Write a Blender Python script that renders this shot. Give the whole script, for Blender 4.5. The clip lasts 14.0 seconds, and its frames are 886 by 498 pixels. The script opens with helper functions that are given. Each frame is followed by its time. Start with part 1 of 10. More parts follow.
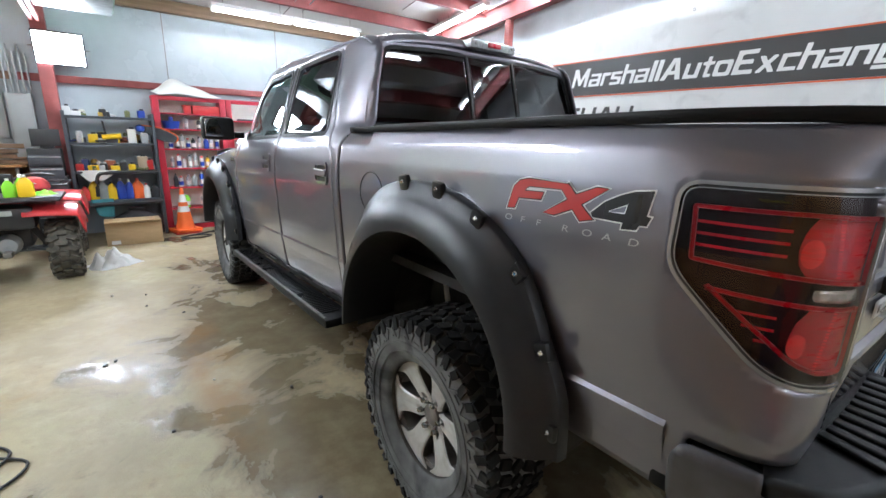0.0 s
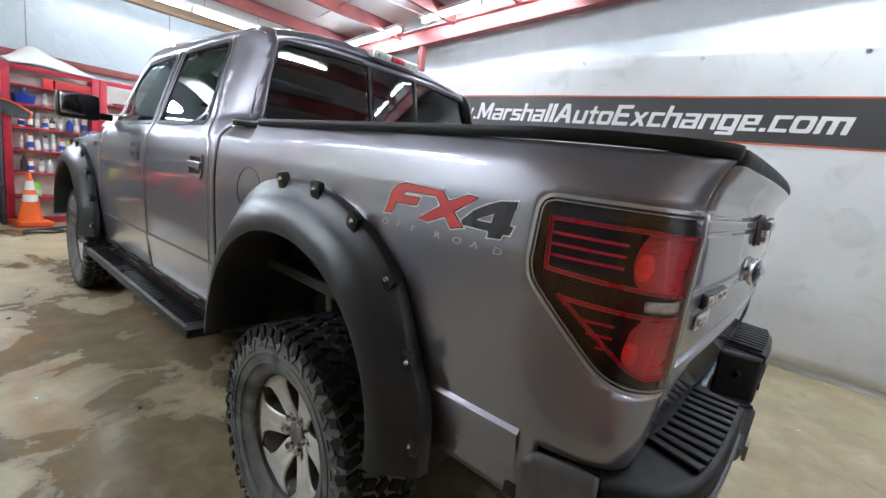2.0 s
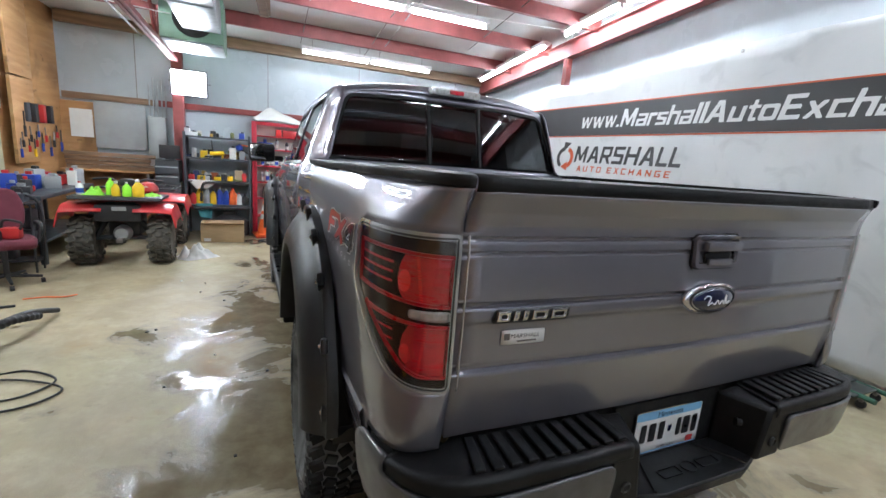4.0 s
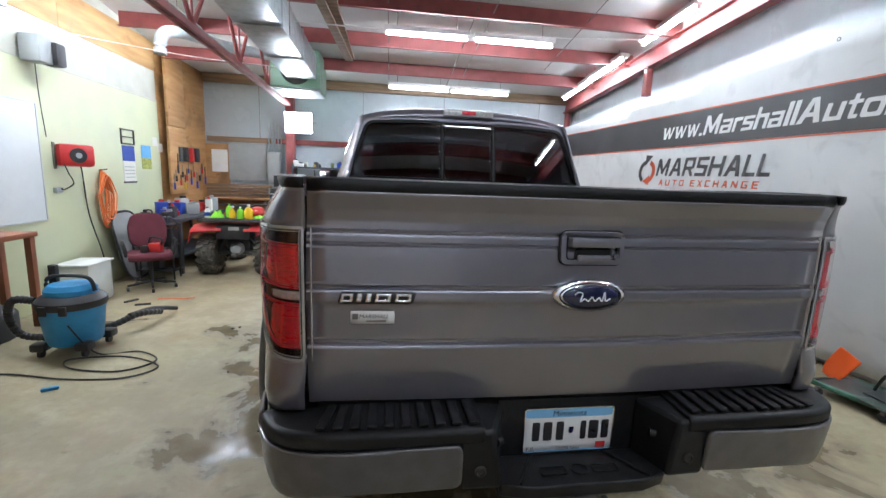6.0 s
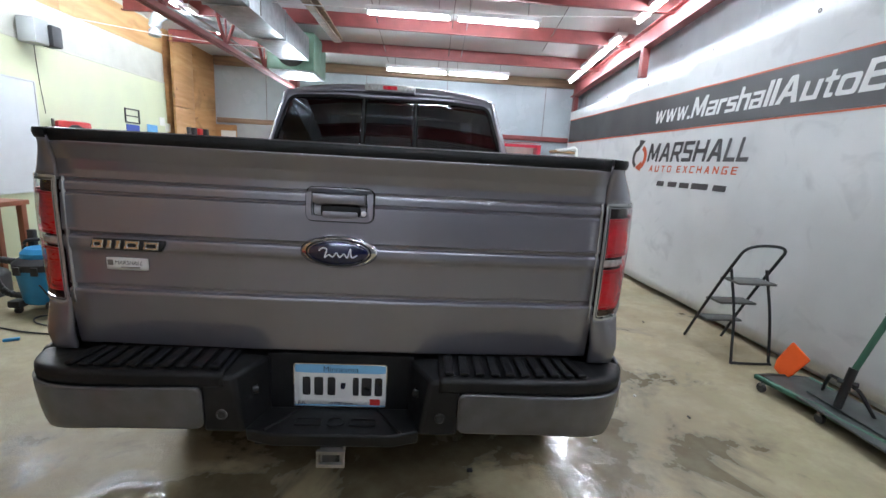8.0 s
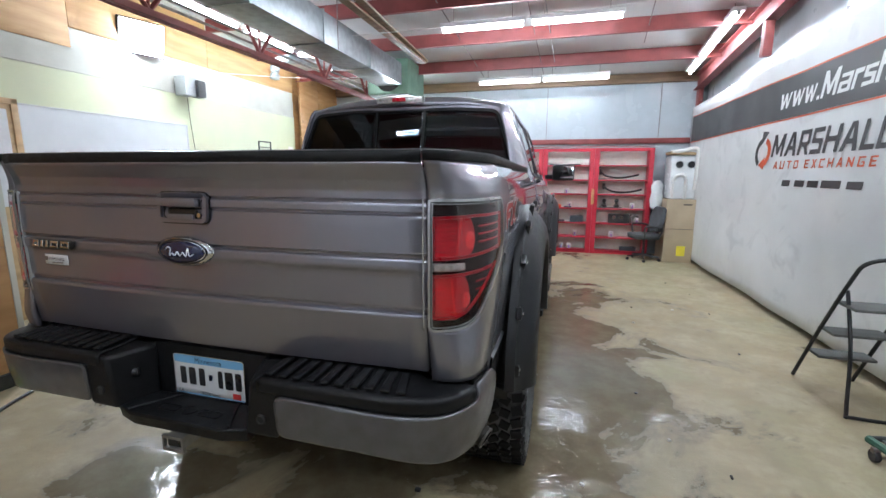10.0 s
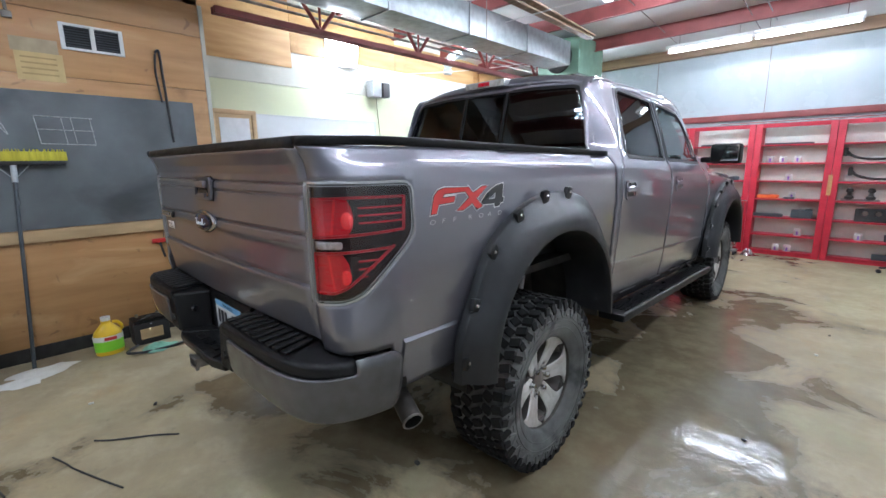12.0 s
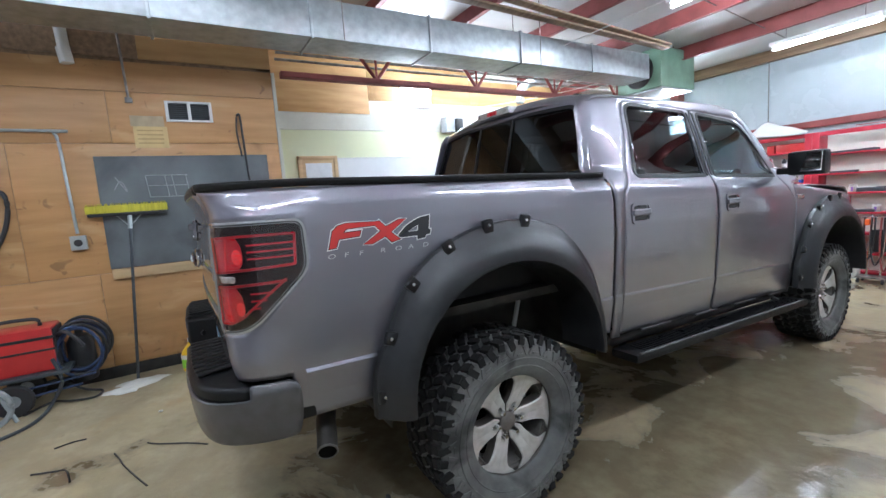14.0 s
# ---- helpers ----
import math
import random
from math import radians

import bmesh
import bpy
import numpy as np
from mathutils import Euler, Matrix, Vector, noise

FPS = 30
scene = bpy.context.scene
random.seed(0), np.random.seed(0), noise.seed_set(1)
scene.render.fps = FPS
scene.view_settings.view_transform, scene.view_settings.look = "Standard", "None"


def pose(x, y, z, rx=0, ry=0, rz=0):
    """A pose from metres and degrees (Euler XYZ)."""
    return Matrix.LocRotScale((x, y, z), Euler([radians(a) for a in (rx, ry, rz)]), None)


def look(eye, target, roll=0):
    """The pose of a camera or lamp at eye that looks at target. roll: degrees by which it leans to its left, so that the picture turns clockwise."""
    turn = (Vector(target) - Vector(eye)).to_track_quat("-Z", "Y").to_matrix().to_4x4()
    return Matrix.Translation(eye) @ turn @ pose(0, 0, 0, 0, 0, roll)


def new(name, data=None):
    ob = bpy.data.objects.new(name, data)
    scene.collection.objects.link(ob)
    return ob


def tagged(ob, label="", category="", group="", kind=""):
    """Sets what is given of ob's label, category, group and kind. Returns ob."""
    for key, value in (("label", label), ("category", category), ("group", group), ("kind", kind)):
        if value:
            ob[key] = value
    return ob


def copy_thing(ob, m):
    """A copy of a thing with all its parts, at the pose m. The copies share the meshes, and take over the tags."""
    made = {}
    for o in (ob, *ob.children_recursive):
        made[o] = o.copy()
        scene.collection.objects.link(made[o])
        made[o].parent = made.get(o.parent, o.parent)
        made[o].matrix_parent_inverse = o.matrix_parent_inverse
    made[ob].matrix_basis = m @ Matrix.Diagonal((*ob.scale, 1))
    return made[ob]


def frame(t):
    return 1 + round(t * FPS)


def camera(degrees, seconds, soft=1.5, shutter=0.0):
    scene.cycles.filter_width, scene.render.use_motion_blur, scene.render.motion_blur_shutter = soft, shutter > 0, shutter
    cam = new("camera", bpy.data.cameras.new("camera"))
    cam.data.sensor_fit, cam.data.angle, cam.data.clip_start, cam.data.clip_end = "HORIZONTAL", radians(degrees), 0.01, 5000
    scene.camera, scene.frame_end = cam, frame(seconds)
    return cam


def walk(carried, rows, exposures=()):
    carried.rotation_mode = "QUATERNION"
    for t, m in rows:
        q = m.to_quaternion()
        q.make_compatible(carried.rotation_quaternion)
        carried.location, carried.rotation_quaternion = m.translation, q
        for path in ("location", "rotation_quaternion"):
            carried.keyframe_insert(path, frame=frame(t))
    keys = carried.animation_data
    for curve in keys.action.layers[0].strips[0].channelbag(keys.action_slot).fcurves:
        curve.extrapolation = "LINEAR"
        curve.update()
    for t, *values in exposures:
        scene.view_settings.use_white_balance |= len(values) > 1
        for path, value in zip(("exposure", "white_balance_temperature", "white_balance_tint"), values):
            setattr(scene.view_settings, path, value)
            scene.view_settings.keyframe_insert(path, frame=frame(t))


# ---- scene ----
cam = camera(91.2, 14.0)
PATH = [
    (0, (-1.908, -1.26, 1.543), (-0.723, 0.273, 1.049), 1.5),
    (0.5, (-1.917, -1.246, 1.539), (-0.662, 0.232, 1.046), 3.2),
    (1, (-1.902, -1.21, 1.525), (-0.473, 0.103, 1.039), 5.5),
    (1.5, (-1.896, -1.166, 1.493), (-0.347, 0.021, 1.055), 10.4),
    (2, (-1.819, -1.301, 1.496), (-0.31, -0.039, 1.132), 7.9),
    (2.5, (-1.742, -1.428, 1.533), (-0.394, -0.002, 1.15), 5.3),
    (3, (-1.645, -1.424, 1.514), (-0.363, 0.093, 1.279), 5.7),
    (3.5, (-1.489, -1.613, 1.579), (-0.445, 0.054, 1.217), 4.8),
    (3.7, (-1.387, -1.787, 1.641), (-0.445, -0.066, 1.254), 4.6),
    (5.8, (-0.717, -2.333, 1.613), (-0.41, -0.395, 1.229), 2.5),
    (6, (-0.627, -2.348, 1.627), (-0.327, -0.398, 1.299), 2.2),
    (6.5, (-0.41, -2.29, 1.599), (-0.105, -0.33, 1.343), 2.3),
    (7, (-0.147, -2.292, 1.575), (0.178, -0.334, 1.33), 0.2),
    (7.5, (0.069, -2.444, 1.58), (0.287, -0.488, 1.224), 0.9),
    (7.7, (0.127, -2.473, 1.579), (0.307, -0.517, 1.2), 1.9),
    (9.8, (1.109, -2.332, 1.537), (0.674, -0.422, 1.132), 1.4),
    (10, (1.194, -2.292, 1.547), (0.661, -0.394, 1.208), 0.3),
    (10.5, (1.481, -2.207, 1.535), (0.685, -0.409, 1.169), -1.3),
    (11, (1.698, -2.154, 1.561), (0.636, -0.516, 1.128), -1.6),
    (11.5, (1.84, -1.958, 1.548), (0.589, -0.452, 1.141), -0.8),
    (12, (2.049, -1.811, 1.529), (0.689, -0.397, 1.14), -0.8),
    (12.5, (2.24, -1.682, 1.513), (0.82, -0.325, 1.133), -0.0),
    (13, (2.308, -1.507, 1.485), (0.879, -0.148, 1.151), 2.0),
    (13.5, (2.342, -1.306, 1.503), (0.876, 0.022, 1.208), -2.6),
    (14, (2.532, -1.205, 1.511), (0.819, -0.2, 1.276), -4.1),
]
EXPOSURES = ((0, 1.18, 6250, 8), (1.5, 1.16, 6250, 8), (3, 1.06, 6250, 8), (6, 0.90, 6200, 8), (7.5, 0.86, 6200, 8), (10, 0.95, 6150, 8), (12, 1.12, 5950, 8), (14, 1.16, 5950, 8))
walk(cam, [(t, look(eye, target, roll)) for t, eye, target, roll in PATH], EXPOSURES)

# ---- world ----
world = bpy.data.worlds.new("world")
scene.world = world
world.use_nodes = True
world.node_tree.nodes["Background"].inputs[0].default_value = (0.75, 0.85, 1.0, 1)
world.node_tree.nodes["Background"].inputs[1].default_value = 0.05
scene.view_settings.exposure = 0.45

TUBE, DIM_TUBE, FLOOD = 84.0, 30.0, 70.0  # brightness of the fluorescent tubes, of those dimmed near the walls, and of the flood lamps


# ---- materials ----
def mat(name, color, rough=0.5, metal=0.0, var=0.2, scale=6.0, bump=0.1, bscale=80.0, coat=0.0, color2=None, stretch=(1, 1, 1),
        rvar=0.12, rand=0.0, spec=0.5, alpha_trans=0.0, ior=1.45):
    m = bpy.data.materials.new(name)
    m.use_nodes = True
    nt, n = m.node_tree, m.node_tree.nodes
    b = n["Principled BSDF"]
    b.inputs["Roughness"].default_value, b.inputs["Metallic"].default_value = rough, metal
    b.inputs["Specular IOR Level"].default_value, b.inputs["IOR"].default_value = spec, ior
    b.inputs["Coat Weight"].default_value, b.inputs["Coat Roughness"].default_value = coat, 0.04
    b.inputs["Transmission Weight"].default_value = alpha_trans
    b.inputs["Base Color"].default_value = (*color, 1)
    m.diffuse_color = (*color, 1)
    if alpha_trans and not var:
        return m
    tc, mp = n.new("ShaderNodeTexCoord"), n.new("ShaderNodeMapping")
    nt.links.new(tc.outputs["Object"], mp.inputs[0])
    mp.inputs["Scale"].default_value = stretch
    big, fine = n.new("ShaderNodeTexNoise"), n.new("ShaderNodeTexNoise")
    big.inputs["Scale"].default_value, big.inputs["Detail"].default_value = scale, 5
    fine.inputs["Scale"].default_value, fine.inputs["Detail"].default_value = bscale, 3
    for t in (big, fine):
        nt.links.new(mp.outputs[0], t.inputs["Vector"])
    ramp = n.new("ShaderNodeMapRange")
    ramp.inputs[1].default_value, ramp.inputs[2].default_value = 0.32, 0.68
    nt.links.new(big.outputs[0], ramp.inputs[0])
    mix = n.new("ShaderNodeMix")
    mix.data_type = "RGBA"
    c2 = color2 or tuple(c * (1 - var) for c in color)
    mix.inputs[6].default_value, mix.inputs[7].default_value = (*color, 1), (*c2, 1)
    nt.links.new(ramp.outputs[0], mix.inputs[0])
    out = mix.outputs[2]
    if rand:
        info, hsv, ra = n.new("ShaderNodeObjectInfo"), n.new("ShaderNodeHueSaturation"), n.new("ShaderNodeMapRange")
        ra.inputs[3].default_value, ra.inputs[4].default_value = 1 - rand, 1 + rand
        nt.links.new(info.outputs["Random"], ra.inputs[0])
        nt.links.new(ra.outputs[0], hsv.inputs["Value"])
        nt.links.new(out, hsv.inputs["Color"])
        out = hsv.outputs[0]
    nt.links.new(out, b.inputs["Base Color"])
    rr = n.new("ShaderNodeMapRange")
    rr.inputs[3].default_value, rr.inputs[4].default_value = max(0.02, rough - rvar), min(1, rough + rvar)
    nt.links.new(big.outputs[0], rr.inputs[0])
    nt.links.new(rr.outputs[0], b.inputs["Roughness"])
    if bump:
        bp = n.new("ShaderNodeBump")
        bp.inputs["Strength"].default_value, bp.inputs["Distance"].default_value = bump, 0.004
        nt.links.new(fine.outputs[0], bp.inputs["Height"])
        nt.links.new(bp.outputs[0], b.inputs["Normal"])
    return m


def sheet_glass(name, tint, ior=1.45):
    """Thin glass: clear or tinted to look through, mirror-like towards grazing angles."""
    m = bpy.data.materials.new(name)
    m.use_nodes = True
    nt, n = m.node_tree, m.node_tree.nodes
    n.remove(n["Principled BSDF"])
    see, gloss, lw, mix = n.new("ShaderNodeBsdfTransparent"), n.new("ShaderNodeBsdfGlossy"), n.new("ShaderNodeLayerWeight"), n.new("ShaderNodeMixShader")
    power, scale = n.new("ShaderNodeMath"), n.new("ShaderNodeMapRange")
    see.inputs[0].default_value = (*tint, 1)
    gloss.inputs["Roughness"].default_value = 0.015
    lw.inputs[0].default_value = 0.5
    power.operation = "POWER"
    power.inputs[1].default_value = 5.0
    scale.inputs[3].default_value = ((ior - 1) / (ior + 1)) ** 2
    nt.links.new(lw.outputs["Facing"], power.inputs[0])
    nt.links.new(power.outputs[0], scale.inputs[0])
    nt.links.new(scale.outputs[0], mix.inputs[0])
    nt.links.new(see.outputs[0], mix.inputs[1])
    nt.links.new(gloss.outputs[0], mix.inputs[2])
    nt.links.new(mix.outputs[0], n["Material Output"].inputs[0])
    m.diffuse_color = (*tint, 1)
    return m


def glow(name, color, strength):
    m = bpy.data.materials.new(name)
    m.use_nodes = True
    b = m.node_tree.nodes["Principled BSDF"]
    b.inputs["Emission Color"].default_value, b.inputs["Emission Strength"].default_value = (*color, 1), strength
    b.inputs["Base Color"].default_value = (0.8, 0.8, 0.8, 1)
    return m


def concrete():
    """Wet, stained workshop concrete: dry tan patches, dark damp ones and shiny puddles."""
    m = mat("concrete", (0.385, 0.312, 0.188), 0.55, var=0.3, scale=2.2, bump=0.12, bscale=120)
    nt, n = m.node_tree, m.node_tree.nodes
    b = n["Principled BSDF"]
    tc = n.new("ShaderNodeTexCoord")
    def noise_at(scale, detail, rough=0.5, dist=0.0):
        t = n.new("ShaderNodeTexNoise")
        t.inputs["Scale"].default_value, t.inputs["Detail"].default_value = scale, detail
        t.inputs["Roughness"].default_value, t.inputs["Distortion"].default_value = rough, dist
        nt.links.new(tc.outputs["Object"], t.inputs["Vector"])
        return t
    def span(src, a, z, lo=0.0, hi=1.0):
        r = n.new("ShaderNodeMapRange")
        for i, v in enumerate((a, z, lo, hi)):
            r.inputs[i + 1].default_value = v
        nt.links.new(src, r.inputs[0])
        return r.outputs[0]
    def blend(f, a, c, mode="MIX"):
        x = n.new("ShaderNodeMix")
        x.data_type, x.blend_type = "RGBA", mode
        nt.links.new(f, x.inputs[0])
        for k, v in ((6, a), (7, c)):
            if isinstance(v, tuple):
                x.inputs[k].default_value = (*v, 1)
            else:
                nt.links.new(v, x.inputs[k])
        return x.outputs[2]
    # damp areas gather round the truck, where it dripped
    sep = n.new("ShaderNodeSeparateXYZ")
    nt.links.new(tc.outputs["Object"], sep.inputs[0])
    def math_node(op, a, c=None):
        k = n.new("ShaderNodeMath")
        k.operation = op
        for i, v in enumerate((a, c)):
            if v is None:
                continue
            if isinstance(v, (int, float)):
                k.inputs[i].default_value = v
            else:
                nt.links.new(v, k.inputs[i])
        return k.outputs[0]
    def blob(x, y, rx, ry):
        dx, dy = math_node("DIVIDE", math_node("SUBTRACT", sep.outputs[0], x), rx), math_node("DIVIDE", math_node("SUBTRACT", sep.outputs[1], y), ry)
        return math_node("SQRT", math_node("ADD", math_node("MULTIPLY", dx, dx), math_node("MULTIPLY", dy, dy)))
    ax = math_node("ABSOLUTE", math_node("SUBTRACT", sep.outputs[0], 0.15))
    near = span(ax, 1.3, 2.15, 0.095, -0.085)
    near = math_node("ADD", near, span(sep.outputs[1], -1.5, -0.2, -0.17, 0.0))
    near = math_node("ADD", near, span(sep.outputs[1], 3.4, 5.0, 0.0, -0.10))
    near = math_node("ADD", near, span(blob(-1.95, 2.15, 0.55, 0.5), 0.3, 1.3, 0.16, 0.0))
    near = math_node("ADD", near, span(blob(1.75, 0.65, 0.75, 0.28), 0.3, 1.3, 0.15, 0.0))
    near = math_node("ADD", near, span(blob(-0.9, -0.75, 0.5, 0.28), 0.3, 1.2, 0.24, 0.0))
    near = math_node("ADD", near, span(blob(1.45, 1.7, 0.65, 1.9), 0.4, 1.2, 0.07, 0.0))
    stains, damp, spots = noise_at(0.55, 6, 0.55, 0.3), noise_at(1.35, 10, 0.62, 0.5), noise_at(9.0, 6, 0.6)
    wetness = math_node("ADD", damp.outputs[0], near)
    wet = span(wetness, 0.50, 0.565)
    pool = span(wetness, 0.555, 0.625)
    green = span(stains.outputs[0], 0.5, 0.62, 0, 0.6)
    old = n["Mix"].outputs[2]
    c = blend(green, old, (0.345, 0.325, 0.19))
    c = blend(span(noise_at(3.1, 8, 0.6).outputs[0], 0.46, 0.60, 0, 0.4), c, (0.47, 0.40, 0.275))
    c = blend(span(noise_at(1.7, 5, 0.6).outputs[0], 0.60, 0.70, 0, 0.5), c, (0.30, 0.19, 0.08))
    c = blend(span(noise_at(14.0, 8, 0.65).outputs[0], 0.42, 0.62, 0, 0.45), c, (0.28, 0.23, 0.15))
    c = blend(span(noise_at(0.9, 7, 0.65, 0.8).outputs[0], 0.53, 0.66, 0, 0.5), c, (0.235, 0.205, 0.135))
    c = blend(wet, c, blend(span(noise_at(6.0, 8, 0.6).outputs[0], 0.4, 0.65), (0.138, 0.110, 0.066), (0.20, 0.165, 0.102)))
    # rust-stained strip beside the puddle
    rust = math_node("MULTIPLY", span(blob(-1.5, 1.75, 0.2, 1.05), 0.5, 1.1, 1.0, 0.0), span(noise_at(2.6, 7, 0.65).outputs[0], 0.42, 0.58, 0, 0.8))
    c = blend(rust, c, (0.22, 0.125, 0.04))
    c = blend(span(spots.outputs[0], 0.62, 0.72, 0, 0.35), c, (0.13, 0.11, 0.08))
    nt.links.new(c, b.inputs["Base Color"])
    r = math_node("SUBTRACT", span(wet, 0, 1, 0.56, 0.30), span(pool, 0, 1, 0, 0.265))
    r = math_node("ADD", r, math_node("MULTIPLY", span(spots.outputs[0], 0.3, 0.7, -0.05, 0.06), span(pool, 0, 1, 1, 0.12)))
    nt.links.new(r, b.inputs["Roughness"])
    bp = [x for x in n if x.type == "BUMP"][0]
    nt.links.new(span(pool, 0, 1, 0.3, 0.02), bp.inputs["Strength"])
    ripple = n.new("ShaderNodeBump")
    ripple.inputs["Strength"].default_value, ripple.inputs["Distance"].default_value = 0.6, 0.007
    nt.links.new(noise_at(7.0, 4, 0.55, 0.6).outputs[0], ripple.inputs["Height"])
    nt.links.new(bp.outputs[0], ripple.inputs["Normal"])
    nt.links.new(ripple.outputs[0], b.inputs["Normal"])
    return m


def smudged(name):
    """White tarpaulin with wandering grey smudges and soft creases."""
    m = mat(name, (0.70, 0.71, 0.705), 0.45, var=0.1, scale=1.4, bump=0.6, bscale=5, color2=(0.61, 0.62, 0.615))
    nt, n = m.node_tree, m.node_tree.nodes
    tc, big, mix, ra = n.new("ShaderNodeTexCoord"), n.new("ShaderNodeTexNoise"), n.new("ShaderNodeMix"), n.new("ShaderNodeMapRange")
    big.inputs["Scale"].default_value, big.inputs["Detail"].default_value, big.inputs["Distortion"].default_value = 2.3, 7, 1.6
    nt.links.new(tc.outputs["Object"], big.inputs["Vector"])
    for i, v in enumerate((0.56, 0.72, 0.0, 0.5)):
        ra.inputs[i + 1].default_value = v
    nt.links.new(big.outputs[0], ra.inputs[0])
    mix.data_type = "RGBA"
    mix.inputs[7].default_value = (0.46, 0.47, 0.47, 1)
    nt.links.new(n["Mix"].outputs[2], mix.inputs[6])
    nt.links.new(ra.outputs[0], mix.inputs[0])
    nt.links.new(mix.outputs[2], n["Principled BSDF"].inputs["Base Color"])
    return m


PAINT = mat("grey_metallic_paint", (0.206, 0.201, 0.233), 0.39, 0.73, var=0.06, scale=900, bump=0.008, bscale=1500, coat=1.0, rvar=0.02)
PAINT.node_tree.nodes["Principled BSDF"].inputs["Coat IOR"].default_value = 1.8
BUMPERPAINT = mat("dull_bumper_paint", (0.082, 0.081, 0.088), 0.45, 0.4, var=0.25, scale=18, bump=0.02, bscale=600, coat=0.7, color2=(0.066, 0.064, 0.066))
FLAREM = mat("flare_plastic", (0.018, 0.0185, 0.0205), 0.37, var=0.2, scale=20, bump=0.12, bscale=700, spec=0.45)
BLACKP = mat("black_plastic", (0.007, 0.007, 0.0075), 0.47, var=0.3, scale=25, bump=0.15, bscale=500, spec=0.28)
# Near-black for the sooty exhaust bore and the shaded hollow behind the spokes.
BORE = mat("soot_and_shade", (0.004, 0.004, 0.004), 0.9, var=0.2, bump=0.1, spec=0.05)
GLASSTRIM = mat("black_window_trim", (0.012, 0.012, 0.013), 0.5, var=0.2, bump=0.03, spec=0.2)
TRIM = mat("black_trim", (0.01, 0.01, 0.011), 0.3, var=0.2, bump=0.03)
RUBBER = mat("tyre_rubber", (0.012, 0.012, 0.012), 0.8, spec=0.2, var=0.45, scale=14, bump=0.3, bscale=220, color2=(0.02, 0.019, 0.018))
SIDEWALL = mat("dusty_sidewall", (0.155, 0.156, 0.150), 0.75, var=0.45, scale=9, bump=0.3, bscale=220, color2=(0.075, 0.075, 0.073))
ALLOY = mat("wheel_alloy", (0.56, 0.55, 0.52), 0.42, 0.3, var=0.3, scale=14, bump=0.06, bscale=150, color2=(0.45, 0.435, 0.405))
CHROME = mat("chrome", (0.8, 0.8, 0.82), 0.08, 1.0, var=0.08, bump=0.0)
STEEL = mat("dull_steel", (0.30, 0.28, 0.26), 0.5, 0.8, var=0.4, scale=12, bump=0.2)
SOOTY = mat("sooty_steel", (0.09, 0.08, 0.07), 0.55, 0.4, var=0.5, scale=14, bump=0.3)
UNDER = mat("dirty_undercarriage", (0.035, 0.033, 0.03), 0.7, 0.2, var=0.5, scale=10, bump=0.4)
DARKGLASS = sheet_glass("privacy_glass", (0.20, 0.21, 0.225), 1.65)
LITEGLASS = sheet_glass("tinted_glass", (0.50, 0.57, 0.57), 1.6)
LENSCOVER = sheet_glass("lens_cover", (0.95, 0.92, 0.92), 1.85)
MIRROR = mat("mirror_glass", (0.85, 0.87, 0.88), 0.02, 1.0, var=0.02, bump=0)
LENSDARK = mat("smoked_lens", (0.012, 0.003, 0.004), 0.5, var=0.2, scale=15, bump=0.02, spec=0.15)
LENSFRAME = mat("dark_red_frame", (0.60, 0.004, 0.022), 0.3, var=0.3, scale=30, bump=0.3, bscale=400)
LENSRED = mat("red_lens", (0.62, 0.005, 0.018), 0.3, var=0.35, scale=22, bump=0.35, bscale=260, stretch=(1, 1, 5))
LENSHOT = mat("red_reflector", (1.0, 0.03, 0.035), 0.30, 0.1, var=0.25, scale=60, bump=0.6, bscale=240, stretch=(0.4, 0.4, 4))
LENSCLR = mat("clear_lens", (0.62, 0.62, 0.60), 0.12, 0.4, var=0.35, scale=60, bump=0.4, bscale=300, coat=1.0)
BEZEL = mat("lamp_bezel", (0.50, 0.50, 0.50), 0.2, 0.6, var=0.15, bump=0.02, coat=1.0)
SEAT = mat("seat_cloth", (0.055, 0.052, 0.05), 0.85, var=0.25, bump=0.3, bscale=400)
DECRED = mat("decal_red", (0.55, 0.03, 0.025), 0.35, var=0.1, bump=0, coat=0.6)
DECBLK = mat("decal_black", (0.012, 0.012, 0.014), 0.3, var=0.1, bump=0, coat=0.6)
DECSIL = mat("decal_silver", (0.52, 0.52, 0.53), 0.35, 0.3, var=0.1, bump=0, coat=0.6)
OVALBLUE = mat("badge_blue", (0.004, 0.008, 0.05), 0.2, var=0.2, scale=60, bump=0, coat=1.0)
WHITEP = mat("white_plastic", (0.72, 0.72, 0.70), 0.4, var=0.1, bump=0.05)
PLATEB = mat("plate_sky_blue", (0.18, 0.42, 0.66), 0.4, var=0.1, bump=0)


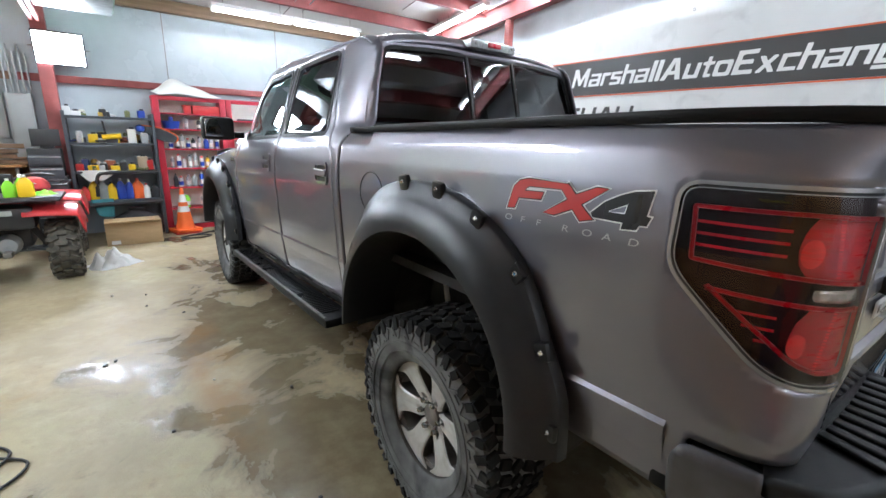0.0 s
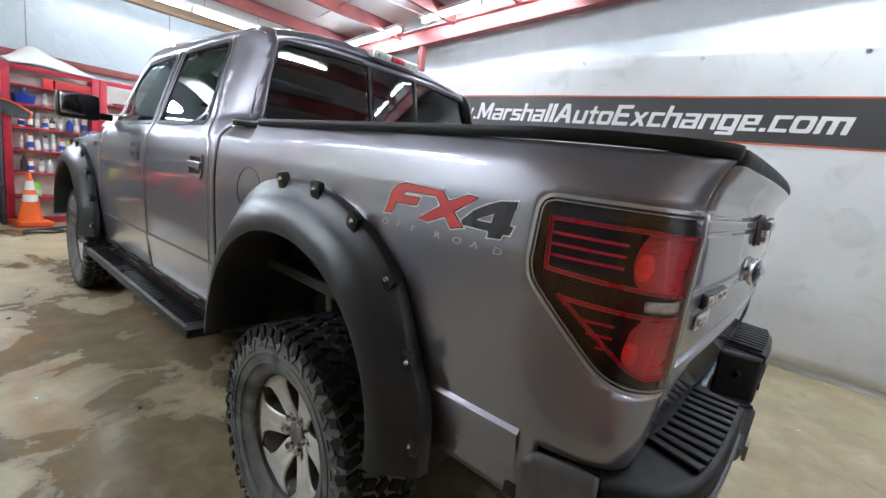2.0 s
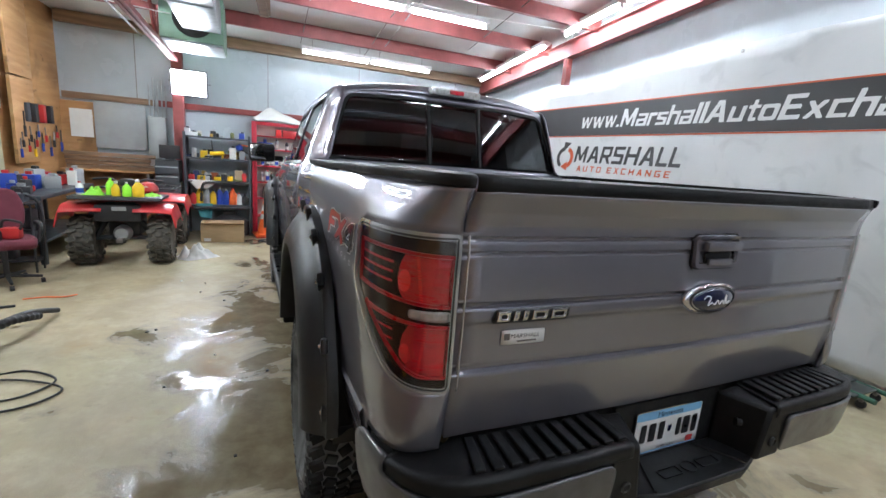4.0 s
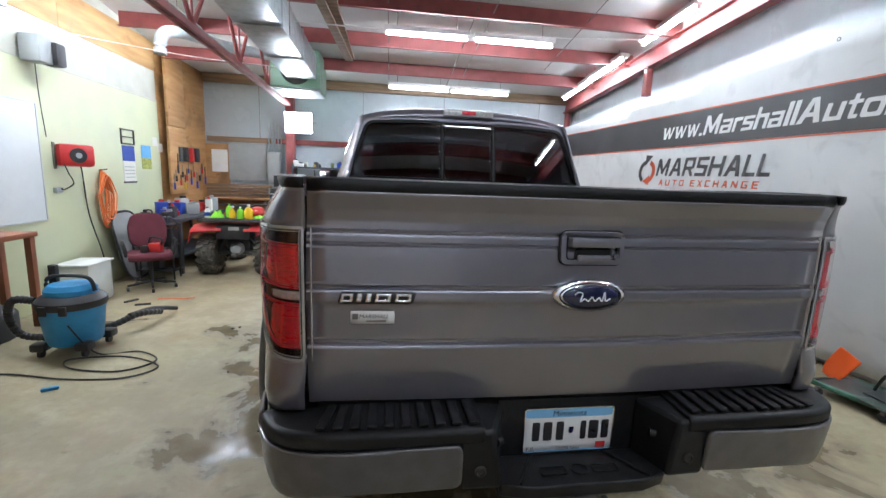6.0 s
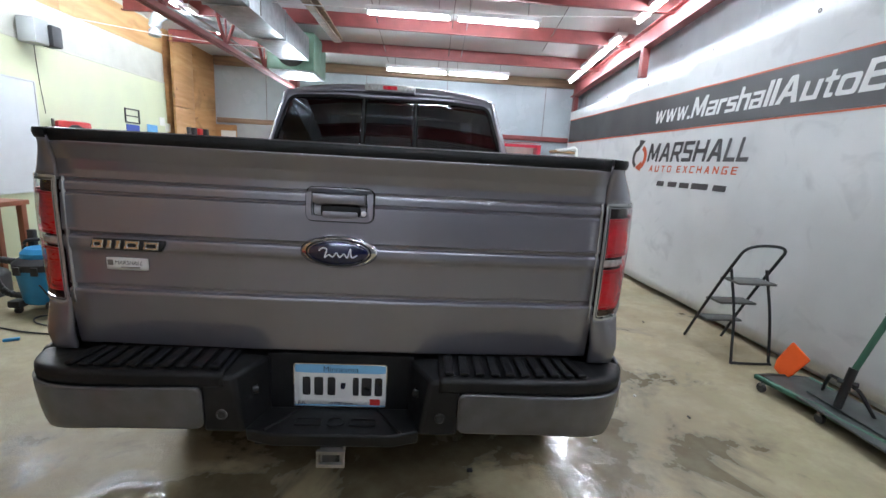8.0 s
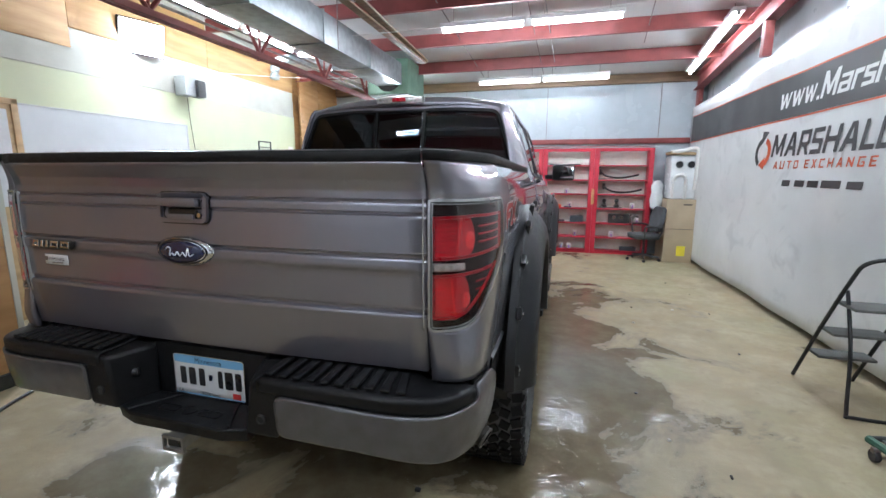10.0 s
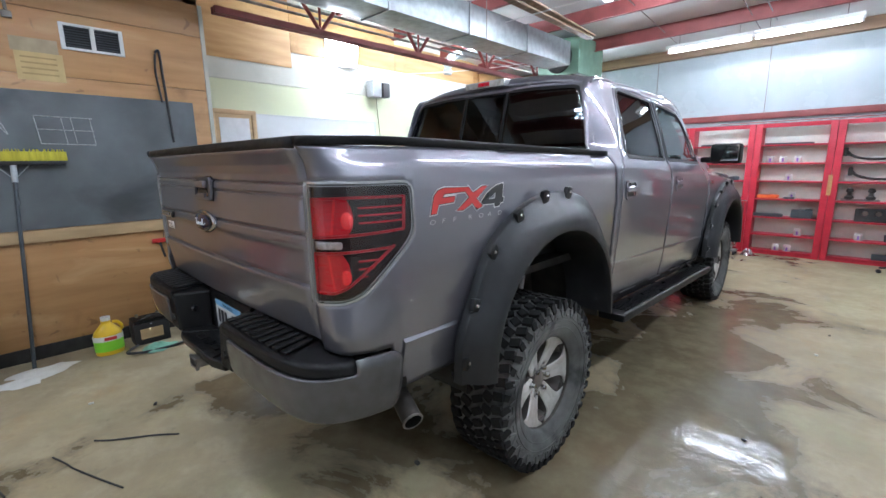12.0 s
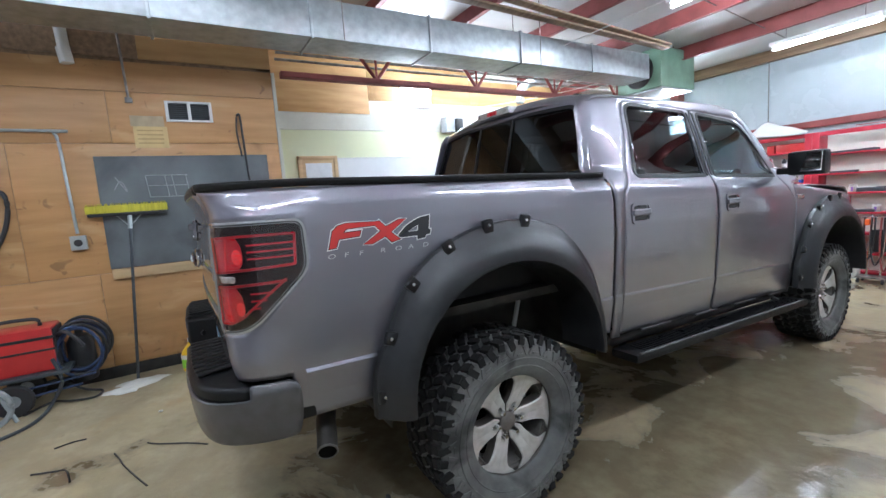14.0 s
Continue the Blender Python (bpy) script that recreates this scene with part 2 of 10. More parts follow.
def stained(m, color, scale, lo, hi, amount, detail=8, stretch=(1, 1, 1)):
    """Lay blotchy stains with their own ragged shapes over a material."""
    nt, n = m.node_tree, m.node_tree.nodes
    b = n["Principled BSDF"]
    old = b.inputs["Base Color"].links[0].from_socket
    tc, mp, t, r, x = (n.new(k) for k in ("ShaderNodeTexCoord", "ShaderNodeMapping", "ShaderNodeTexNoise", "ShaderNodeMapRange", "ShaderNodeMix"))
    mp.inputs["Scale"].default_value, mp.inputs["Location"].default_value = stretch, (scale, 3.1, 1.7)
    t.inputs["Scale"].default_value, t.inputs["Detail"].default_value, t.inputs["Distortion"].default_value = scale, detail, 0.6
    for i, v in enumerate((lo, hi, 0.0, amount)):
        r.inputs[i + 1].default_value = v
    x.data_type = "RGBA"
    x.inputs[7].default_value = (*color, 1)
    nt.links.new(tc.outputs["Object"], mp.inputs[0])
    nt.links.new(mp.outputs[0], t.inputs["Vector"])
    nt.links.new(t.outputs[0], r.inputs[0])
    nt.links.new(r.outputs[0], x.inputs[0])
    nt.links.new(old, x.inputs[6])
    nt.links.new(x.outputs[2], b.inputs["Base Color"])
    return m


CONCRETE = concrete()
# North vinyl, coloured darker than WALLEAST to offset the strong lamplight on it.
WALLDIMMED = mat("dimmed_white_vinyl", (0.43, 0.485, 0.515), 0.26, var=0.1, scale=3, bump=0.25, bscale=9, rvar=0.08)
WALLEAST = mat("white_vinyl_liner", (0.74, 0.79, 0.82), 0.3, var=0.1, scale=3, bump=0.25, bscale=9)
# Unseen walls: their pale and dark tones are chosen for reflections on the truck.
WALLPALE = mat("unseen_pale_wall", (0.62, 0.64, 0.68), 0.45, var=0.2, scale=2, bump=0.15, bscale=12)
WALLDARK = mat("unseen_dark_wall", (0.18, 0.18, 0.19), 0.45, var=0.2, scale=2, bump=0.15, bscale=12)
WALLGREEN = mat("pale_green_wall", (0.57, 0.60, 0.385), 0.55, var=0.08, scale=2, bump=0.08, color2=(0.53, 0.555, 0.385))
PLASTER = mat("bare_plaster", (0.54, 0.535, 0.47), 0.7, var=0.15, scale=3, bump=0.2)
PLY = mat("plywood", (0.47, 0.262, 0.110), 0.42, var=0.3, scale=3.0, bump=0.12, bscale=60, stretch=(1, 0.5, 4.5), color2=(0.38, 0.20, 0.076), rand=0.12)
PLYPALE = mat("pale_plywood", (0.50, 0.31, 0.13), 0.5, var=0.3, scale=3, bump=0.12, bscale=60, stretch=(1, 0.5, 4), color2=(0.38, 0.21, 0.08), rand=0.15)
stained(PLY, (0.17, 0.085, 0.035), 1.6, 0.52, 0.68, 0.8)
stained(PLY, (0.12, 0.06, 0.03), 7.0, 0.66, 0.71, 0.5, 2, (1, 1, 1.2))
stained(PLY, (0.62, 0.42, 0.22), 2.7, 0.60, 0.72, 0.5, 6, (1, 0.4, 2))
stained(PLYPALE, (0.26, 0.13, 0.05), 2.0, 0.56, 0.72, 0.7)
stained(WALLDIMMED, (0.40, 0.44, 0.46), 1.3, 0.55, 0.75, 0.5)
stained(WALLGREEN, (0.50, 0.52, 0.36), 1.1, 0.56, 0.76, 0.5)
stained(FLAREM, (0.035, 0.035, 0.036), 6.0, 0.55, 0.75, 0.5)
stained(SIDEWALL, (0.13, 0.125, 0.115), 7.0, 0.52, 0.70, 0.6)
stained(SIDEWALL, (0.012, 0.012, 0.012), 3.0, 0.56, 0.66, 0.7)
stained(RUBBER, (0.06, 0.057, 0.05), 9.0, 0.58, 0.70, 0.35)
stained(ALLOY, (0.30, 0.27, 0.22), 11.0, 0.55, 0.72, 0.55)
LUMBER = mat("lumber", (0.29, 0.19, 0.115), 0.6, var=0.4, scale=6, bump=0.2, stretch=(0.3, 4, 4))
REDSTEEL = mat("red_primer_steel", (0.27, 0.066, 0.060), 0.5, var=0.3, scale=5, bump=0.12, color2=(0.19, 0.046, 0.043))
REDPAINT = mat("red_shelf_paint", (0.50, 0.022, 0.045), 0.4, var=0.2, scale=8, bump=0.08)
CEILING = mat("ceiling_insulation", (0.70, 0.71, 0.70), 0.5, var=0.15, scale=1.5, bump=0.5, bscale=5)
CURTAIN = smudged("white_curtain")
BANDGREY = mat("banner_grey", (0.05, 0.048, 0.048), 0.4, var=0.1, scale=3, bump=0.1, bscale=5)
BANDWHITE = mat("banner_white", (0.75, 0.75, 0.73), 0.45, var=0.05, bump=0.02)
BANDRED = mat("banner_red", (0.62, 0.11, 0.04), 0.45, var=0.1, bump=0.02)
GALV = mat("galvanised_duct", (0.42, 0.46, 0.47), 0.38, 0.55, var=0.25, scale=12, bump=0.1, bscale=30)
HEATERG = mat("green_enamel", (0.20, 0.33, 0.24), 0.4, 0.1, var=0.2, bump=0.08)
CHALK = mat("chalkboard", (0.135, 0.15, 0.16), 0.55, var=0.5, scale=2.0, bump=0.05, color2=(0.075, 0.083, 0.088))
stained(CHALK, (0.035, 0.038, 0.04), 1.3, 0.50, 0.66, 0.7)
LAMPWHITE = mat("lamp_housing", (0.75, 0.75, 0.73), 0.4, var=0.1, bump=0.03)
TUBEGLOW = glow("fluorescent_tube", (0.90, 0.97, 1.07), TUBE)
# Tubes close to the north wall, dimmed so they don't overlight it.
DIMGLOW = glow("dimmed_fluorescent_tube", (0.90, 0.97, 1.07), DIM_TUBE)
FLOODGLOW = glow("flood_lamp_glass", (0.90, 0.97, 1.07), FLOOD)


# ---- tools for building ----
def mesh_of(data, name):
    me = bpy.data.meshes.new(name)
    if isinstance(data, bmesh.types.BMesh):
        data.to_mesh(me)
        data.free()
    else:
        me.from_pydata([tuple(v) for v in data[0]], [], [tuple(f) for f in data[1]])
    me.update()
    return me


def smooth(me, angle=35):
    for p in me.polygons:
        p.use_smooth = True
    me.set_sharp_from_angle(angle=radians(angle))


def part(name, data, material, parent=None, label="", shade=35, thick=0.0, bevel=0.0):
    me = mesh_of(data, name) if not isinstance(data, bpy.types.Mesh) else data
    if not me.materials:
        me.materials.append(material)
    if shade and not isinstance(data, bpy.types.Mesh):
        smooth(me, shade)
    ob = new(name, me)
    if parent is not None:
        ob.parent = parent
        ob.matrix_parent_inverse = world_of(parent).inverted()
    if label:
        ob["label"] = label
    if thick:
        s = ob.modifiers.new("solid", "SOLIDIFY")
        s.thickness, s.offset = thick, -1
    if bevel:
        s = ob.modifiers.new("bevel", "BEVEL")
        s.width, s.segments, s.limit_method = bevel, 2, "ANGLE"
    return ob


def world_of(ob):
    m = ob.matrix_basis.copy()
    if ob.parent:
        m = world_of(ob.parent) @ ob.matrix_parent_inverse @ m
    return m


def thing(name, loc, label, category, group="", turn=0.0, kind=""):
    e = new(name)
    e.empty_display_size = 0.05
    e.matrix_basis = pose(*loc, 0, 0, turn)
    return tagged(e, label, category, group, kind)


def bm_box(bm, c, s, bev=0.0, rot=None):
    m = Matrix.Translation(c) @ (rot.to_4x4() if rot else Matrix()) @ Matrix.Diagonal((*s, 1))
    r = bmesh.ops.create_cube(bm, size=1, matrix=m)
    if bev:
        es = {e for v in r["verts"] for e in v.link_edges}
        bmesh.ops.bevel(bm, geom=list(es), offset=bev, segments=2, affect="EDGES", profile=0.6)
    return bm


def box(c, s, bev=0.0, rot=None):
    return bm_box(bmesh.new(), c, s, bev, rot)


def span_box(a, b, bev=0.0):
    a, b = Vector(a), Vector(b)
    return box((a + b) / 2, [abs(v) for v in (b - a)], bev)


def bm_rod(bm, a, b, r, seg=12, r2=None):
    a, b = Vector(a), Vector(b)
    d = b - a
    m = Matrix.Translation((a + b) / 2) @ d.to_track_quat("Z", "Y").to_matrix().to_4x4()
    bmesh.ops.create_cone(bm, cap_ends=True, segments=seg, radius1=r, radius2=r if r2 is None else r2, depth=d.length, matrix=m)
    return bm


def rod(a, b, r, seg=12, r2=None):
    return bm_rod(bmesh.new(), a, b, r, seg, r2)


def curve_pts(pts, n=8, closed=False):
    """A smooth line through the points."""
    P = [Vector(p) for p in pts]
    k = len(P)
    out = []
    for i in range(k if closed else k - 1):
        a, b, c, d = (P[(i - 1) % k], P[i], P[(i + 1) % k], P[(i + 2) % k]) if closed else (P[max(i - 1, 0)], P[i], P[i + 1], P[min(i + 2, k - 1)])
        for j in range(n):
            t = j / n
            out.append(0.5 * ((2 * b) + (c - a) * t + (2 * a - 5 * b + 4 * c - d) * t * t + (3 * b - a - 3 * c + d) * t ** 3))
    if not closed:
        out.append(P[-1])
    return out


def tube(pts, r, seg=8, n=6, closed=False, smoothed=True, flat=1.0):
    """A round bar, hose or cable along a line."""
    P = curve_pts(pts, n, closed) if smoothed else [Vector(p) for p in pts]
    verts, faces = [], []
    up = Vector((0, 0, 1))
    k = len(P)
    for i, p in enumerate(P):
        d = (P[(i + 1) % k] - P[i - 1]) if closed else (P[min(i + 1, k - 1)] - P[max(i - 1, 0)])
        if d.length < 1e-9:
            d = Vector((0, 0, 1))
        d.normalize()
        s = d.cross(up)
        if s.length < 0.1:
            s = d.cross(Vector((1, 0, 0)))
        s.normalize()
        u = s.cross(d)
        for j in range(seg):
            a = 2 * math.pi * j / seg
            verts.append(p + s * (r * math.cos(a)) + u * (r * flat * math.sin(a)))
    for i in range(k if closed else k - 1):
        for j in range(seg):
            a, b = i * seg + j, i * seg + (j + 1) % seg
            c, d = ((i + 1) % k) * seg + (j + 1) % seg, ((i + 1) % k) * seg + j
            faces.append((a, b, c, d))
    if not closed:
        faces += [tuple(range(seg))[::-1], tuple(range((k - 1) * seg, k * seg))]
    return verts, faces


def lathe(profile, seg=32, axis="z", at=(0, 0, 0), caps=True):
    """A turned shape; profile rows are (radius, height)."""
    verts, faces = [], []
    at = Vector(at)
    for r, h in profile:
        for j in range(seg):
            a = 2 * math.pi * j / seg
            v = (r * math.cos(a), r * math.sin(a), h)
            if axis == "x":
                v = (v[2], v[0], v[1])
            elif axis == "y":
                v = (v[1], v[2], v[0])
            verts.append(Vector(v) + at)
    k = len(profile)
    for i in range(k - 1):
        for j in range(seg):
            faces.append((i * seg + j, i * seg + (j + 1) % seg, (i + 1) * seg + (j + 1) % seg, (i + 1) * seg + j))
    if caps:
        faces += [tuple(range(seg))[::-1], tuple(range((k - 1) * seg, k * seg))]
    return verts, faces


def join(*parts):
    verts, faces = [], []
    for v, f in parts:
        o = len(verts)
        verts += list(v)
        faces += [tuple(i + o for i in q) for q in f]
    return verts, faces


def as_data(bm):
    bm.verts.ensure_lookup_table()
    bm.verts.index_update()
    d = [v.co.copy() for v in bm.verts], [tuple(v.index for v in f.verts) for f in bm.faces]
    bm.free()
    return d


def moved(data, m):
    return [m @ Vector(v) for v in data[0]], data[1]


def rounded(pts, r=0.02, n=5):
    """A polygon with rounded corners; a point may carry its own radius as a third number."""
    out, k = [], len(pts)
    for i in range(k):
        p, a, b = (np.array(pts[j % k][:2], float) for j in (i, i - 1, i + 1))
        rr = pts[i][2] if len(pts[i]) > 2 else r
        da, db = a - p, b - p
        la, lb = np.linalg.norm(da), np.linalg.norm(db)
        c = min(rr, la * 0.45, lb * 0.45)
        if c < 1e-5:
            out.append(tuple(p))
            continue
        s, e = p + da / la * c, p + db / lb * c
        for j in range(n + 1):
            t = j / n
            out.append(tuple((1 - t) ** 2 * s + 2 * t * (1 - t) * p + t * t * e))
    return out


def inside(poly, x, y):
    poly = np.asarray(poly, float)
    res = np.zeros(x.shape, bool)
    x0, y0 = poly[-1]
    for x1, y1 in poly:
        if y0 != y1:
            hit = ((y1 > y) != (y0 > y)) & (x < (x0 - x1) * (y - y1) / (y0 - y1) + x1)
            res ^= hit
        x0, y0 = x1, y1
    return res


def nearest(polys, p):
    best, bd = p, 1e9
    for poly in polys:
        a = np.asarray(poly, float)
        b = np.roll(a, -1, 0)
        d = b - a
        t = np.clip(((p - a) * d).sum(1) / np.maximum((d * d).sum(1), 1e-12), 0, 1)
        q = a + d * t[:, None]
        dist = ((q - p) ** 2).sum(1)
        i = int(dist.argmin())
        if dist[i] < bd:
            bd, best = dist[i], q[i]
    return best, math.sqrt(bd)


def patch(surf, outline, holes=(), step=0.02, off=0.0, flip=False, rib=0.0, vstep=None):
    """A sheet on a curved surface surf(u, v) -> (x, y, z), cut to an outline with holes. off lifts it off the surface."""
    o = np.asarray(outline, float)
    lo, hi = o.min(0), o.max(0)
    vstep = vstep or step
    nu, nv = max(2, int(math.ceil((hi[0] - lo[0]) / step))), max(2, int(math.ceil((hi[1] - lo[1]) / vstep)))
    us, vs = np.linspace(lo[0], hi[0], nu + 1), np.linspace(lo[1], hi[1], nv + 1)
    cu, cv = np.meshgrid((us[:-1] + us[1:]) / 2, (vs[:-1] + vs[1:]) / 2, indexing="ij")
    keep = inside(outline, cu, cv)
    for h in holes:
        keep &= ~inside(h, cu, cv)
    pad = np.zeros((nu + 2, nv + 2), int)
    pad[1:-1, 1:-1] = keep
    count = pad[:-1, :-1] + pad[1:, :-1] + pad[:-1, 1:] + pad[1:, 1:]
    polys, index, verts, faces = [outline, *holes], {}, [], []
    reach = 1.3 * max(step, vstep)
    for i, j in zip(*np.nonzero(keep)):
        f = []
        for a, b in ((i, j), (i + 1, j), (i + 1, j + 1), (i, j + 1)):
            if (a, b) not in index:
                p = np.array((us[a], vs[b]))
                if count[a, b] < 4:
                    q, d = nearest(polys, p)
                    if d < reach:
                        p = q
                index[a, b] = len(verts)
                verts.append(on(surf, p[0], p[1], off, flip))
            f.append(index[a, b])
        faces.append(tuple(f) if not flip else tuple(f[::-1]))
    return verts, faces


def on(surf, u, v, off=0.0, flip=False):
    p = Vector(surf(u, v))
    if off:
        e = 2e-3
        d = (Vector(surf(u + e, v)) - p).cross(Vector(surf(u, v + e)) - p).normalized()
        p = p + d * (-off if flip else off)
    return p


def ring(surf, outline, width, off, flip=False, lift=0.0, out=0.0):
    """A raised band along an outline on a surface, width inwards (out: outwards), with side walls."""
    a = np.asarray(outline, float)
    area = 0.5 * (a[:, 0] * np.roll(a[:, 1], -1) - np.roll(a[:, 0], -1) * a[:, 1]).sum()
    t = np.roll(a, -1, 0) - np.roll(a, 1, 0)
    t /= np.maximum(np.linalg.norm(t, axis=1), 1e-9)[:, None]
    nrm = np.stack([-t[:, 1], t[:, 0]], 1) * (1 if area > 0 else -1)
    rows = [(a - nrm * out, 0.0), (a - nrm * out, off + lift), (a + nrm * width, off + lift), (a + nrm * width, 0.0)]
    verts, faces, k = [], [], len(a)
    for r, h in rows:
        verts += [on(surf, u, v, h, flip) for u, v in r]
    for i in range(3):
        for j in range(k):
            q = (i * k + j, i * k + (j + 1) % k, (i + 1) * k + (j + 1) % k, (i + 1) * k + j)
            faces.append(q if (area > 0) ^ flip else q[::-1])
    return verts, faces


def words(text, size, extrude=0.0):
    """Flat lettering as mesh data, lower left at the origin, in the xy plane."""
    cu = bpy.data.curves.new("lettering", "FONT")
    cu.body, cu.size, cu.extrude = text, size, extrude
    ob = bpy.data.objects.new("lettering", cu)
    scene.collection.objects.link(ob)
    dg = bpy.context.evaluated_depsgraph_get()
    me = bpy.data.meshes.new_from_object(ob.evaluated_get(dg))
    bpy.data.objects.remove(ob)
    return [v.co.copy() for v in me.vertices], [tuple(p.vertices) for p in me.polygons]

# ---- the workshop ----
EAST, WEST, NORTH, SOUTH, PLYX = 3.64, -4.3, 7.15, -6.5, -2.65


def roof_z(y):
    return 3.45 + 0.11 * (NORTH - y)


def structure(name, data, material, label="", category="", thick=0.0, shade=30, bevel=0.0):
    ob = part(name, data, material, None, "", shade, thick, bevel)
    return tagged(ob, label, category or name.split("_")[0], "", "structure")


floor = structure("floor", span_box((-4.6, SOUTH - 0.2, -0.12), (3.9, 7.4, 0.0)), CONCRETE, "damp stained workshop concrete floor with puddles", "floor")


def slab(pts, lo, hi, t):
    """An upright wall along plan points, lo to hi (hi may follow the roof), t thick on its left side."""
    bm = bmesh.new()
    for (ax, ay), (bx, by) in zip(pts, pts[1:]):
        d = Vector((bx - ax, by - ay)).normalized()
        n = Vector((-d.y, d.x)) * t
        za, zb = (roof_z(ay), roof_z(by)) if hi is None else (hi, hi)
        v = [bm.verts.new(p) for p in ((ax, ay, lo), (bx, by, lo), (bx + n.x, by + n.y, lo), (ax + n.x, ay + n.y, lo),
                                       (ax, ay, za), (bx, by, zb), (bx + n.x, by + n.y, zb), (ax + n.x, ay + n.y, za))]
        for f in ((0, 1, 2, 3), (4, 7, 6, 5), (0, 4, 5, 1), (1, 5, 6, 2), (2, 6, 7, 3), (3, 7, 4, 0)):
            bm.faces.new([v[i] for i in f])
    bmesh.ops.recalc_face_normals(bm, faces=bm.faces[:])
    return bm


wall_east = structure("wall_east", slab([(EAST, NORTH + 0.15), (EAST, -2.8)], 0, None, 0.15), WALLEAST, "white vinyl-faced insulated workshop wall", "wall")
# Three unseen closing walls, toned to shape what the tailgate and bed reflect.
wall_east_end = structure("wall_east_end", slab([(EAST, -2.8), (EAST, SOUTH)], 0, None, 0.15), WALLDARK, "unseen dark grey wall past the curtain, added to darken reflections", "wall")
wall_south = structure("wall_south", slab([(0.4, SOUTH), (PLYX - 0.15, SOUTH)], 0, None, 0.15), WALLPALE, "unseen pale grey end wall, added to brighten the tailgate", "wall")
wall_south_end = structure("wall_south_end", slab([(EAST + 0.15, SOUTH), (0.4, SOUTH)], 0, None, 0.15), WALLDARK, "unseen dark grey end wall, added to darken reflections", "wall")
wall_north = structure("wall_north", slab([(-4.25, NORTH), (EAST, NORTH)], 0, None, 0.15), WALLDIMMED, "bluish white vinyl-faced wall behind the shelves", "wall")
wall_west = structure("wall_west", slab([(WEST, -0.2), (WEST, 5.8)], 0, None, 0.15), PLASTER, "wall of painted plaster below bare plywood", "wall")
wall_corner = structure("wall_corner", slab([(WEST, 5.8), (-4.02, NORTH + 0.1)], 0, None, 0.12), PLY, "brown plywood wall hung with tools", "wall")
wall_plywood = structure("wall_plywood", slab([(PLYX, SOUTH), (PLYX, -0.2), (WEST, -0.2)], 0, None, 0.12), LUMBER, "stud wall clad in brown plywood sheets", "wall")


def cladding(parent, name, sheets, material, x, t=0.012):
    """Sheets on a wall that faces +x: rows of y0, z0, y1, z1."""
    for y0, z0, y1, z1 in sheets:
        me_y, me_z = (y0 + y1) / 2, (z0 + z1) / 2
        ob = part(name, span_box((-t, y0 - me_y + 0.002, z0 - me_z + 0.002), (t, y1 - me_y - 0.002, z1 - me_z - 0.002), 0.003), material, parent)
        ob.location = (x, me_y, me_z)


cladding(wall_plywood, "plywood_sheet", [(-6.4, 0.0, -4.6, 1.02), (-4.6, 0.0, -3.2, 1.02), (-3.2, 0.0, -1.95, 1.02), (-1.95, 0.0, -0.2, 1.02),
                                         (-6.4, 1.02, -4.6, 2.24), (-4.6, 1.02, -2.45, 2.24), (-2.45, 1.02, -0.2, 2.24),
                                         (-6.4, 2.24, -4.3, 2.72), (-4.3, 2.24, -1.7, 2.72), (-1.7, 2.24, -0.2, 2.72),
                                         (-6.4, 2.72, -3.3, 3.0), (-3.3, 2.72, -0.2, 3.0)], PLY, PLYX)
cladding(wall_plywood, "plywood_sheet", [(-6.4, 3.03, -3.1, 4.2), (-3.1, 3.03, -1.4, 3.98)], LUMBER, PLYX + 0.01)
cladding(wall_plywood, "plywood_sheet", [(-1.4, 3.03, -0.2, 3.9)], PLYPALE, PLYX + 0.01)
structure("trim", span_box((PLYX - 0.14, -0.2, 0.0), (PLYX + 0.016, -0.165, 3.0)), PLASTER, "white painted corner trim of the plywood wall", "trim")
# Dark strip drawn for the dark gap along the wall's foot.
structure("baseboard", span_box((PLYX, -6.4, 0.0), (PLYX + 0.03, -0.2, 0.11), 0.004), UNDER, "dark strip for the gap along the foot of the plywood wall", "baseboard")
cladding(wall_west, "painted_sheet", [(-0.28, 0.0, 5.8, 2.68)], WALLGREEN, WEST)
cladding(wall_west, "plywood_sheet", [(-0.28, 2.94, 1.6, 4.0), (1.6, 3.16, 3.6, 3.8), (3.6, 3.16, 5.8, 3.62)], PLYPALE, WEST, 0.01)
cladding(wall_west, "batten", [(-0.28, 2.672, 5.8, 2.70)], PLASTER, WEST + 0.006, 0.01)
cladding(wall_corner, "plywood_sheet", [(5.82, 1.15, 6.5, 2.3), (5.82, 2.32, 6.5, 3.5)], PLY, -4.16, 0.02)

# lower north wall: wood boards at the west end, red girt, seams of the vinyl
part("board", span_box((-4.05, NORTH - 0.03, 0.0), (-2.45, NORTH - 0.002, 1.05)), PLY, wall_north)
part("board", span_box((-4.05, NORTH - 0.025, 1.05), (-3.6, NORTH - 0.002, 2.12)), PLY, wall_north)
structure("girt", span_box((-2.7, NORTH - 0.06, 2.16), (3.55, NORTH, 2.26), 0.006), REDSTEEL, "red painted steel girt along the wall", "beam")
structure("girt", span_box((-4.0, NORTH - 0.06, 2.16), (-2.75, NORTH, 2.26), 0.006), LUMBER, "wooden girt along the wall", "beam")
structure("top_plate", span_box((-4.0, NORTH - 0.12, 3.28), (3.5, NORTH, 3.45), 0.006), LUMBER, "rough wooden beam under the roof edge", "beam")
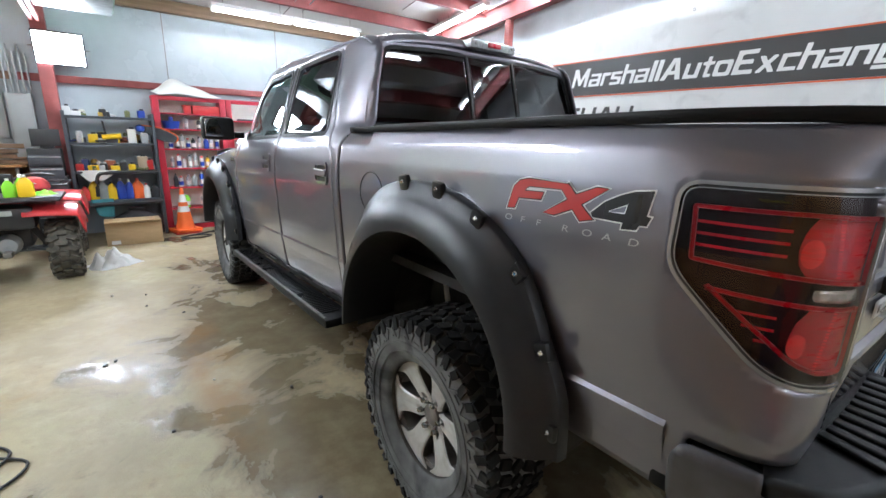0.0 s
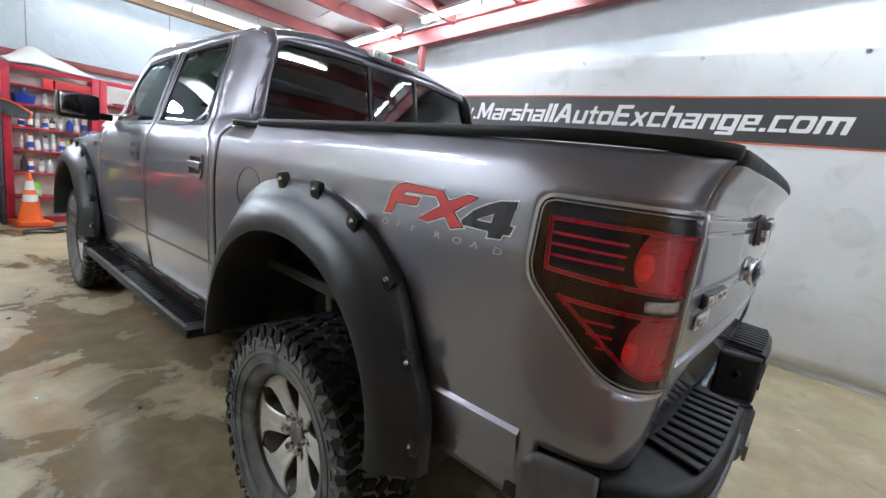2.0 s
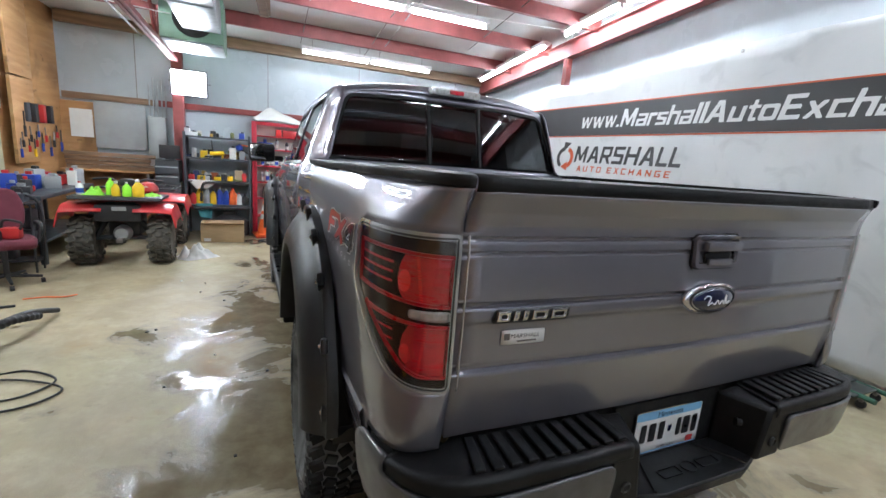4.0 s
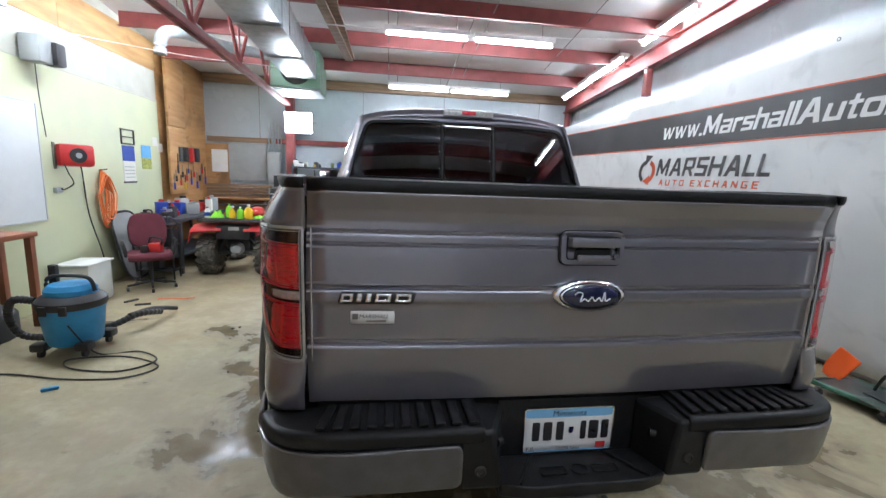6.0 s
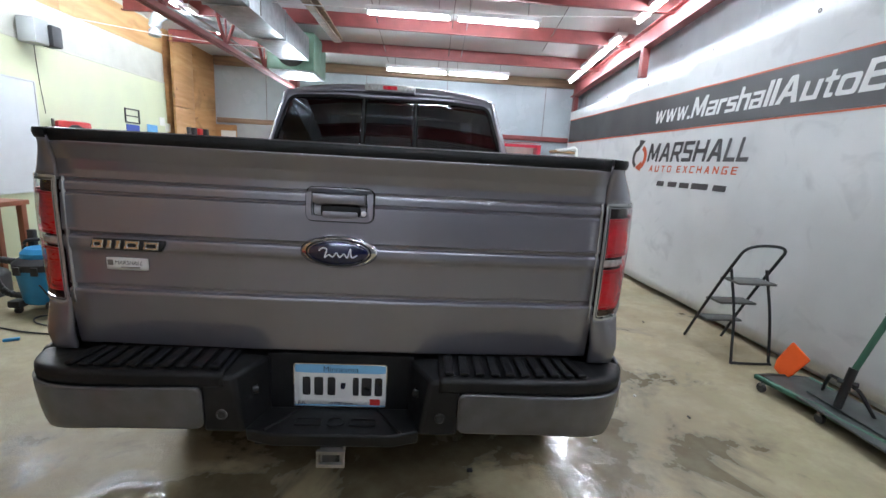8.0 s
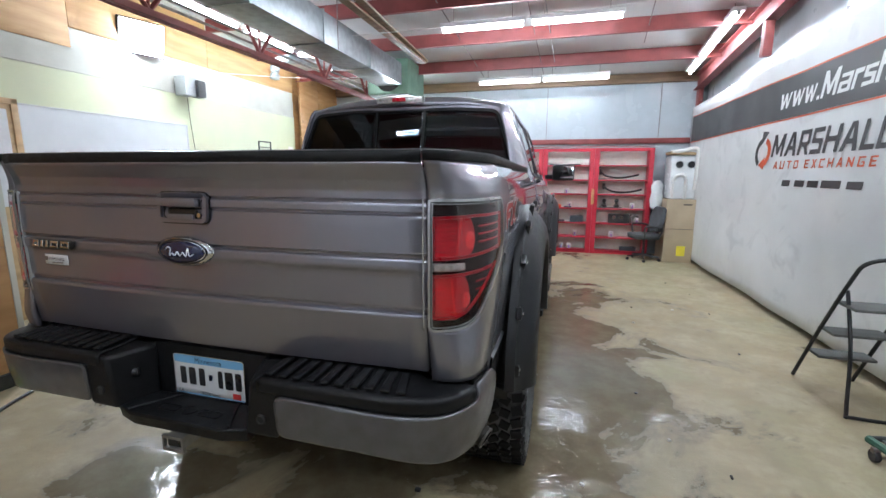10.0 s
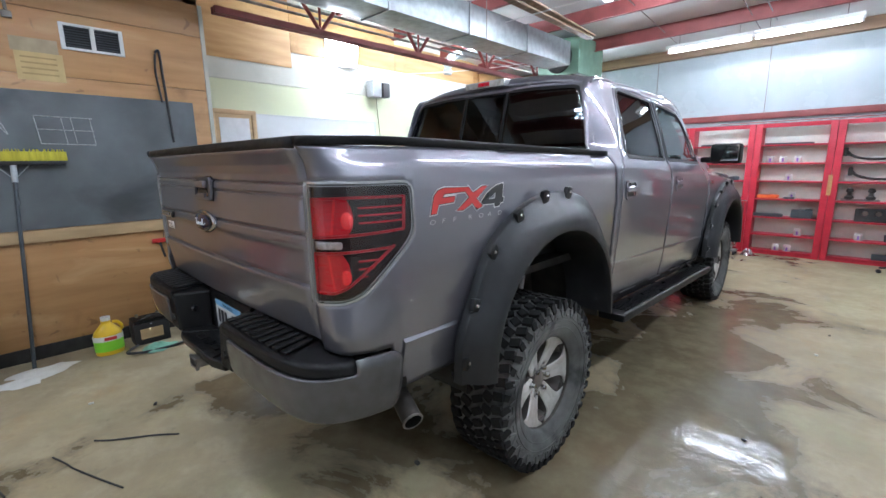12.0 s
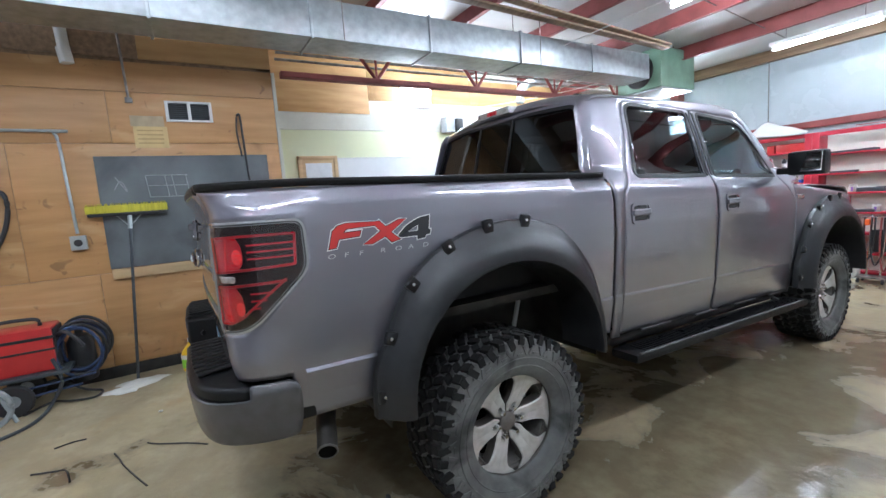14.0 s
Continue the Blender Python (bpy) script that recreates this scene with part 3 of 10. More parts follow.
for x in (-3.0, -0.95, 0.74, 2.85):
    part("seam", span_box((x - 0.006, NORTH - 0.008, 2.26), (x + 0.006, NORTH, 3.28)), STEEL, wall_north)

# roof: insulation sheet, purlins across, rafter and columns
bm = bmesh.new()
v = [bm.verts.new((x, y, roof_z(y) + t)) for t in (0.0, 0.1) for x, y in ((-4.6, SOUTH - 0.2), (3.9, SOUTH - 0.2), (3.9, 7.4), (-4.6, 7.4))]
for f in ((3, 2, 1, 0), (4, 5, 6, 7), (0, 1, 5, 4), (1, 2, 6, 5), (2, 3, 7, 6), (3, 0, 4, 7)):
    bm.faces.new([v[i] for i in f])
structure("ceiling", bm, CEILING, "sagging white insulation sheet under the roof", "ceiling")


def ibeam(a, b, w, h, t=0.012):
    a, b = Vector(a), Vector(b)
    d = (b - a).normalized()
    s = d.cross(Vector((0, 0, 1))).normalized()
    u = s.cross(d)
    rot = Matrix((s, d, u)).transposed()
    L, c = (b - a).length, (a + b) / 2
    bm = bmesh.new()
    bm_box(bm, c, (t, L, h), 0, rot)
    for k in (-1, 1):
        bm_box(bm, c + u * k * (h / 2), (w, L, t), 0, rot)
    return bm


def zpurlin(y):
    z = roof_z(y)
    bm = bmesh.new()
    bm_box(bm, (-0.35, y, z - 0.105), (7.7, 0.008, 0.2))
    bm_box(bm, (-0.35, y - 0.03, z - 0.204), (7.7, 0.065, 0.008))
    bm_box(bm, (-0.35, y + 0.03, z - 0.006), (7.7, 0.065, 0.008))
    return bm


for i in range(12):
    y = 5.85 - 1.165 * i
    tagged(part("purlin", zpurlin(y), REDSTEEL), "red primed steel roof purlin", "beam", "purlins", "structure")
structure("rafter", ibeam((3.44, 7.1, 3.23), (3.44, SOUTH, 3.23 + 0.09 * 13.6), 0.14, 0.24), REDSTEEL, "red primed steel rafter beam", "beam")
structure("column", span_box((3.44, 6.98, 0.0), (3.52, 7.13, 3.2), 0.006), REDSTEEL, "red primed steel corner column", "column")
structure("strut", span_box((3.36, 4.02, 2.96), (3.46, 4.12, 3.36), 0.006), REDSTEEL, "short red steel strut under the rafter", "column")
structure("column", span_box((-2.46, 6.9, 0.0), (-2.3, 7.1, 3.3), 0.01), REDSTEEL, "red steel column beside the shelves", "column")

# open-web truss along the west side
truss = thing("roof_truss", (-2.4, 3.0, 2.9), "brown-red open-web steel roof truss", "truss", kind="structure")
for z, dx in ((2.92, 0.03), (2.92, -0.03)):
    part("chord", span_box((-2.4 + dx - 0.02, -0.15, z - 0.03), (-2.4 + dx + 0.02, 7.0, z + 0.03), 0.004), REDSTEEL, truss)
part("chord", span_box((-2.44, -0.15, 3.50), (-2.36, 5.2, 3.56), 0.004), REDSTEEL, truss)
for i in range(4):
    y = 0.95 + 1.45 * i
    part("web", rod((-2.4, y, 2.94), (-2.4, y + 0.45, 3.52), 0.022, 8), REDSTEEL, truss)
    part("web", rod((-2.4, y, 2.94), (-2.4, y - 0.45, 3.52), 0.022, 8), REDSTEEL, truss)
    part("web", rod((-2.4, y, 2.94), (-2.4, y, 3.52), 0.014, 8), REDSTEEL, truss)

# air duct and unit heater
duct = thing("air_duct", (-1.83, 0.0, 2.95), "long galvanised sheet-metal air duct under the roof", "duct")
for i in range(8):
    y0 = -5.0 + 1.25 * i
    part("duct_section", span_box((-2.05, y0, 3.05), (-1.6, y0 + 1.245, 3.40), 0.006), GALV, duct)
    part("flange", span_box((-2.065, y0 - 0.012, 3.035), (-1.585, y0 + 0.012, 3.415), 0.003), GALV, duct)
for y in (-2.2, 0.3, 2.8):
    for x in (-2.07, -1.58):
        part("hanger", rod((x, y, 3.05), (x, y, roof_z(y)), 0.006, 6), STEEL, duct)
heater = thing("unit_heater", (-1.95, 5.75, 2.92), "green enamelled unit heater hanging from the roof", "heater")
part("casing", span_box((-2.35, 5.25, 2.96), (-1.58, 6.15, 3.55), 0.02), HEATERG, heater)
part("bottom_panel", span_box((-2.33, 5.30, 2.935), (-1.60, 6.13, 2.962), 0.004), GALV, heater, "bright galvanised bottom panel")
part("fan_guard", lathe([(0.0, 0.0), (0.24, 0.0), (0.25, 0.02), (0.24, 0.03)], 28, "y", (-1.95, 5.22, 3.25)), UNDER, heater)
for x in (-2.28, -1.66):
    part("hanger", rod((x, 5.7, 3.55), (x, 5.7, roof_z(5.7)), 0.008, 6), STEEL, heater)
flue = thing("flue_pipe", (-2.9, 4.2, 3.4), "pale galvanised flue pipe with an elbow", "pipe")
part("pipe", tube([(-2.35, 5.2, 3.40), (-2.9, 4.9, 3.42), (-3.3, 4.4, 3.42), (-3.4, 4.1, 3.3), (-3.42, 4.05, 3.05)], 0.075, 14, 6), GALV, flue)
conduit = thing("pipe_bundle", (-2.75, 2.0, 3.25), "two thin steel pipes running along the wall", "pipe")
for dx, dz in ((0, 0), (0.08, 0.05)):
    part("pipe", rod((-2.85 + dx, -0.1, 3.22 + dz), (-2.85 + dx, 6.9, 3.22 + dz), 0.016, 8), STEEL, conduit)
boards = thing("stored_boards", (-1.2, 3.2, 3.42), "old boards stored on top of the roof purlins", "boards")
for i, (x0, x1, dz) in enumerate(((-1.45, -1.05, 0), (-1.38, -0.9, 0.03))):
    part("board", ((lambda a: a)(as_data(box((0, 0, 0), (0.11, 3.4, 0.025), 0.003)))), LUMBER, boards).matrix_basis = pose((x0 + x1) / 2, 2.9, 3.42 + dz, -5, 0, -6 + 3 * i)
for i, (a, b) in enumerate((((-2.0, 3.2, 3.32), (3.2, 3.6, 3.62)), ((-4.2, 3.0, 3.0), (-2.0, 5.5, 3.3)))):
    cab = thing("ceiling_cable", a, "thin pale cable slung under the roof", "cable")
    part("cable", tube([a, ((a[0] + b[0]) / 2, (a[1] + b[1]) / 2, (a[2] + b[2]) / 2 - 0.06), b], 0.006, 6), WHITEP, cab)


for x0, y0, x1, y1, m, lab in ((0.80, 3.0, 0.90, 6.2, GALV, "thin galvanised sag rod between the purlins"), (2.05, 2.6, 2.22, 5.3, STEEL, "thin dark sag rod between the purlins"), (0.60, 3.4, 0.68, 6.6, STEEL, "thin dark sag rod between the purlins"), (-0.55, 2.8, -0.45, 6.4, STEEL, "thin dark sag rod between the purlins")):
    sag = thing("sag_rod", (x0, y0, roof_z(y0) - 0.12), lab, "rod", "sag rods", kind="structure")
    part("rod", rod((x0, y0, roof_z(y0) - 0.12), (x1, y1, roof_z(y1) - 0.12), 0.007, 6), m, sag)


# ---- lamps ----
def tube_lamp(length, light):
    """A fluorescent strip along its own y, hanging with the tube below."""
    t = thing("fluorescent_lamp", (0, 0, 0), "white strip fitting with a lit fluorescent tube", "lamp", "fluorescent lamps")
    part("housing", span_box((-0.075, -length / 2, 0.03), (0.075, length / 2, 0.085), 0.006), LAMPWHITE, t)
    part("tube", rod((0, -length / 2 + 0.03, 0.0), (0, length / 2 - 0.03, 0.0), 0.019, 12), light, t, "glowing white tube")
    for s in (-1, 1):
        part("hanger", rod((0, s * length * 0.35, 0.08), (0, s * length * 0.35, 0.36), 0.004, 6), STEEL, t)
        part("socket", span_box((-0.02, s * (length / 2 - 0.02) - 0.012, -0.02), (0.02, s * (length / 2 - 0.02) + 0.012, 0.035), 0.003), LAMPWHITE, t)
    return t


SLOPE = math.degrees(math.atan(-0.11))
# Lamps at negative y are unseen, added to brighten the truck and its tailgate.
for light, spots in ((TUBEGLOW, ((0.0, 3.84, 3.48, 90, 0), (1.21, 3.84, 3.48, 90, 0), (3.17, 4.92, 3.50, 0, SLOPE), (3.17, 3.35, 3.70, 0, SLOPE), (3.17, 2.15, 3.83, 0, SLOPE), (3.17, -0.4, 4.1, 0, SLOPE), (3.17, -1.6, 4.2, 0, SLOPE),
                                 (-3.2, 2.45, 3.50, 0, 0), (-3.2, 3.68, 3.50, 0, 0), (-3.2, 4.95, 3.50, 0, 0), (3.17, -2.85, 4.3, 0, SLOPE), (-2.2, -5.5, 3.7, 0, 0), (0.7, -2.0, 4.15, 90, 0),
                                 (-1.1, -5.3, 4.4, 90, 0), (0.1, -5.3, 4.4, 90, 0), (1.3, -5.3, 4.4, 90, 0))),
                     (DIMGLOW, ((0.10, 6.05, 3.21, 90, 0), (1.25, 6.05, 3.21, 90, 0), (3.17, 6.02, 3.37, 0, SLOPE)))):
    lamp = tube_lamp(1.14, light)
    for i, (x, y, z, turn, tilt) in enumerate(spots):
        if i == 0:
            lamp.matrix_basis = pose(x, y, z, tilt, 0, turn)
        else:
            copy_thing(lamp, pose(x, y, z, tilt, 0, turn))


def flood(at, turn, tilt):
    t = thing("flood_lamp", (0, 0, 0), "blazing LED flood lamp in a black housing", "lamp", "flood lamps")
    part("housing", box((0, 0.04, 0), (0.54, 0.06, 0.42), 0.015), BLACKP, t)
    part("glass", box((0, 0.004, 0), (0.50, 0.012, 0.38), 0.004), FLOODGLOW, t, "glaring white glass")
    for i in range(5):
        part("fin", box((-0.2 + 0.1 * i, 0.085, 0), (0.008, 0.04, 0.36)), BLACKP, t)
    part("bracket", tube([(-0.28, 0.04, 0), (-0.28, 0.12, 0.0), (-0.28, 0.14, 0.0), (0.28, 0.14, 0.0), (0.28, 0.12, 0.0), (0.28, 0.04, 0)], 0.008, 6, 2), STEEL, t)
    t.matrix_basis = pose(*at, tilt, 0, turn)
    return t


flood((-4.18, 2.41, 3.26), 70, 18)
flood((-2.2, 6.85, 2.57), 0, 12)


# ---- printed curtain along the east wall ----
def cur(y, z):
    return (3.55 - 0.026 * y + 0.007 * math.sin(2.1 * y + 0.6 * z) + 0.005 * math.sin(5.3 * y - 1.3 * z) + 0.012 * math.exp(-((z - 0.1) / 0.5) ** 2) * math.sin(3.3 * y), y, z)


curtain = thing("printed_curtain", (3.5, 0.3, 0.06), "white tarpaulin curtain printed with a dark web-address band", "curtain")
part("sheet", patch(cur, [(-2.7, 0.07), (6.95, 0.07), (6.95, 2.78), (4.0, 2.86), (2.0, 3.06), (-2.7, 3.14)], step=0.12, flip=True), CURTAIN, curtain, thick=0.004)
part("band", patch(cur, [(-2.1, 2.165), (6.9, 2.165), (6.9, 2.60), (-2.1, 2.60)], step=0.12, off=0.004, flip=True), BANDGREY, curtain, "dark grey printed band")
for z in (2.155, 2.607):
    part("stripe", patch(cur, [(-2.1, z - 0.008), (6.9, z - 0.008), (6.9, z + 0.008), (-2.1, z + 0.008)], step=0.12, off=0.005, flip=True, vstep=0.016), BANDRED, curtain, "thin orange-red stripe")
for i in range(8):
    y = 6.5 - 1.3 * i
    part("grommet", tube([on(cur, y + 0.015 * math.cos(a), 2.84 if y > 3 else 3.0, 0.004, True) + Vector((0, 0, 0.015 * math.sin(a))) for a in np.linspace(0, 5.6, 8)], 0.004, 5, 2, True), STEEL, curtain)


def mark(polys, y0, z0, w, h, slant, material, name):
    """Plain printed shapes: polygons in a unit box, laid on the curtain reading towards -y, leaning by slant."""
    for p in polys:
        hole = None
        if isinstance(p, dict):
            p, hole = p["o"], p["i"]
        f = lambda q: [(y0 - (a * w + slant * b * h), z0 + b * h) for a, b in q]
        part(name, patch(cur, f(p), [f(hole)] if hole else [], step=0.016, off=0.006, flip=True), material, curtain)


def frame_shape(l, b, r, t, k=0.2, kh=0.2):
    return {"o": rounded([(l, b), (r, b), (r, t), (l, t)], 0.16), "i": rounded([(l + k, b + kh), (r - k, b + kh), (r - k, t - kh), (l + k, t - kh)], 0.08)}


X = 0.68
GLYPHS = {"w": ([[(0, X), (0.2, X), (0.3, 0.2), (0.45, X), (0.6, X), (0.75, 0.2), (0.85, X), (1, X), (0.82, 0), (0.65, 0), (0.53, 0.42), (0.4, 0), (0.2, 0)]], 0.24),
          ".": ([[(0.1, 0), (0.8, 0), (0.8, 0.15), (0.1, 0.15)]], 0.08),
          "M": ([[(0, 0), (0.18, 0), (0.2, 0.6), (0.45, 0.1), (0.6, 0.1), (0.78, 0.6), (0.82, 0), (1, 0), (1, 1), (0.78, 1), (0.52, 0.4), (0.24, 1), (0, 1)]], 0.27),
          "a": ([{"o": [(0, 0), (1, 0), (1, X), (0.06, X), (0.06, 0.54), (0.74, 0.54), (0.74, 0.40), (0, 0.40)], "i": [(0.26, 0.13), (0.74, 0.13), (0.74, 0.27), (0.26, 0.27)]}], 0.185), "r": ([[(0, 0), (0.35, 0), (0.35, 0.5), (1, 0.52), (1, X), (0, X)]], 0.13),
          "s": ([[(0, 0), (1, 0.02), (1, 0.4), (0.3, 0.44), (0.3, 0.54), (1, 0.54), (1, X), (0, X), (0, 0.3), (0.7, 0.27), (0.7, 0.15), (0, 0.15)]], 0.165),
          "h": ([[(0, 0), (0.28, 0), (0.28, 0.52), (0.72, 0.52), (0.72, 0), (1, 0), (1, X), (0.28, X), (0.28, 1), (0, 1)]], 0.18),
          "l": ([[(0.1, 0), (0.9, 0), (0.9, 1), (0.1, 1)]], 0.075), "A": ([{"o": [(0, 0), (0.25, 0), (0.35, 0.25), (0.68, 0.25), (0.75, 0), (1, 0), (0.68, 1), (0.38, 1)], "i": [(0.42, 0.42), (0.62, 0.42), (0.53, 0.8)]}], 0.26),
          "u": ([[(0, X), (0, 0), (1, 0), (1, X), (0.72, X), (0.72, 0.16), (0.28, 0.16), (0.28, X)]], 0.18), "t": ([[(0.3, 0), (0.95, 0), (0.95, 0.15), (0.62, 0.15), (0.62, 0.54), (1, 0.54), (1, X), (0.62, X), (0.62, 0.9), (0.3, 0.9), (0.3, X), (0, X), (0, 0.54), (0.3, 0.54)]], 0.13),
          "o": ([frame_shape(0, 0, 1, X, 0.26, 0.16)], 0.19), "E": ([[(0, 0), (1, 0), (1, 0.18), (0.28, 0.18), (0.28, 0.42), (0.9, 0.42), (0.9, 0.6), (0.28, 0.6), (0.28, 0.82), (1, 0.82), (1, 1), (0, 1)]], 0.21),
          "x": ([[(0, 0), (0.3, 0), (0.5, 0.22), (0.7, 0), (1, 0), (0.66, 0.34), (1, X), (0.7, X), (0.5, 0.46), (0.3, X), (0, X), (0.34, 0.34)]], 0.2),
          "c": ([[(0, 0), (1, 0), (1, 0.15), (0.3, 0.15), (0.3, 0.53), (1, 0.53), (1, X), (0, X)]], 0.165), "n": ([[(0, 0), (0.28, 0), (0.28, 0.52), (0.72, 0.52), (0.72, 0), (1, 0), (1, X), (0, X)]], 0.18),
          "g": ([{"o": [(0, -0.2), (1, -0.2), (1, X), (0, X), (0, 0), (0.7, 0), (0.7, -0.06), (0, -0.06)], "i": [(0.28, 0.16), (0.72, 0.16), (0.72, 0.52), (0.28, 0.52)]}], 0.185),
          "e": ([{"o": [(0, 0), (1, 0), (1, 0.14), (0.3, 0.14), (0.3, 0.27), (1, 0.27), (1, X), (0, X)], "i": [(0.3, 0.4), (0.72, 0.4), (0.72, 0.54), (0.3, 0.54)]}], 0.18),
          "m": ([[(0, 0), (0.2, 0), (0.2, 0.52), (0.4, 0.52), (0.4, 0), (0.6, 0), (0.6, 0.52), (0.8, 0.52), (0.8, 0), (1, 0), (1, X), (0, X)]], 0.27)}
GLYPHS.update({"R": ([{"o": [(0, 0), (0.24, 0), (0.24, 0.34), (0.46, 0.34), (0.74, 0), (1, 0), (0.72, 0.36), (0.97, 0.44), (0.97, 1), (0, 1)], "i": [(0.24, 0.52), (0.74, 0.52), (0.74, 0.83), (0.24, 0.83)]}], 0.24),
               "S": ([[(0, 0), (0.97, 0), (0.97, 0.57), (0.26, 0.60), (0.26, 0.82), (0.97, 0.82), (0.97, 1), (0.03, 1), (0.03, 0.43), (0.72, 0.40), (0.72, 0.18), (0, 0.18)]], 0.235),
               "H": ([[(0, 0), (0.23, 0), (0.23, 0.41), (0.77, 0.41), (0.77, 0), (1, 0), (1, 1), (0.77, 1), (0.77, 0.6), (0.23, 0.6), (0.23, 1), (0, 1)]], 0.26),
               "L": ([[(0, 0), (1, 0), (1, 0.18), (0.28, 0.18), (0.28, 1), (0, 1)]], 0.19), "U": ([[(0, 0), (1, 0), (1, 1), (0.76, 1), (0.76, 0.18), (0.24, 0.18), (0.24, 1), (0, 1)]], 0.25),
               "T": ([[(0.38, 0), (0.62, 0), (0.62, 0.82), (1, 0.82), (1, 1), (0, 1), (0, 0.82), (0.38, 0.82)]], 0.22), "O": ([frame_shape(0, 0, 1, 1, 0.22, 0.18)], 0.25),
               "X": ([[(0, 0), (0.28, 0), (0.5, 0.34), (0.72, 0), (1, 0), (0.64, 0.5), (1, 1), (0.72, 1), (0.5, 0.66), (0.28, 1), (0, 1), (0.36, 0.5)]], 0.25),
               "C": ([[(0, 0), (1, 0), (1, 0.18), (0.26, 0.18), (0.26, 0.82), (1, 0.82), (1, 1), (0, 1)]], 0.23), "N": ([[(0, 0), (0.22, 0), (0.22, 0.66), (0.78, 0), (1, 0), (1, 1), (0.78, 1), (0.78, 0.34), (0.22, 1), (0, 1)]], 0.26),
               "G": ([[(0, 0), (1, 0), (1, 0.54), (0.5, 0.54), (0.5, 0.38), (0.76, 0.38), (0.76, 0.18), (0.24, 0.18), (0.24, 0.82), (1, 0.82), (1, 1), (0, 1)]], 0.25)})
SEQ = ["w", "w", "w", ".", "M", "a", "r", "s", "h", "a", "l", "l", "A", "u", "t", "o", "E", "x", "c", "h", "a", "n", "g", "e", ".", "c", "o", "m"]
total = sum(GLYPHS[k][1] for k in SEQ)
scale = (3.62 + 1.34) / (total * 1.12)
y = 3.62
for k in SEQ:
    shapes, w = GLYPHS[k]
    mark(shapes, y, 2.275, w * scale, 0.235, 0.22, BANDWHITE, "printed_shape")
    y -= w * scale * 1.12
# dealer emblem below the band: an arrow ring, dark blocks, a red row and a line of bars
ARC = lambda c, r0, r1, a0, a1: [(c[0] + r1 * math.cos(a), c[1] + r1 * math.sin(a)) for a in np.linspace(a0, a1, 9)] + [(c[0] + r0 * math.cos(a), c[1] + r0 * math.sin(a)) for a in np.linspace(a1, a0, 9)]
mark([ARC((0.5, 0.5), 0.32, 0.5, 1.7, 4.2)], 4.10, 1.64, 0.40, 0.36, 0.1, BANDGREY, "printed_shape")
mark([[(0.35, 0.75), (0.75, 1.15), (0.35, 1.2)]], 4.10, 1.64, 0.40, 0.36, 0.1, BANDGREY, "printed_shape")
mark([ARC((0.5, 0.5), 0.32, 0.5, -1.5, 1.2)], 4.10, 1.64, 0.40, 0.36, 0.1, BANDRED, "printed_shape")
mark([[(0.7, -0.05), (0.3, 0.1), (0.7, 0.35)]], 4.10, 1.64, 0.40, 0.36, 0.1, BANDRED, "printed_shape")
y = 3.66
for k in "MARSHALL":
    shapes, w = GLYPHS[k]
    mark(shapes, y, 1.76, w * 0.88, 0.245, 0.2, BANDGREY, "printed_letter")
    y -= w * 0.88 * 1.13
y = 3.58
for k in "AUTO EXCHANGE":
    if k != " ":
        mark(GLYPHS[k][0], y, 1.625, 0.086, 0.085, 0.15, BANDRED, "printed_letter")
    y -= 0.138 if k != " " else 0.07
for a, w in ((3.35, 0.16), (3.1, 0.19), (2.85, 0.2), (2.6, 0.3), (2.22, 0.2)):
    mark([[(0, 0), (1, 0), (1, 1), (0, 1)]], a, 1.44, w, 0.065 if w < 0.3 else 0.07, 0.15, BANDGREY, "printed_bar")

# ---- the pickup truck ----
truck = thing("pickup_truck", (0, 1.2, 0), "lifted dark grey metallic crew-cab pickup with black bolt-on fender flares", "truck")
PY = (0.30, 0.60, 0.70, 0.78, 0.893, 0.915, 0.94, 1.10, 1.30, 1.42, 1.50, 1.55, 1.60, 1.80, 2.00, 2.06, 2.2)
PX = (0.86, 0.930, 0.950, 0.963, 0.974, 0.975, 0.977, 0.988, 0.998, 0.993, 0.979, 0.955, 0.925, 0.86, 0.785, 0.745, 0.6)


def rake(y):
    return 0.048 * (y - 0.9) if y > 0.9 else 0.018 * (y - 0.9)


def side_x(y, z):
    zn = z + rake(y) * max(0.0, min(1.0, (2.0 - z) / 0.45))
    x = float(np.interp(zn, PY, PX))
    if z > 1.5 and y < 0.98:
        k = min(1.0, (0.98 - y) / 0.28) ** 2
        x -= 0.10 * k * min(1.0, (z - 1.5) / 0.12) * (1.0 if y > 0.5 else 0.0)
    if y > 3.9:
        x -= 0.16 * ((y - 3.9) / 0.7) ** 2
    if y > 2.4 and z > 1.55:
        x -= 0.10 * ((y - 2.4) / 0.8) ** 1.5
    return x


CORNER, REARX, REARY = -0.80, 0.815, -1.13
ARC_A = np.linspace(0, math.pi / 2, 60)
ARC_XY = np.stack([np.cos(ARC_A) ** (2 / 2.5), np.sin(ARC_A) ** (2 / 2.5)], 1)
ARC_S = np.r_[0, np.cumsum(np.linalg.norm(np.diff(ARC_XY * (0.2, 0.33), axis=0), axis=1))]
LARC = float(ARC_S[-1])
BOX_XY = np.stack([np.cos(ARC_A) ** (2 / 3.8), np.sin(ARC_A) ** (2 / 3.8)], 1)


def rear_y(z):
    k = max(0.0, min(1.0, (z - 1.48) / 0.11))
    bulge = float(np.interp(z, (1.08, 1.14, 1.44, 1.49), (0.0, 0.004, 0.006, 0.0)))
    return REARY - bulge - 0.035 * k * k + 0.012 * max(0.0, min(1.0, (1.02 - z) / 0.08)) ** 2


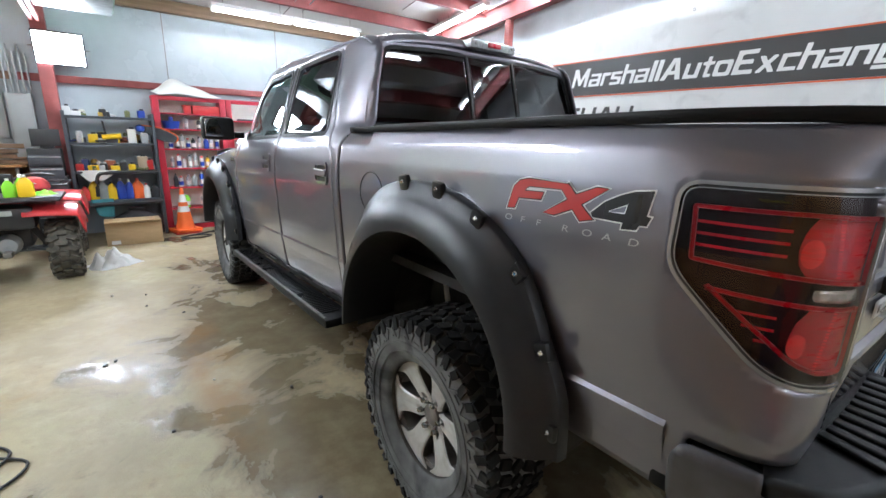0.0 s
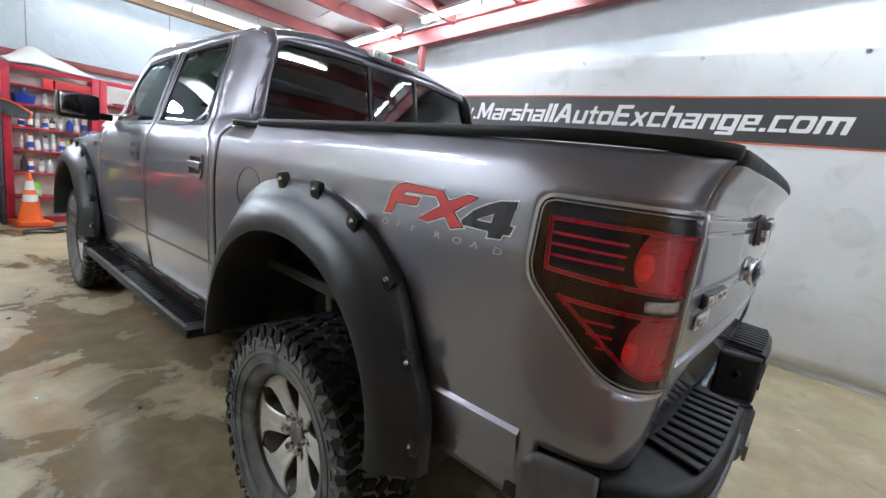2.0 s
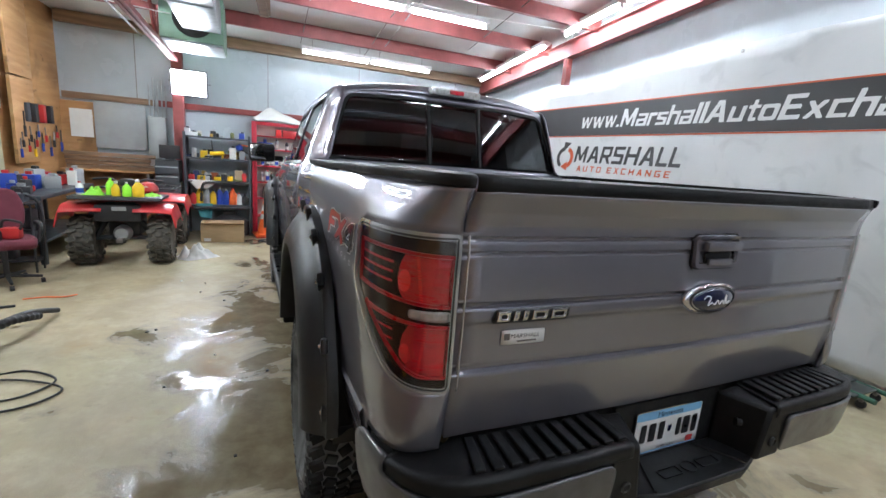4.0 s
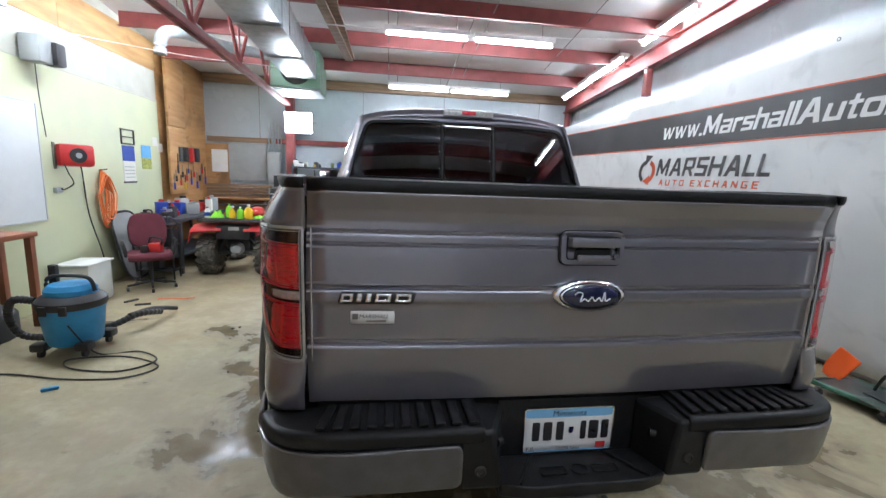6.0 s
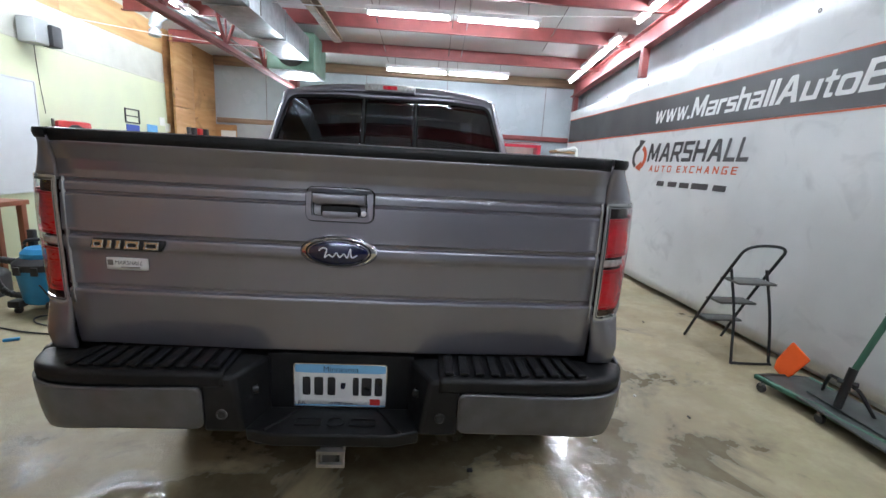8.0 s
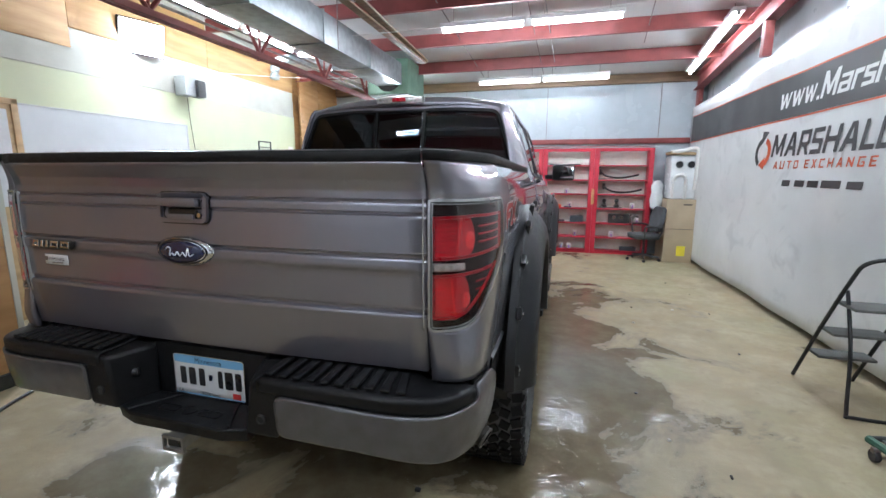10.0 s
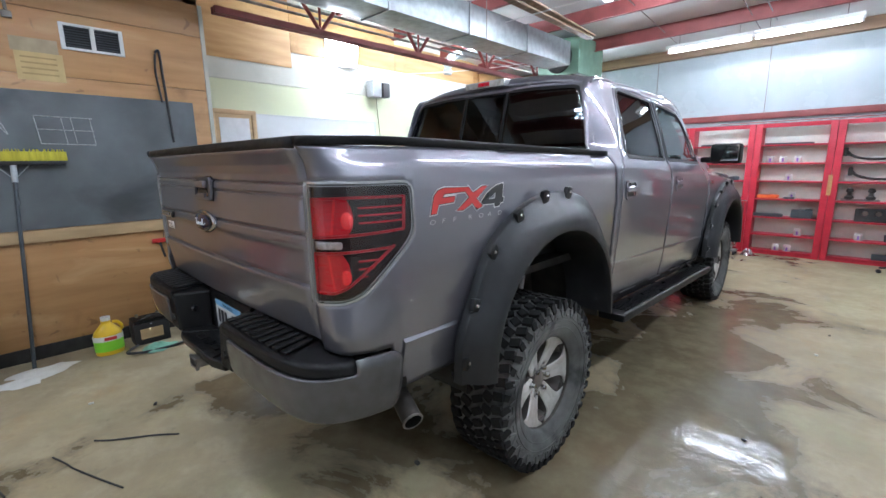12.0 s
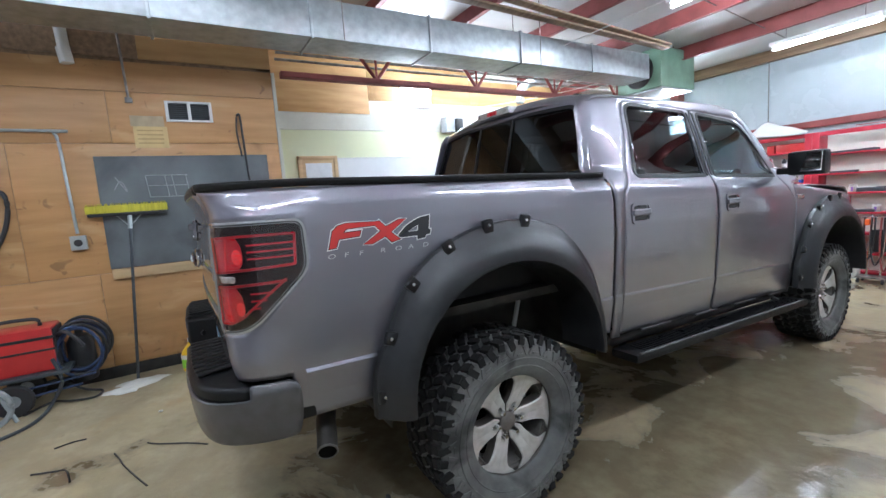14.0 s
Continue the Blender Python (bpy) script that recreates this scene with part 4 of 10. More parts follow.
def bed_surf(s):
    """The outer skin of one side; u runs along it: y beside the bed, then round the rear corner and across the back."""
    def f(u, z):
        xs = side_x(max(u, CORNER), z)
        if u >= CORNER:
            return (s * xs, u, z)
        t = CORNER - u
        ry = rear_y(z)
        xs -= 0.032 * max(0.0, min(1.0, (z - 1.48) / 0.09)) * min(1.0, t / 0.2)
        if t <= LARC:
            k = max(0.0, min(1.0, (1.10 - z) / 0.12))
            a, b = (np.interp(t, ARC_S, (1 - k) * ARC_XY[:, i] + k * BOX_XY[:, i]) for i in (0, 1))
            return (s * (REARX + (xs - REARX) * a), CORNER + (ry - CORNER) * b, z)
        return (s * (REARX - (t - LARC)), ry, z)
    return f


def rail_z(y):
    return 1.574 - 0.0175 * y - 0.006 * max(0.0, min(1.0, (-0.85 - y) / 0.25)) ** 2


UREAR = CORNER - LARC + 0.008


def rail_surf(s):
    """The plastic strip over the top edge of the bed side: v 0 to 1 up its face, 1 to 2 inwards."""
    def f(u, v):
        p = Vector(bed_surf(s)(u, rail_z(max(u, -1.13)) - 0.003))
        q = Vector(bed_surf(s)(u - 0.01, rail_z(max(u, -1.13)) - 0.003)) - p
        n = Vector((-q.y, q.x, 0)).normalized() * -1.0
        if n.x * s < 0 and abs(n.x) > abs(n.y) or n.y > 0.5:
            n = -n
        face = 0.003 + 0.005 * math.sin(min(v, 1) * math.pi * 0.8) - 0.07 * max(0.0, v - 1)
        return tuple(p + n * face + Vector((0, 0, 0.028 * min(v, 1) ** 0.9 + 0.003 * min(1, max(0, v - 1) * 3))))
    return f


def mirrored(s):
    return s < 0


def body_part(name, outline, holes=(), s=1, material=PAINT, parent=None, label="", step=0.025, off=0.0, thick=0.012):
    return part(name, patch(bed_surf(s), outline, holes, step, off, flip=mirrored(s)), material, parent or truck, label, 40, thick)


ARCH = [(-0.60, 0.742), (-0.55, 0.95), (-0.42, 1.13), (-0.22, 1.235), (0.0, 1.26), (0.22, 1.235), (0.42, 1.12), (0.53, 0.9), (0.55, 0.60)]
LAMP_OUT = rounded([(-1.226, 1.478, 0.012), (-0.851, 1.476, 0.045), (-0.849, 1.297, 0.045), (-1.052, 1.098, 0.07), (-1.226, 1.090, 0.025)], 0.03, 8)


for s in (1, -1):
    # bed side with its wheel arch, split at the crease into skin and valance by a ledge in the surface itself
    body_part("bed_side", [(UREAR, 0.932), (-1.0, 0.926), (-0.897, 0.922), (-0.897, 0.745)] + ARCH[0:-1] + [(0.545, 0.69), (0.775, 0.69), (0.775, rail_z(0.775)), (-0.4, rail_z(-0.4)), (UREAR, rail_z(-1.1))], [LAMP_OUT], s=s, step=0.015)
    part("rail_cap", patch(rail_surf(s), [(UREAR, 0), (0.775, 0), (0.775, 2), (UREAR, 2)], step=0.03, vstep=0.2, flip=mirrored(s)), BLACKP, truck, "black plastic bed rail cap", 50, 0.004)
    part("pinstripe_seam", ring(bed_surf(s), rounded([(0.775, 0.70), (0.792, 0.70), (0.792, 1.55), (0.775, 1.55)], 0.002), 0.001, -0.012, mirrored(s)), TRIM, truck)
    # cab side frame, doors, fender
    DR = rounded([(0.862, 0.655, 0.02), (1.815, 0.612, 0.01), (1.815, 1.985, 0.03), (1.12, 2.018, 0.05), (1.02, 1.72, 0.1), (0.93, 1.52, 0.06), (0.862, 1.44, 0.06)], 0.02)
    DF = rounded([(1.829, 0.612, 0.01), (2.935, 0.560, 0.03), (2.945, 1.30, 0.02), (2.80, 1.455, 0.03), (2.60, 1.80, 0.1), (2.42, 1.94, 0.08), (1.829, 1.985, 0.03)], 0.02)
    WR = rounded([(1.035, 1.552, 0.03), (1.765, 1.530, 0.02), (1.755, 1.966, 0.03), (1.150, 1.995, 0.06)], 0.03)
    WF = rounded([(1.880, 1.528, 0.02), (2.74, 1.495, 0.02), (2.53, 1.82, 0.12), (2.38, 1.915, 0.1), (1.892, 1.962, 0.04)], 0.03)
    body_part("cab_side", rounded([(0.797, 0.645), (0.797, 1.548), (0.70, 1.575), (0.775, 1.97), (0.83, 2.035), (0.95, 2.055), (2.25, 2.045), (2.48, 1.985), (2.80, 1.72), (3.14, 1.455), (2.96, 1.43), (2.955, 0.545), (1.8, 0.60)], 0.012), [DR, DF], s)
    for nm, d, w, gl in (("rear_door", DR, WR, DARKGLASS), ("front_door", DF, WF, LITEGLASS)):
        inner = [(np.array(p) - np.mean(d, 0)) * (0.993, 0.995) + np.mean(d, 0) for p in d]
        door = body_part(nm, [tuple(p) for p in inner], [w], s, step=0.02, off=0.001)
        part("window_seal", ring(bed_surf(s), w, 0.012, 0.003, mirrored(s), 0.001, 0.010), GLASSTRIM, door, "black rubber window seal")
        part("window_glass", patch(bed_surf(s), w, (), 0.04, -0.004, mirrored(s)), gl, door, "tinted window glass", thick=0.004).visible_shadow = True
        py = 1.792 if nm == "rear_door" else 1.853
        part("pillar_cover", patch(bed_surf(s), [(py - 0.017, 1.53), (py + 0.017, 1.53), (py + 0.017, 1.965), (py - 0.017, 1.965)], (), 0.017, 0.0025, mirrored(s)), GLASSTRIM, door, "black pillar cover", thick=0.003)
        hy, hz = (1.0, 1.347) if nm == "rear_door" else (2.0, 1.345)
        spot = lambda w, lo, hi, rr: rounded([(hy - w, hz + lo), (hy + w, hz + lo), (hy + w, hz + hi), (hy - w, hz + hi)], rr)
        # Flat black patch stands in for the shaded hollow behind the handle.
        part("handle_recess", patch(bed_surf(s), spot(0.070, -0.046, 0.046, 0.028), (), 0.012, 0.003, mirrored(s)), TRIM, door, "flat black patch for the shaded hollow behind the handle", thick=0.006)
        part("handle", patch(bed_surf(s), spot(0.078, -0.015, 0.021, 0.012), (), 0.01, 0.017, mirrored(s)), PAINT, door, "body-coloured door handle", thick=0.012)
        part("handle_bezel", ring(bed_surf(s), spot(0.084, -0.060, 0.060, 0.034), 0.018, 0.009, mirrored(s)), PAINT, door)
    FARCH = [(p[0] * 1.02 + 3.64, p[1] - 0.10) for p in ARCH]
    body_part("front_fender", [(2.965, 0.54), (FARCH[0][0], 0.54)] + FARCH[:-1] + [(4.22, 0.56), (4.55, 0.60), (4.60, 1.05), (4.5, 1.22), (3.9, 1.31), (3.15, 1.40), (2.965, 1.415)], s=s)
    body_part("rocker", [(0.80, 0.575), (2.95, 0.50), (2.95, 0.545), (1.8, 0.60), (0.80, 0.645)], s=s, material=UNDER, off=-0.02, step=0.05)
    part("fender_badge", patch(bed_surf(s), rounded([(2.985, 1.30), (3.10, 1.295), (3.10, 1.33), (2.985, 1.335)], 0.012), (), 0.012, 0.006, mirrored(s)), CHROME, truck, "chrome fender badge", thick=0.006)
    # fuel door on the driver's side
    if s < 0:
        part("fuel_door", ring(bed_surf(s), [(0.445 + 0.105 * math.cos(a), 1.30 + 0.095 * math.sin(a)) for a in np.linspace(0, 2 * math.pi, 36, endpoint=False)], 0.004, 0.002, True), TRIM, truck, "round fuel filler door")

def crease(s, y0, y1, h=1.0):
    """The pressed ledge along the lower body side."""
    n = max(4, int((y1 - y0) / 0.08))
    verts, faces = [], []
    for y in np.linspace(y0, y1, n + 1):
        zc = 0.887 - rake(y)
        verts += [(s * (side_x(y, zc + dz) + dx * h), y, zc + dz) for dz, dx in ((0.018, -0.002), (0.014, 0.002), (0.004, 0.0125), (-0.004, 0.013), (-0.05, 0.006), (-0.10, -0.001))]
    for i in range(n):
        for j in range(5):
            q = (i * 6 + j, i * 6 + j + 1, i * 6 + j + 7, i * 6 + j + 6)
            faces.append(q if s < 0 else q[::-1])
    part("pressed_ledge", (verts, faces), PAINT, truck, "", 30)


for s in (1, -1):
    for y0, y1, h in ((-0.895, -0.62, 0.65), (0.60, 0.772, 0.5), (0.80, 0.855, 0.4), (0.868, 1.81, 0.4), (1.834, 2.925, 0.4)):
        crease(s, y0, y1, h)

def shrunk(pts, g):
    a = np.asarray(pts, float)
    area = (a[:, 0] * np.roll(a[:, 1], -1) - np.roll(a[:, 0], -1) * a[:, 1]).sum()
    t = np.roll(a, -1, 0) - np.roll(a, 1, 0)
    t /= np.maximum(np.linalg.norm(t, axis=1), 1e-9)[:, None]
    return a + np.stack([-t[:, 1], t[:, 0]], 1) * (g if area > 0 else -g)


# rear lamps: a dark bowl set into the corner, red frames and reflectors, a clear cover
def dense(pts, d=0.01):
    out = []
    for i, a in enumerate(pts):
        b = pts[(i + 1) % len(pts)]
        n = max(1, int(math.hypot(b[0] - a[0], b[1] - a[1]) / d))
        out += [(a[0] + (b[0] - a[0]) * j / n, a[1] + (b[1] - a[1]) * j / n) for j in range(n)]
    return out


UPF = dense(rounded([(-0.881, 1.432), (-0.890, 1.318), (-1.06, 1.311), (-1.216, 1.303), (-1.216, 1.430), (-1.07, 1.434)], 0.008))
LOF = dense(rounded([(-0.922, 1.272, 0.004), (-1.216, 1.262), (-1.216, 1.128), (-1.135, 1.127), (-1.088, 1.142, 0.02)], 0.008))
UPP = dense([(-1.213, 1.426), (-1.082, 1.428), (-1.066, 1.40), (-1.060, 1.365), (-1.066, 1.335), (-1.082, 1.316), (-1.213, 1.307)], 0.015)
LOP = dense([(-1.213, 1.258), (-1.106, 1.261), (-1.082, 1.225), (-1.074, 1.185), (-1.086, 1.156), (-1.11, 1.137), (-1.213, 1.132)], 0.015)


def rung_column(S, fl, a, b, n, w):
    """A ladder of small bright rungs down the lens."""
    data = []
    for i in range(n):
        k = (i + 0.5) / n
        u, z = a[0] + (b[0] - a[0]) * k, a[1] + (b[1] - a[1]) * k
        h = abs(b[1] - a[1]) / n * 0.28
        data.append(patch(S, [(u - w, z - h), (u + w, z - h), (u + w, z + h), (u - w, z + h)], (), w, -0.0055, fl, vstep=h))
    return join(*data)


for s in (1, -1):
    S, fl = bed_surf(s), mirrored(s)
    rim_line = dense(LAMP_OUT)
    lampob = part("tail_lamp", patch(S, LAMP_OUT, (), 0.014, -0.014, fl), LENSDARK, truck, "smoked tail lamp with red outlines and reflectors", 40, 0.006)
    part("bezel", ring(S, rim_line, 0.0065, 0.004, fl, 0.0, 0.0015), BEZEL, lampob, "thin pale outer rim")
    inner = lambda g: [tuple(p) for p in shrunk(rim_line, g)]
    zs = [1.092 + 0.0193 * i for i in range(21)]
    flank = [(s * (REARX - 0.006), rear_y(z) + d, z) for d in (-0.005, 0.02) for z in zs]
    part("inner_flank", (flank, [(i, i + 1, 22 + i, 21 + i) for i in range(20)]), BEZEL, lampob, "pale side of the lamp housing", thick=0.004)
    part("black_gap", ring(S, inner(0.0065), 0.005, 0.001, fl), TRIM, lampob)
    part("inner_rim", ring(S, inner(0.0115), 0.0022, 0.003, fl), BEZEL, lampob)
    for nm, o in (("upper_frame", UPF), ("lower_frame", LOF)):
        part(nm, ring(S, o, 0.0085, -0.006, fl), LENSFRAME, lampob, "dark red outline")
    for i in range(3):
        z = 1.398 - 0.0232 * i
        part("red_bar", patch(S, dense([(-1.045, z - 0.003), (-0.888, z - 0.003), (-0.888, z + 0.003), (-1.045, z + 0.003)]), (), 0.015, -0.007, fl, vstep=0.006), LENSFRAME, lampob)
        z, u = 1.231 - 0.0255 * i, (-0.972, -0.996, -1.02)[i]
        part("red_bar", patch(S, dense([(-1.05, z - 0.003), (u, z - 0.003), (u, z + 0.003), (-1.05, z + 0.003)]), (), 0.015, -0.007, fl, vstep=0.006), LENSFRAME, lampob)
    for o in (UPP, LOP):
        part("red_panel", patch(S, o, (), 0.012, -0.009, fl), LENSRED, lampob, "ribbed red lens panel")
    for u, z, r in ((-1.083, 1.360, 0.027), (-1.092, 1.180, 0.025)):
        dome = lambda a, b, u=u, z=z, r=r: tuple(on(S, a, b, -0.0088 + 0.004 * max(0.0, 1 - ((a - u) ** 2 + (b - z) ** 2) / r ** 2), fl))
        part("reflector", patch(dome, [(u + r * 0.72 * math.cos(a), z + r * math.sin(a)) for a in np.linspace(0, 2 * math.pi, 24, endpoint=False)], (), 0.006, 0, fl), LENSHOT, lampob, "bright red reflector")
    part("ribbing", rung_column(S, fl, (-1.118, 1.425), (-1.137, 1.312), 18, 0.0045), LENSHOT, lampob)
    part("ribbing", rung_column(S, fl, (-1.152, 1.255), (-1.133, 1.135), 18, 0.0045), LENSHOT, lampob)
    part("ribbing", rung_column(S, fl, (-1.112, 1.25), (-1.104, 1.15), 16, 0.003), LENSRED, lampob)
    part("reversing_light", patch(S, rounded([(-1.216, 1.270), (-1.10, 1.272), (-1.10, 1.295), (-1.216, 1.296)], 0.008), (), 0.01, -0.006, fl), LENSCLR, lampob, "clear reversing light", thick=0.004)
    part("lens_cover", patch(S, inner(0.011), (), 0.014, 0.001, fl), LENSCOVER, lampob, "clear glossy lens cover", 40)


# tailgate
TZ = (0.945, 0.955, 0.98, 1.1, 1.12, 1.13, 1.1375, 1.142, 1.151, 1.156, 1.25, 1.262, 1.272, 1.28, 1.29, 1.302, 1.3065, 1.3155, 1.32, 1.4, 1.428, 1.4325, 1.437, 1.4415, 1.463, 1.4675, 1.472, 1.4765, 1.5, 1.53, 1.57, 1.58)
TY = (0.034, 0.022, 0.017, -0.003, -0.006, -0.0075, -0.005, 0.009, 0.009, 0.001, -0.001, -0.003, -0.009, -0.01, -0.009, -0.0085, 0.002, 0.002, -0.01, -0.007, -0.005, 0.002, 0.002, -0.005, -0.004, 0.004, 0.004, -0.004, -0.004, -0.012, -0.034, -0.037)


def gate(x, z):
    edge = max(0.0, (abs(x) - 0.70) / 0.13) ** 3
    return (x, REARY - 0.022 * (1 - (x / 0.83) ** 2) + float(np.interp(z, TZ, TY)) * (1 - 0.3 * edge), z)


gate_out = rounded([(-0.820, 0.950), (0.820, 0.950), (0.822, 1.28), (0.818, 1.49), (0.812, 1.580), (-0.812, 1.580), (-0.818, 1.49), (-0.822, 1.28)], 0.008)
tailgate = part("tailgate", patch(gate, gate_out, [], 0.06, vstep=0.0045), PAINT, truck, "dark grey tailgate with two pressed ledges", 28, 0.025)
part("spoiler_cap", patch(lambda u, v: (u, gate(u, 1.575)[1] + (0.06 * max(0, v - 1)) - 0.004 * math.sin(min(v, 1) * 3.1416), 1.578 + 0.034 * min(v, 1) + 0.004 * (v > 1)), [(-0.812, 0), (0.812, 0), (0.812, 2), (-0.812, 2)], step=0.06, vstep=0.2), BLACKP, tailgate, "black plastic tailgate cap", 40, 0.004)
# latch handle
HO = rounded([(-0.098, 1.388), (0.098, 1.388), (0.098, 1.484), (-0.098, 1.484)], 0.022)
hb = part("handle_plate", patch(gate, HO, (), 0.012, 0.006), PAINT, tailgate, "body-coloured handle plate", thick=0.008)
# Black rings and recess patch colour in the shadow lines round the handle.
part("shadow_gap", ring(gate, HO, 0.0, 0.004, out=0.005), TRIM, hb)
part("handle_rim", ring(gate, HO, 0.014, 0.016), PAINT, hb)
part("inner_gap", ring(gate, rounded([(-0.080, 1.400), (0.080, 1.400), (0.080, 1.470), (-0.080, 1.470)], 0.014), 0.004, 0.0075), TRIM, hb)
part("recess", patch(lambda u, v: (u, REARY - 0.0395, v), rounded([(-0.056, 1.400), (0.062, 1.400), (0.062, 1.437), (-0.056, 1.437)], 0.012), (), 0.01), TRIM, hb, thick=0.002)
part("paddle", box((0.0, REARY - 0.050, 1.455), (0.152, 0.024, 0.030), 0.010), PAINT, hb, "handle paddle")
part("lower_grip", box((0.002, REARY - 0.047, 1.408), (0.104, 0.012, 0.020), 0.006), PAINT, hb)
part("lock", rod((0.072, REARY - 0.036, 1.414), (0.072, REARY - 0.046, 1.414), 0.008, 14), CHROME, hb)
# maker's oval: chrome ring round a plain blue field with a pale flourish
OV = lambda a, b: [(a * math.cos(t), 1.295 + b * math.sin(t)) for t in np.linspace(0, 2 * math.pi, 48, endpoint=False)]
flat = lambda u, v: (u, REARY - 0.036 - 0.03 * (1 - (u / 0.13) ** 2 - ((v - 1.295) / 0.06) ** 2), v)
oval = part("oval_badge", patch(flat, OV(0.116, 0.050), (), 0.008), CHROME, tailgate, "chrome-rimmed blue oval badge", thick=0.02)
part("blue_field", patch(flat, OV(0.088, 0.034), (), 0.006, 0.002), OVALBLUE, oval, thick=0.002)
part("flourish", tube([on(flat, u, 1.295 + z, 0.004) for u, z in ((-0.055, 0.006), (-0.045, 0.014), (-0.032, 0.010), (-0.038, -0.012), (-0.026, -0.004), (-0.014, -0.010), (-0.004, 0.002), (0.006, -0.010), (0.018, 0.0), (0.028, -0.011), (0.036, 0.014), (0.040, -0.010), (0.056, -0.004))], 0.0019, 6, 6), WHITEP, oval, "pale flourish")
part("inner_rim", ring(flat, OV(0.097, 0.041), 0.004, 0.003), TRIM, oval)
# model badge, drawn as plain chrome blocks
badge = part("model_badge", patch(lambda u, v: tuple(Vector(gate(u, v)) + Vector((0, -0.012, 0))), rounded([(-0.735, 1.268), (-0.525, 1.268), (-0.515, 1.303), (-0.725, 1.303)], 0.004), (), 0.012), TRIM, tailgate, "chrome and black model badge", thick=0.012)
for i, (a, b) in enumerate(((-0.728, -0.69), (-0.684, -0.666), (-0.658, -0.64), (-0.632, -0.585), (-0.577, -0.528))):
    part("chrome_block", patch(lambda u, v: tuple(Vector(gate(u, v)) + Vector((0, -0.016, 0))), [(a, 1.273), (b - 0.004, 1.273), (b, 1.299), (a + 0.004, 1.299)], [[(a + 0.010, 1.281), (b - 0.012, 1.281), (b - 0.010, 1.291), (a + 0.012, 1.291)]] if b - a > 0.03 else [], 0.004), CHROME, badge, thick=0.004)
stick = part("dealer_sticker", patch(lambda u, v: tuple(Vector(gate(u, 1.20)) + Vector((0, -0.006, v - 1.20))), rounded([(-0.70, 1.205), (-0.575, 1.205), (-0.575, 1.243), (-0.70, 1.243)], 0.004), (), 0.03), WHITEP, tailgate, "small white dealer sticker", thick=0.002)
v, f = words("MARSHALL", 0.0165)
part("printed_letters", ([(-0.676 + 1.05 * p.x + 0.2 * p.y, gate(-0.676 + 1.05 * p.x, 1.2)[1] - 0.0075, 1.222 + p.y) for p in v], f), DECBLK, stick, shade=0)
part("printed_bar", span_box((-0.655, gate(-0.60, 1.2)[1] - 0.0078, 1.212), (-0.60, gate(-0.63, 1.2)[1] - 0.0062, 1.2155)), STEEL, stick)
part("printed_bar", span_box((-0.694, gate(-0.63, 1.2)[1] - 0.0075, 1.219), (-0.678, gate(-0.63, 1.2)[1] - 0.0062, 1.236)), STEEL, stick)

# decals on the bed sides: red and black slanted shapes over a small line of lettering
FSH = [(0.004, 0.06), (0.065, 0.08), (0.098, 0.40), (0.302, 0.44), (0.319, 0.61), (0.147, 0.59), (0.160, 0.70), (0.19, 0.77), (0.474, 0.80), (0.519, 0.93), (0.18, 0.95), (0.102, 0.875), (0.049, 0.69)]
XSH = [(0.474, 0.80), (0.519, 0.93), (0.584, 0.67), (0.735, 0.92), (0.813, 0.93), (0.625, 0.455), (0.723, 0.13), (0.637, 0.05), (0.572, 0.325), (0.429, 0.077), (0.339, 0.075), (0.535, 0.53)]
X4 = [(0.723, 0.285), (0.804, 0.58), (0.894, 0.77), (0.98, 0.90), (1.078, 0.95), (1.053, 0.36), (1.078, 0.36), (1.066, 0.23), (1.025, 0.22), (1.009, 0.096), (0.935, 0.07), (0.939, 0.22), (0.731, 0.227)]
X4H = [(0.817, 0.38), (0.947, 0.63), (0.935, 0.385)]


def decal(s):
    S, fl = bed_surf(s), mirrored(s)
    y0 = -0.775 if s > 0 else -0.385
    k = 0.385 * s
    lay = lambda pts: [(y0 + k * a, 1.352 + 0.094 * b) for a, b in pts]
    def grown(pts, g):
        a = np.asarray(pts, float) * (0.385, 0.094)
        area = (a[:, 0] * np.roll(a[:, 1], -1) - np.roll(a[:, 0], -1) * a[:, 1]).sum()
        e = np.roll(a, -1, 0) - a
        e /= np.linalg.norm(e, axis=1)[:, None]
        n = np.stack([e[:, 1], -e[:, 0]], 1) * (1 if area > 0 else -1)
        m = n + np.roll(n, 1, 0)
        m /= np.maximum(0.5, (m * m).sum(1) / 2)[:, None]
        return [tuple(p) for p in (a + m * g) / (0.385, 0.094)]
    for lift, sh, m in ((0.0, X4, DECBLK), (0.0, FSH, DECRED), (0.0, XSH, DECRED)):
        hole = [lay(grown(X4H, -0.003))] if sh is X4 else []
        part("decal_outline", patch(S, lay(grown(sh, 0.0075)), hole, 0.003, 0.0010, fl), WHITEP, truck, "white decal outline")
        part("decal_keyline", patch(S, lay(grown(sh, 0.0042)), [lay(X4H)] if hole else [], 0.0025, 0.0018, fl), DECBLK, truck)
        if m is DECRED:
            part("decal_shape", patch(S, lay(grown(sh, 0.0014)), (), 0.0025, 0.0026, fl), m, truck, "red decal shape")
    for ch, at in zip("OFFROAD", (0.0, 0.15, 0.29, 0.50, 0.65, 0.79, 0.95)):
        v, f = words(ch, 0.026)
        vv = [on(S, (-0.785 if s > 0 else -0.375) + s * (0.405 * at + 1.42 * p.x + 0.18 * p.y), 1.321 + p.y * 0.92, 0.002, fl) for p in v]
        part("decal_letter", (vv, f if s > 0 else [q[::-1] for q in f]), DECSIL, truck, shade=0)


decal(1)
decal(-1)


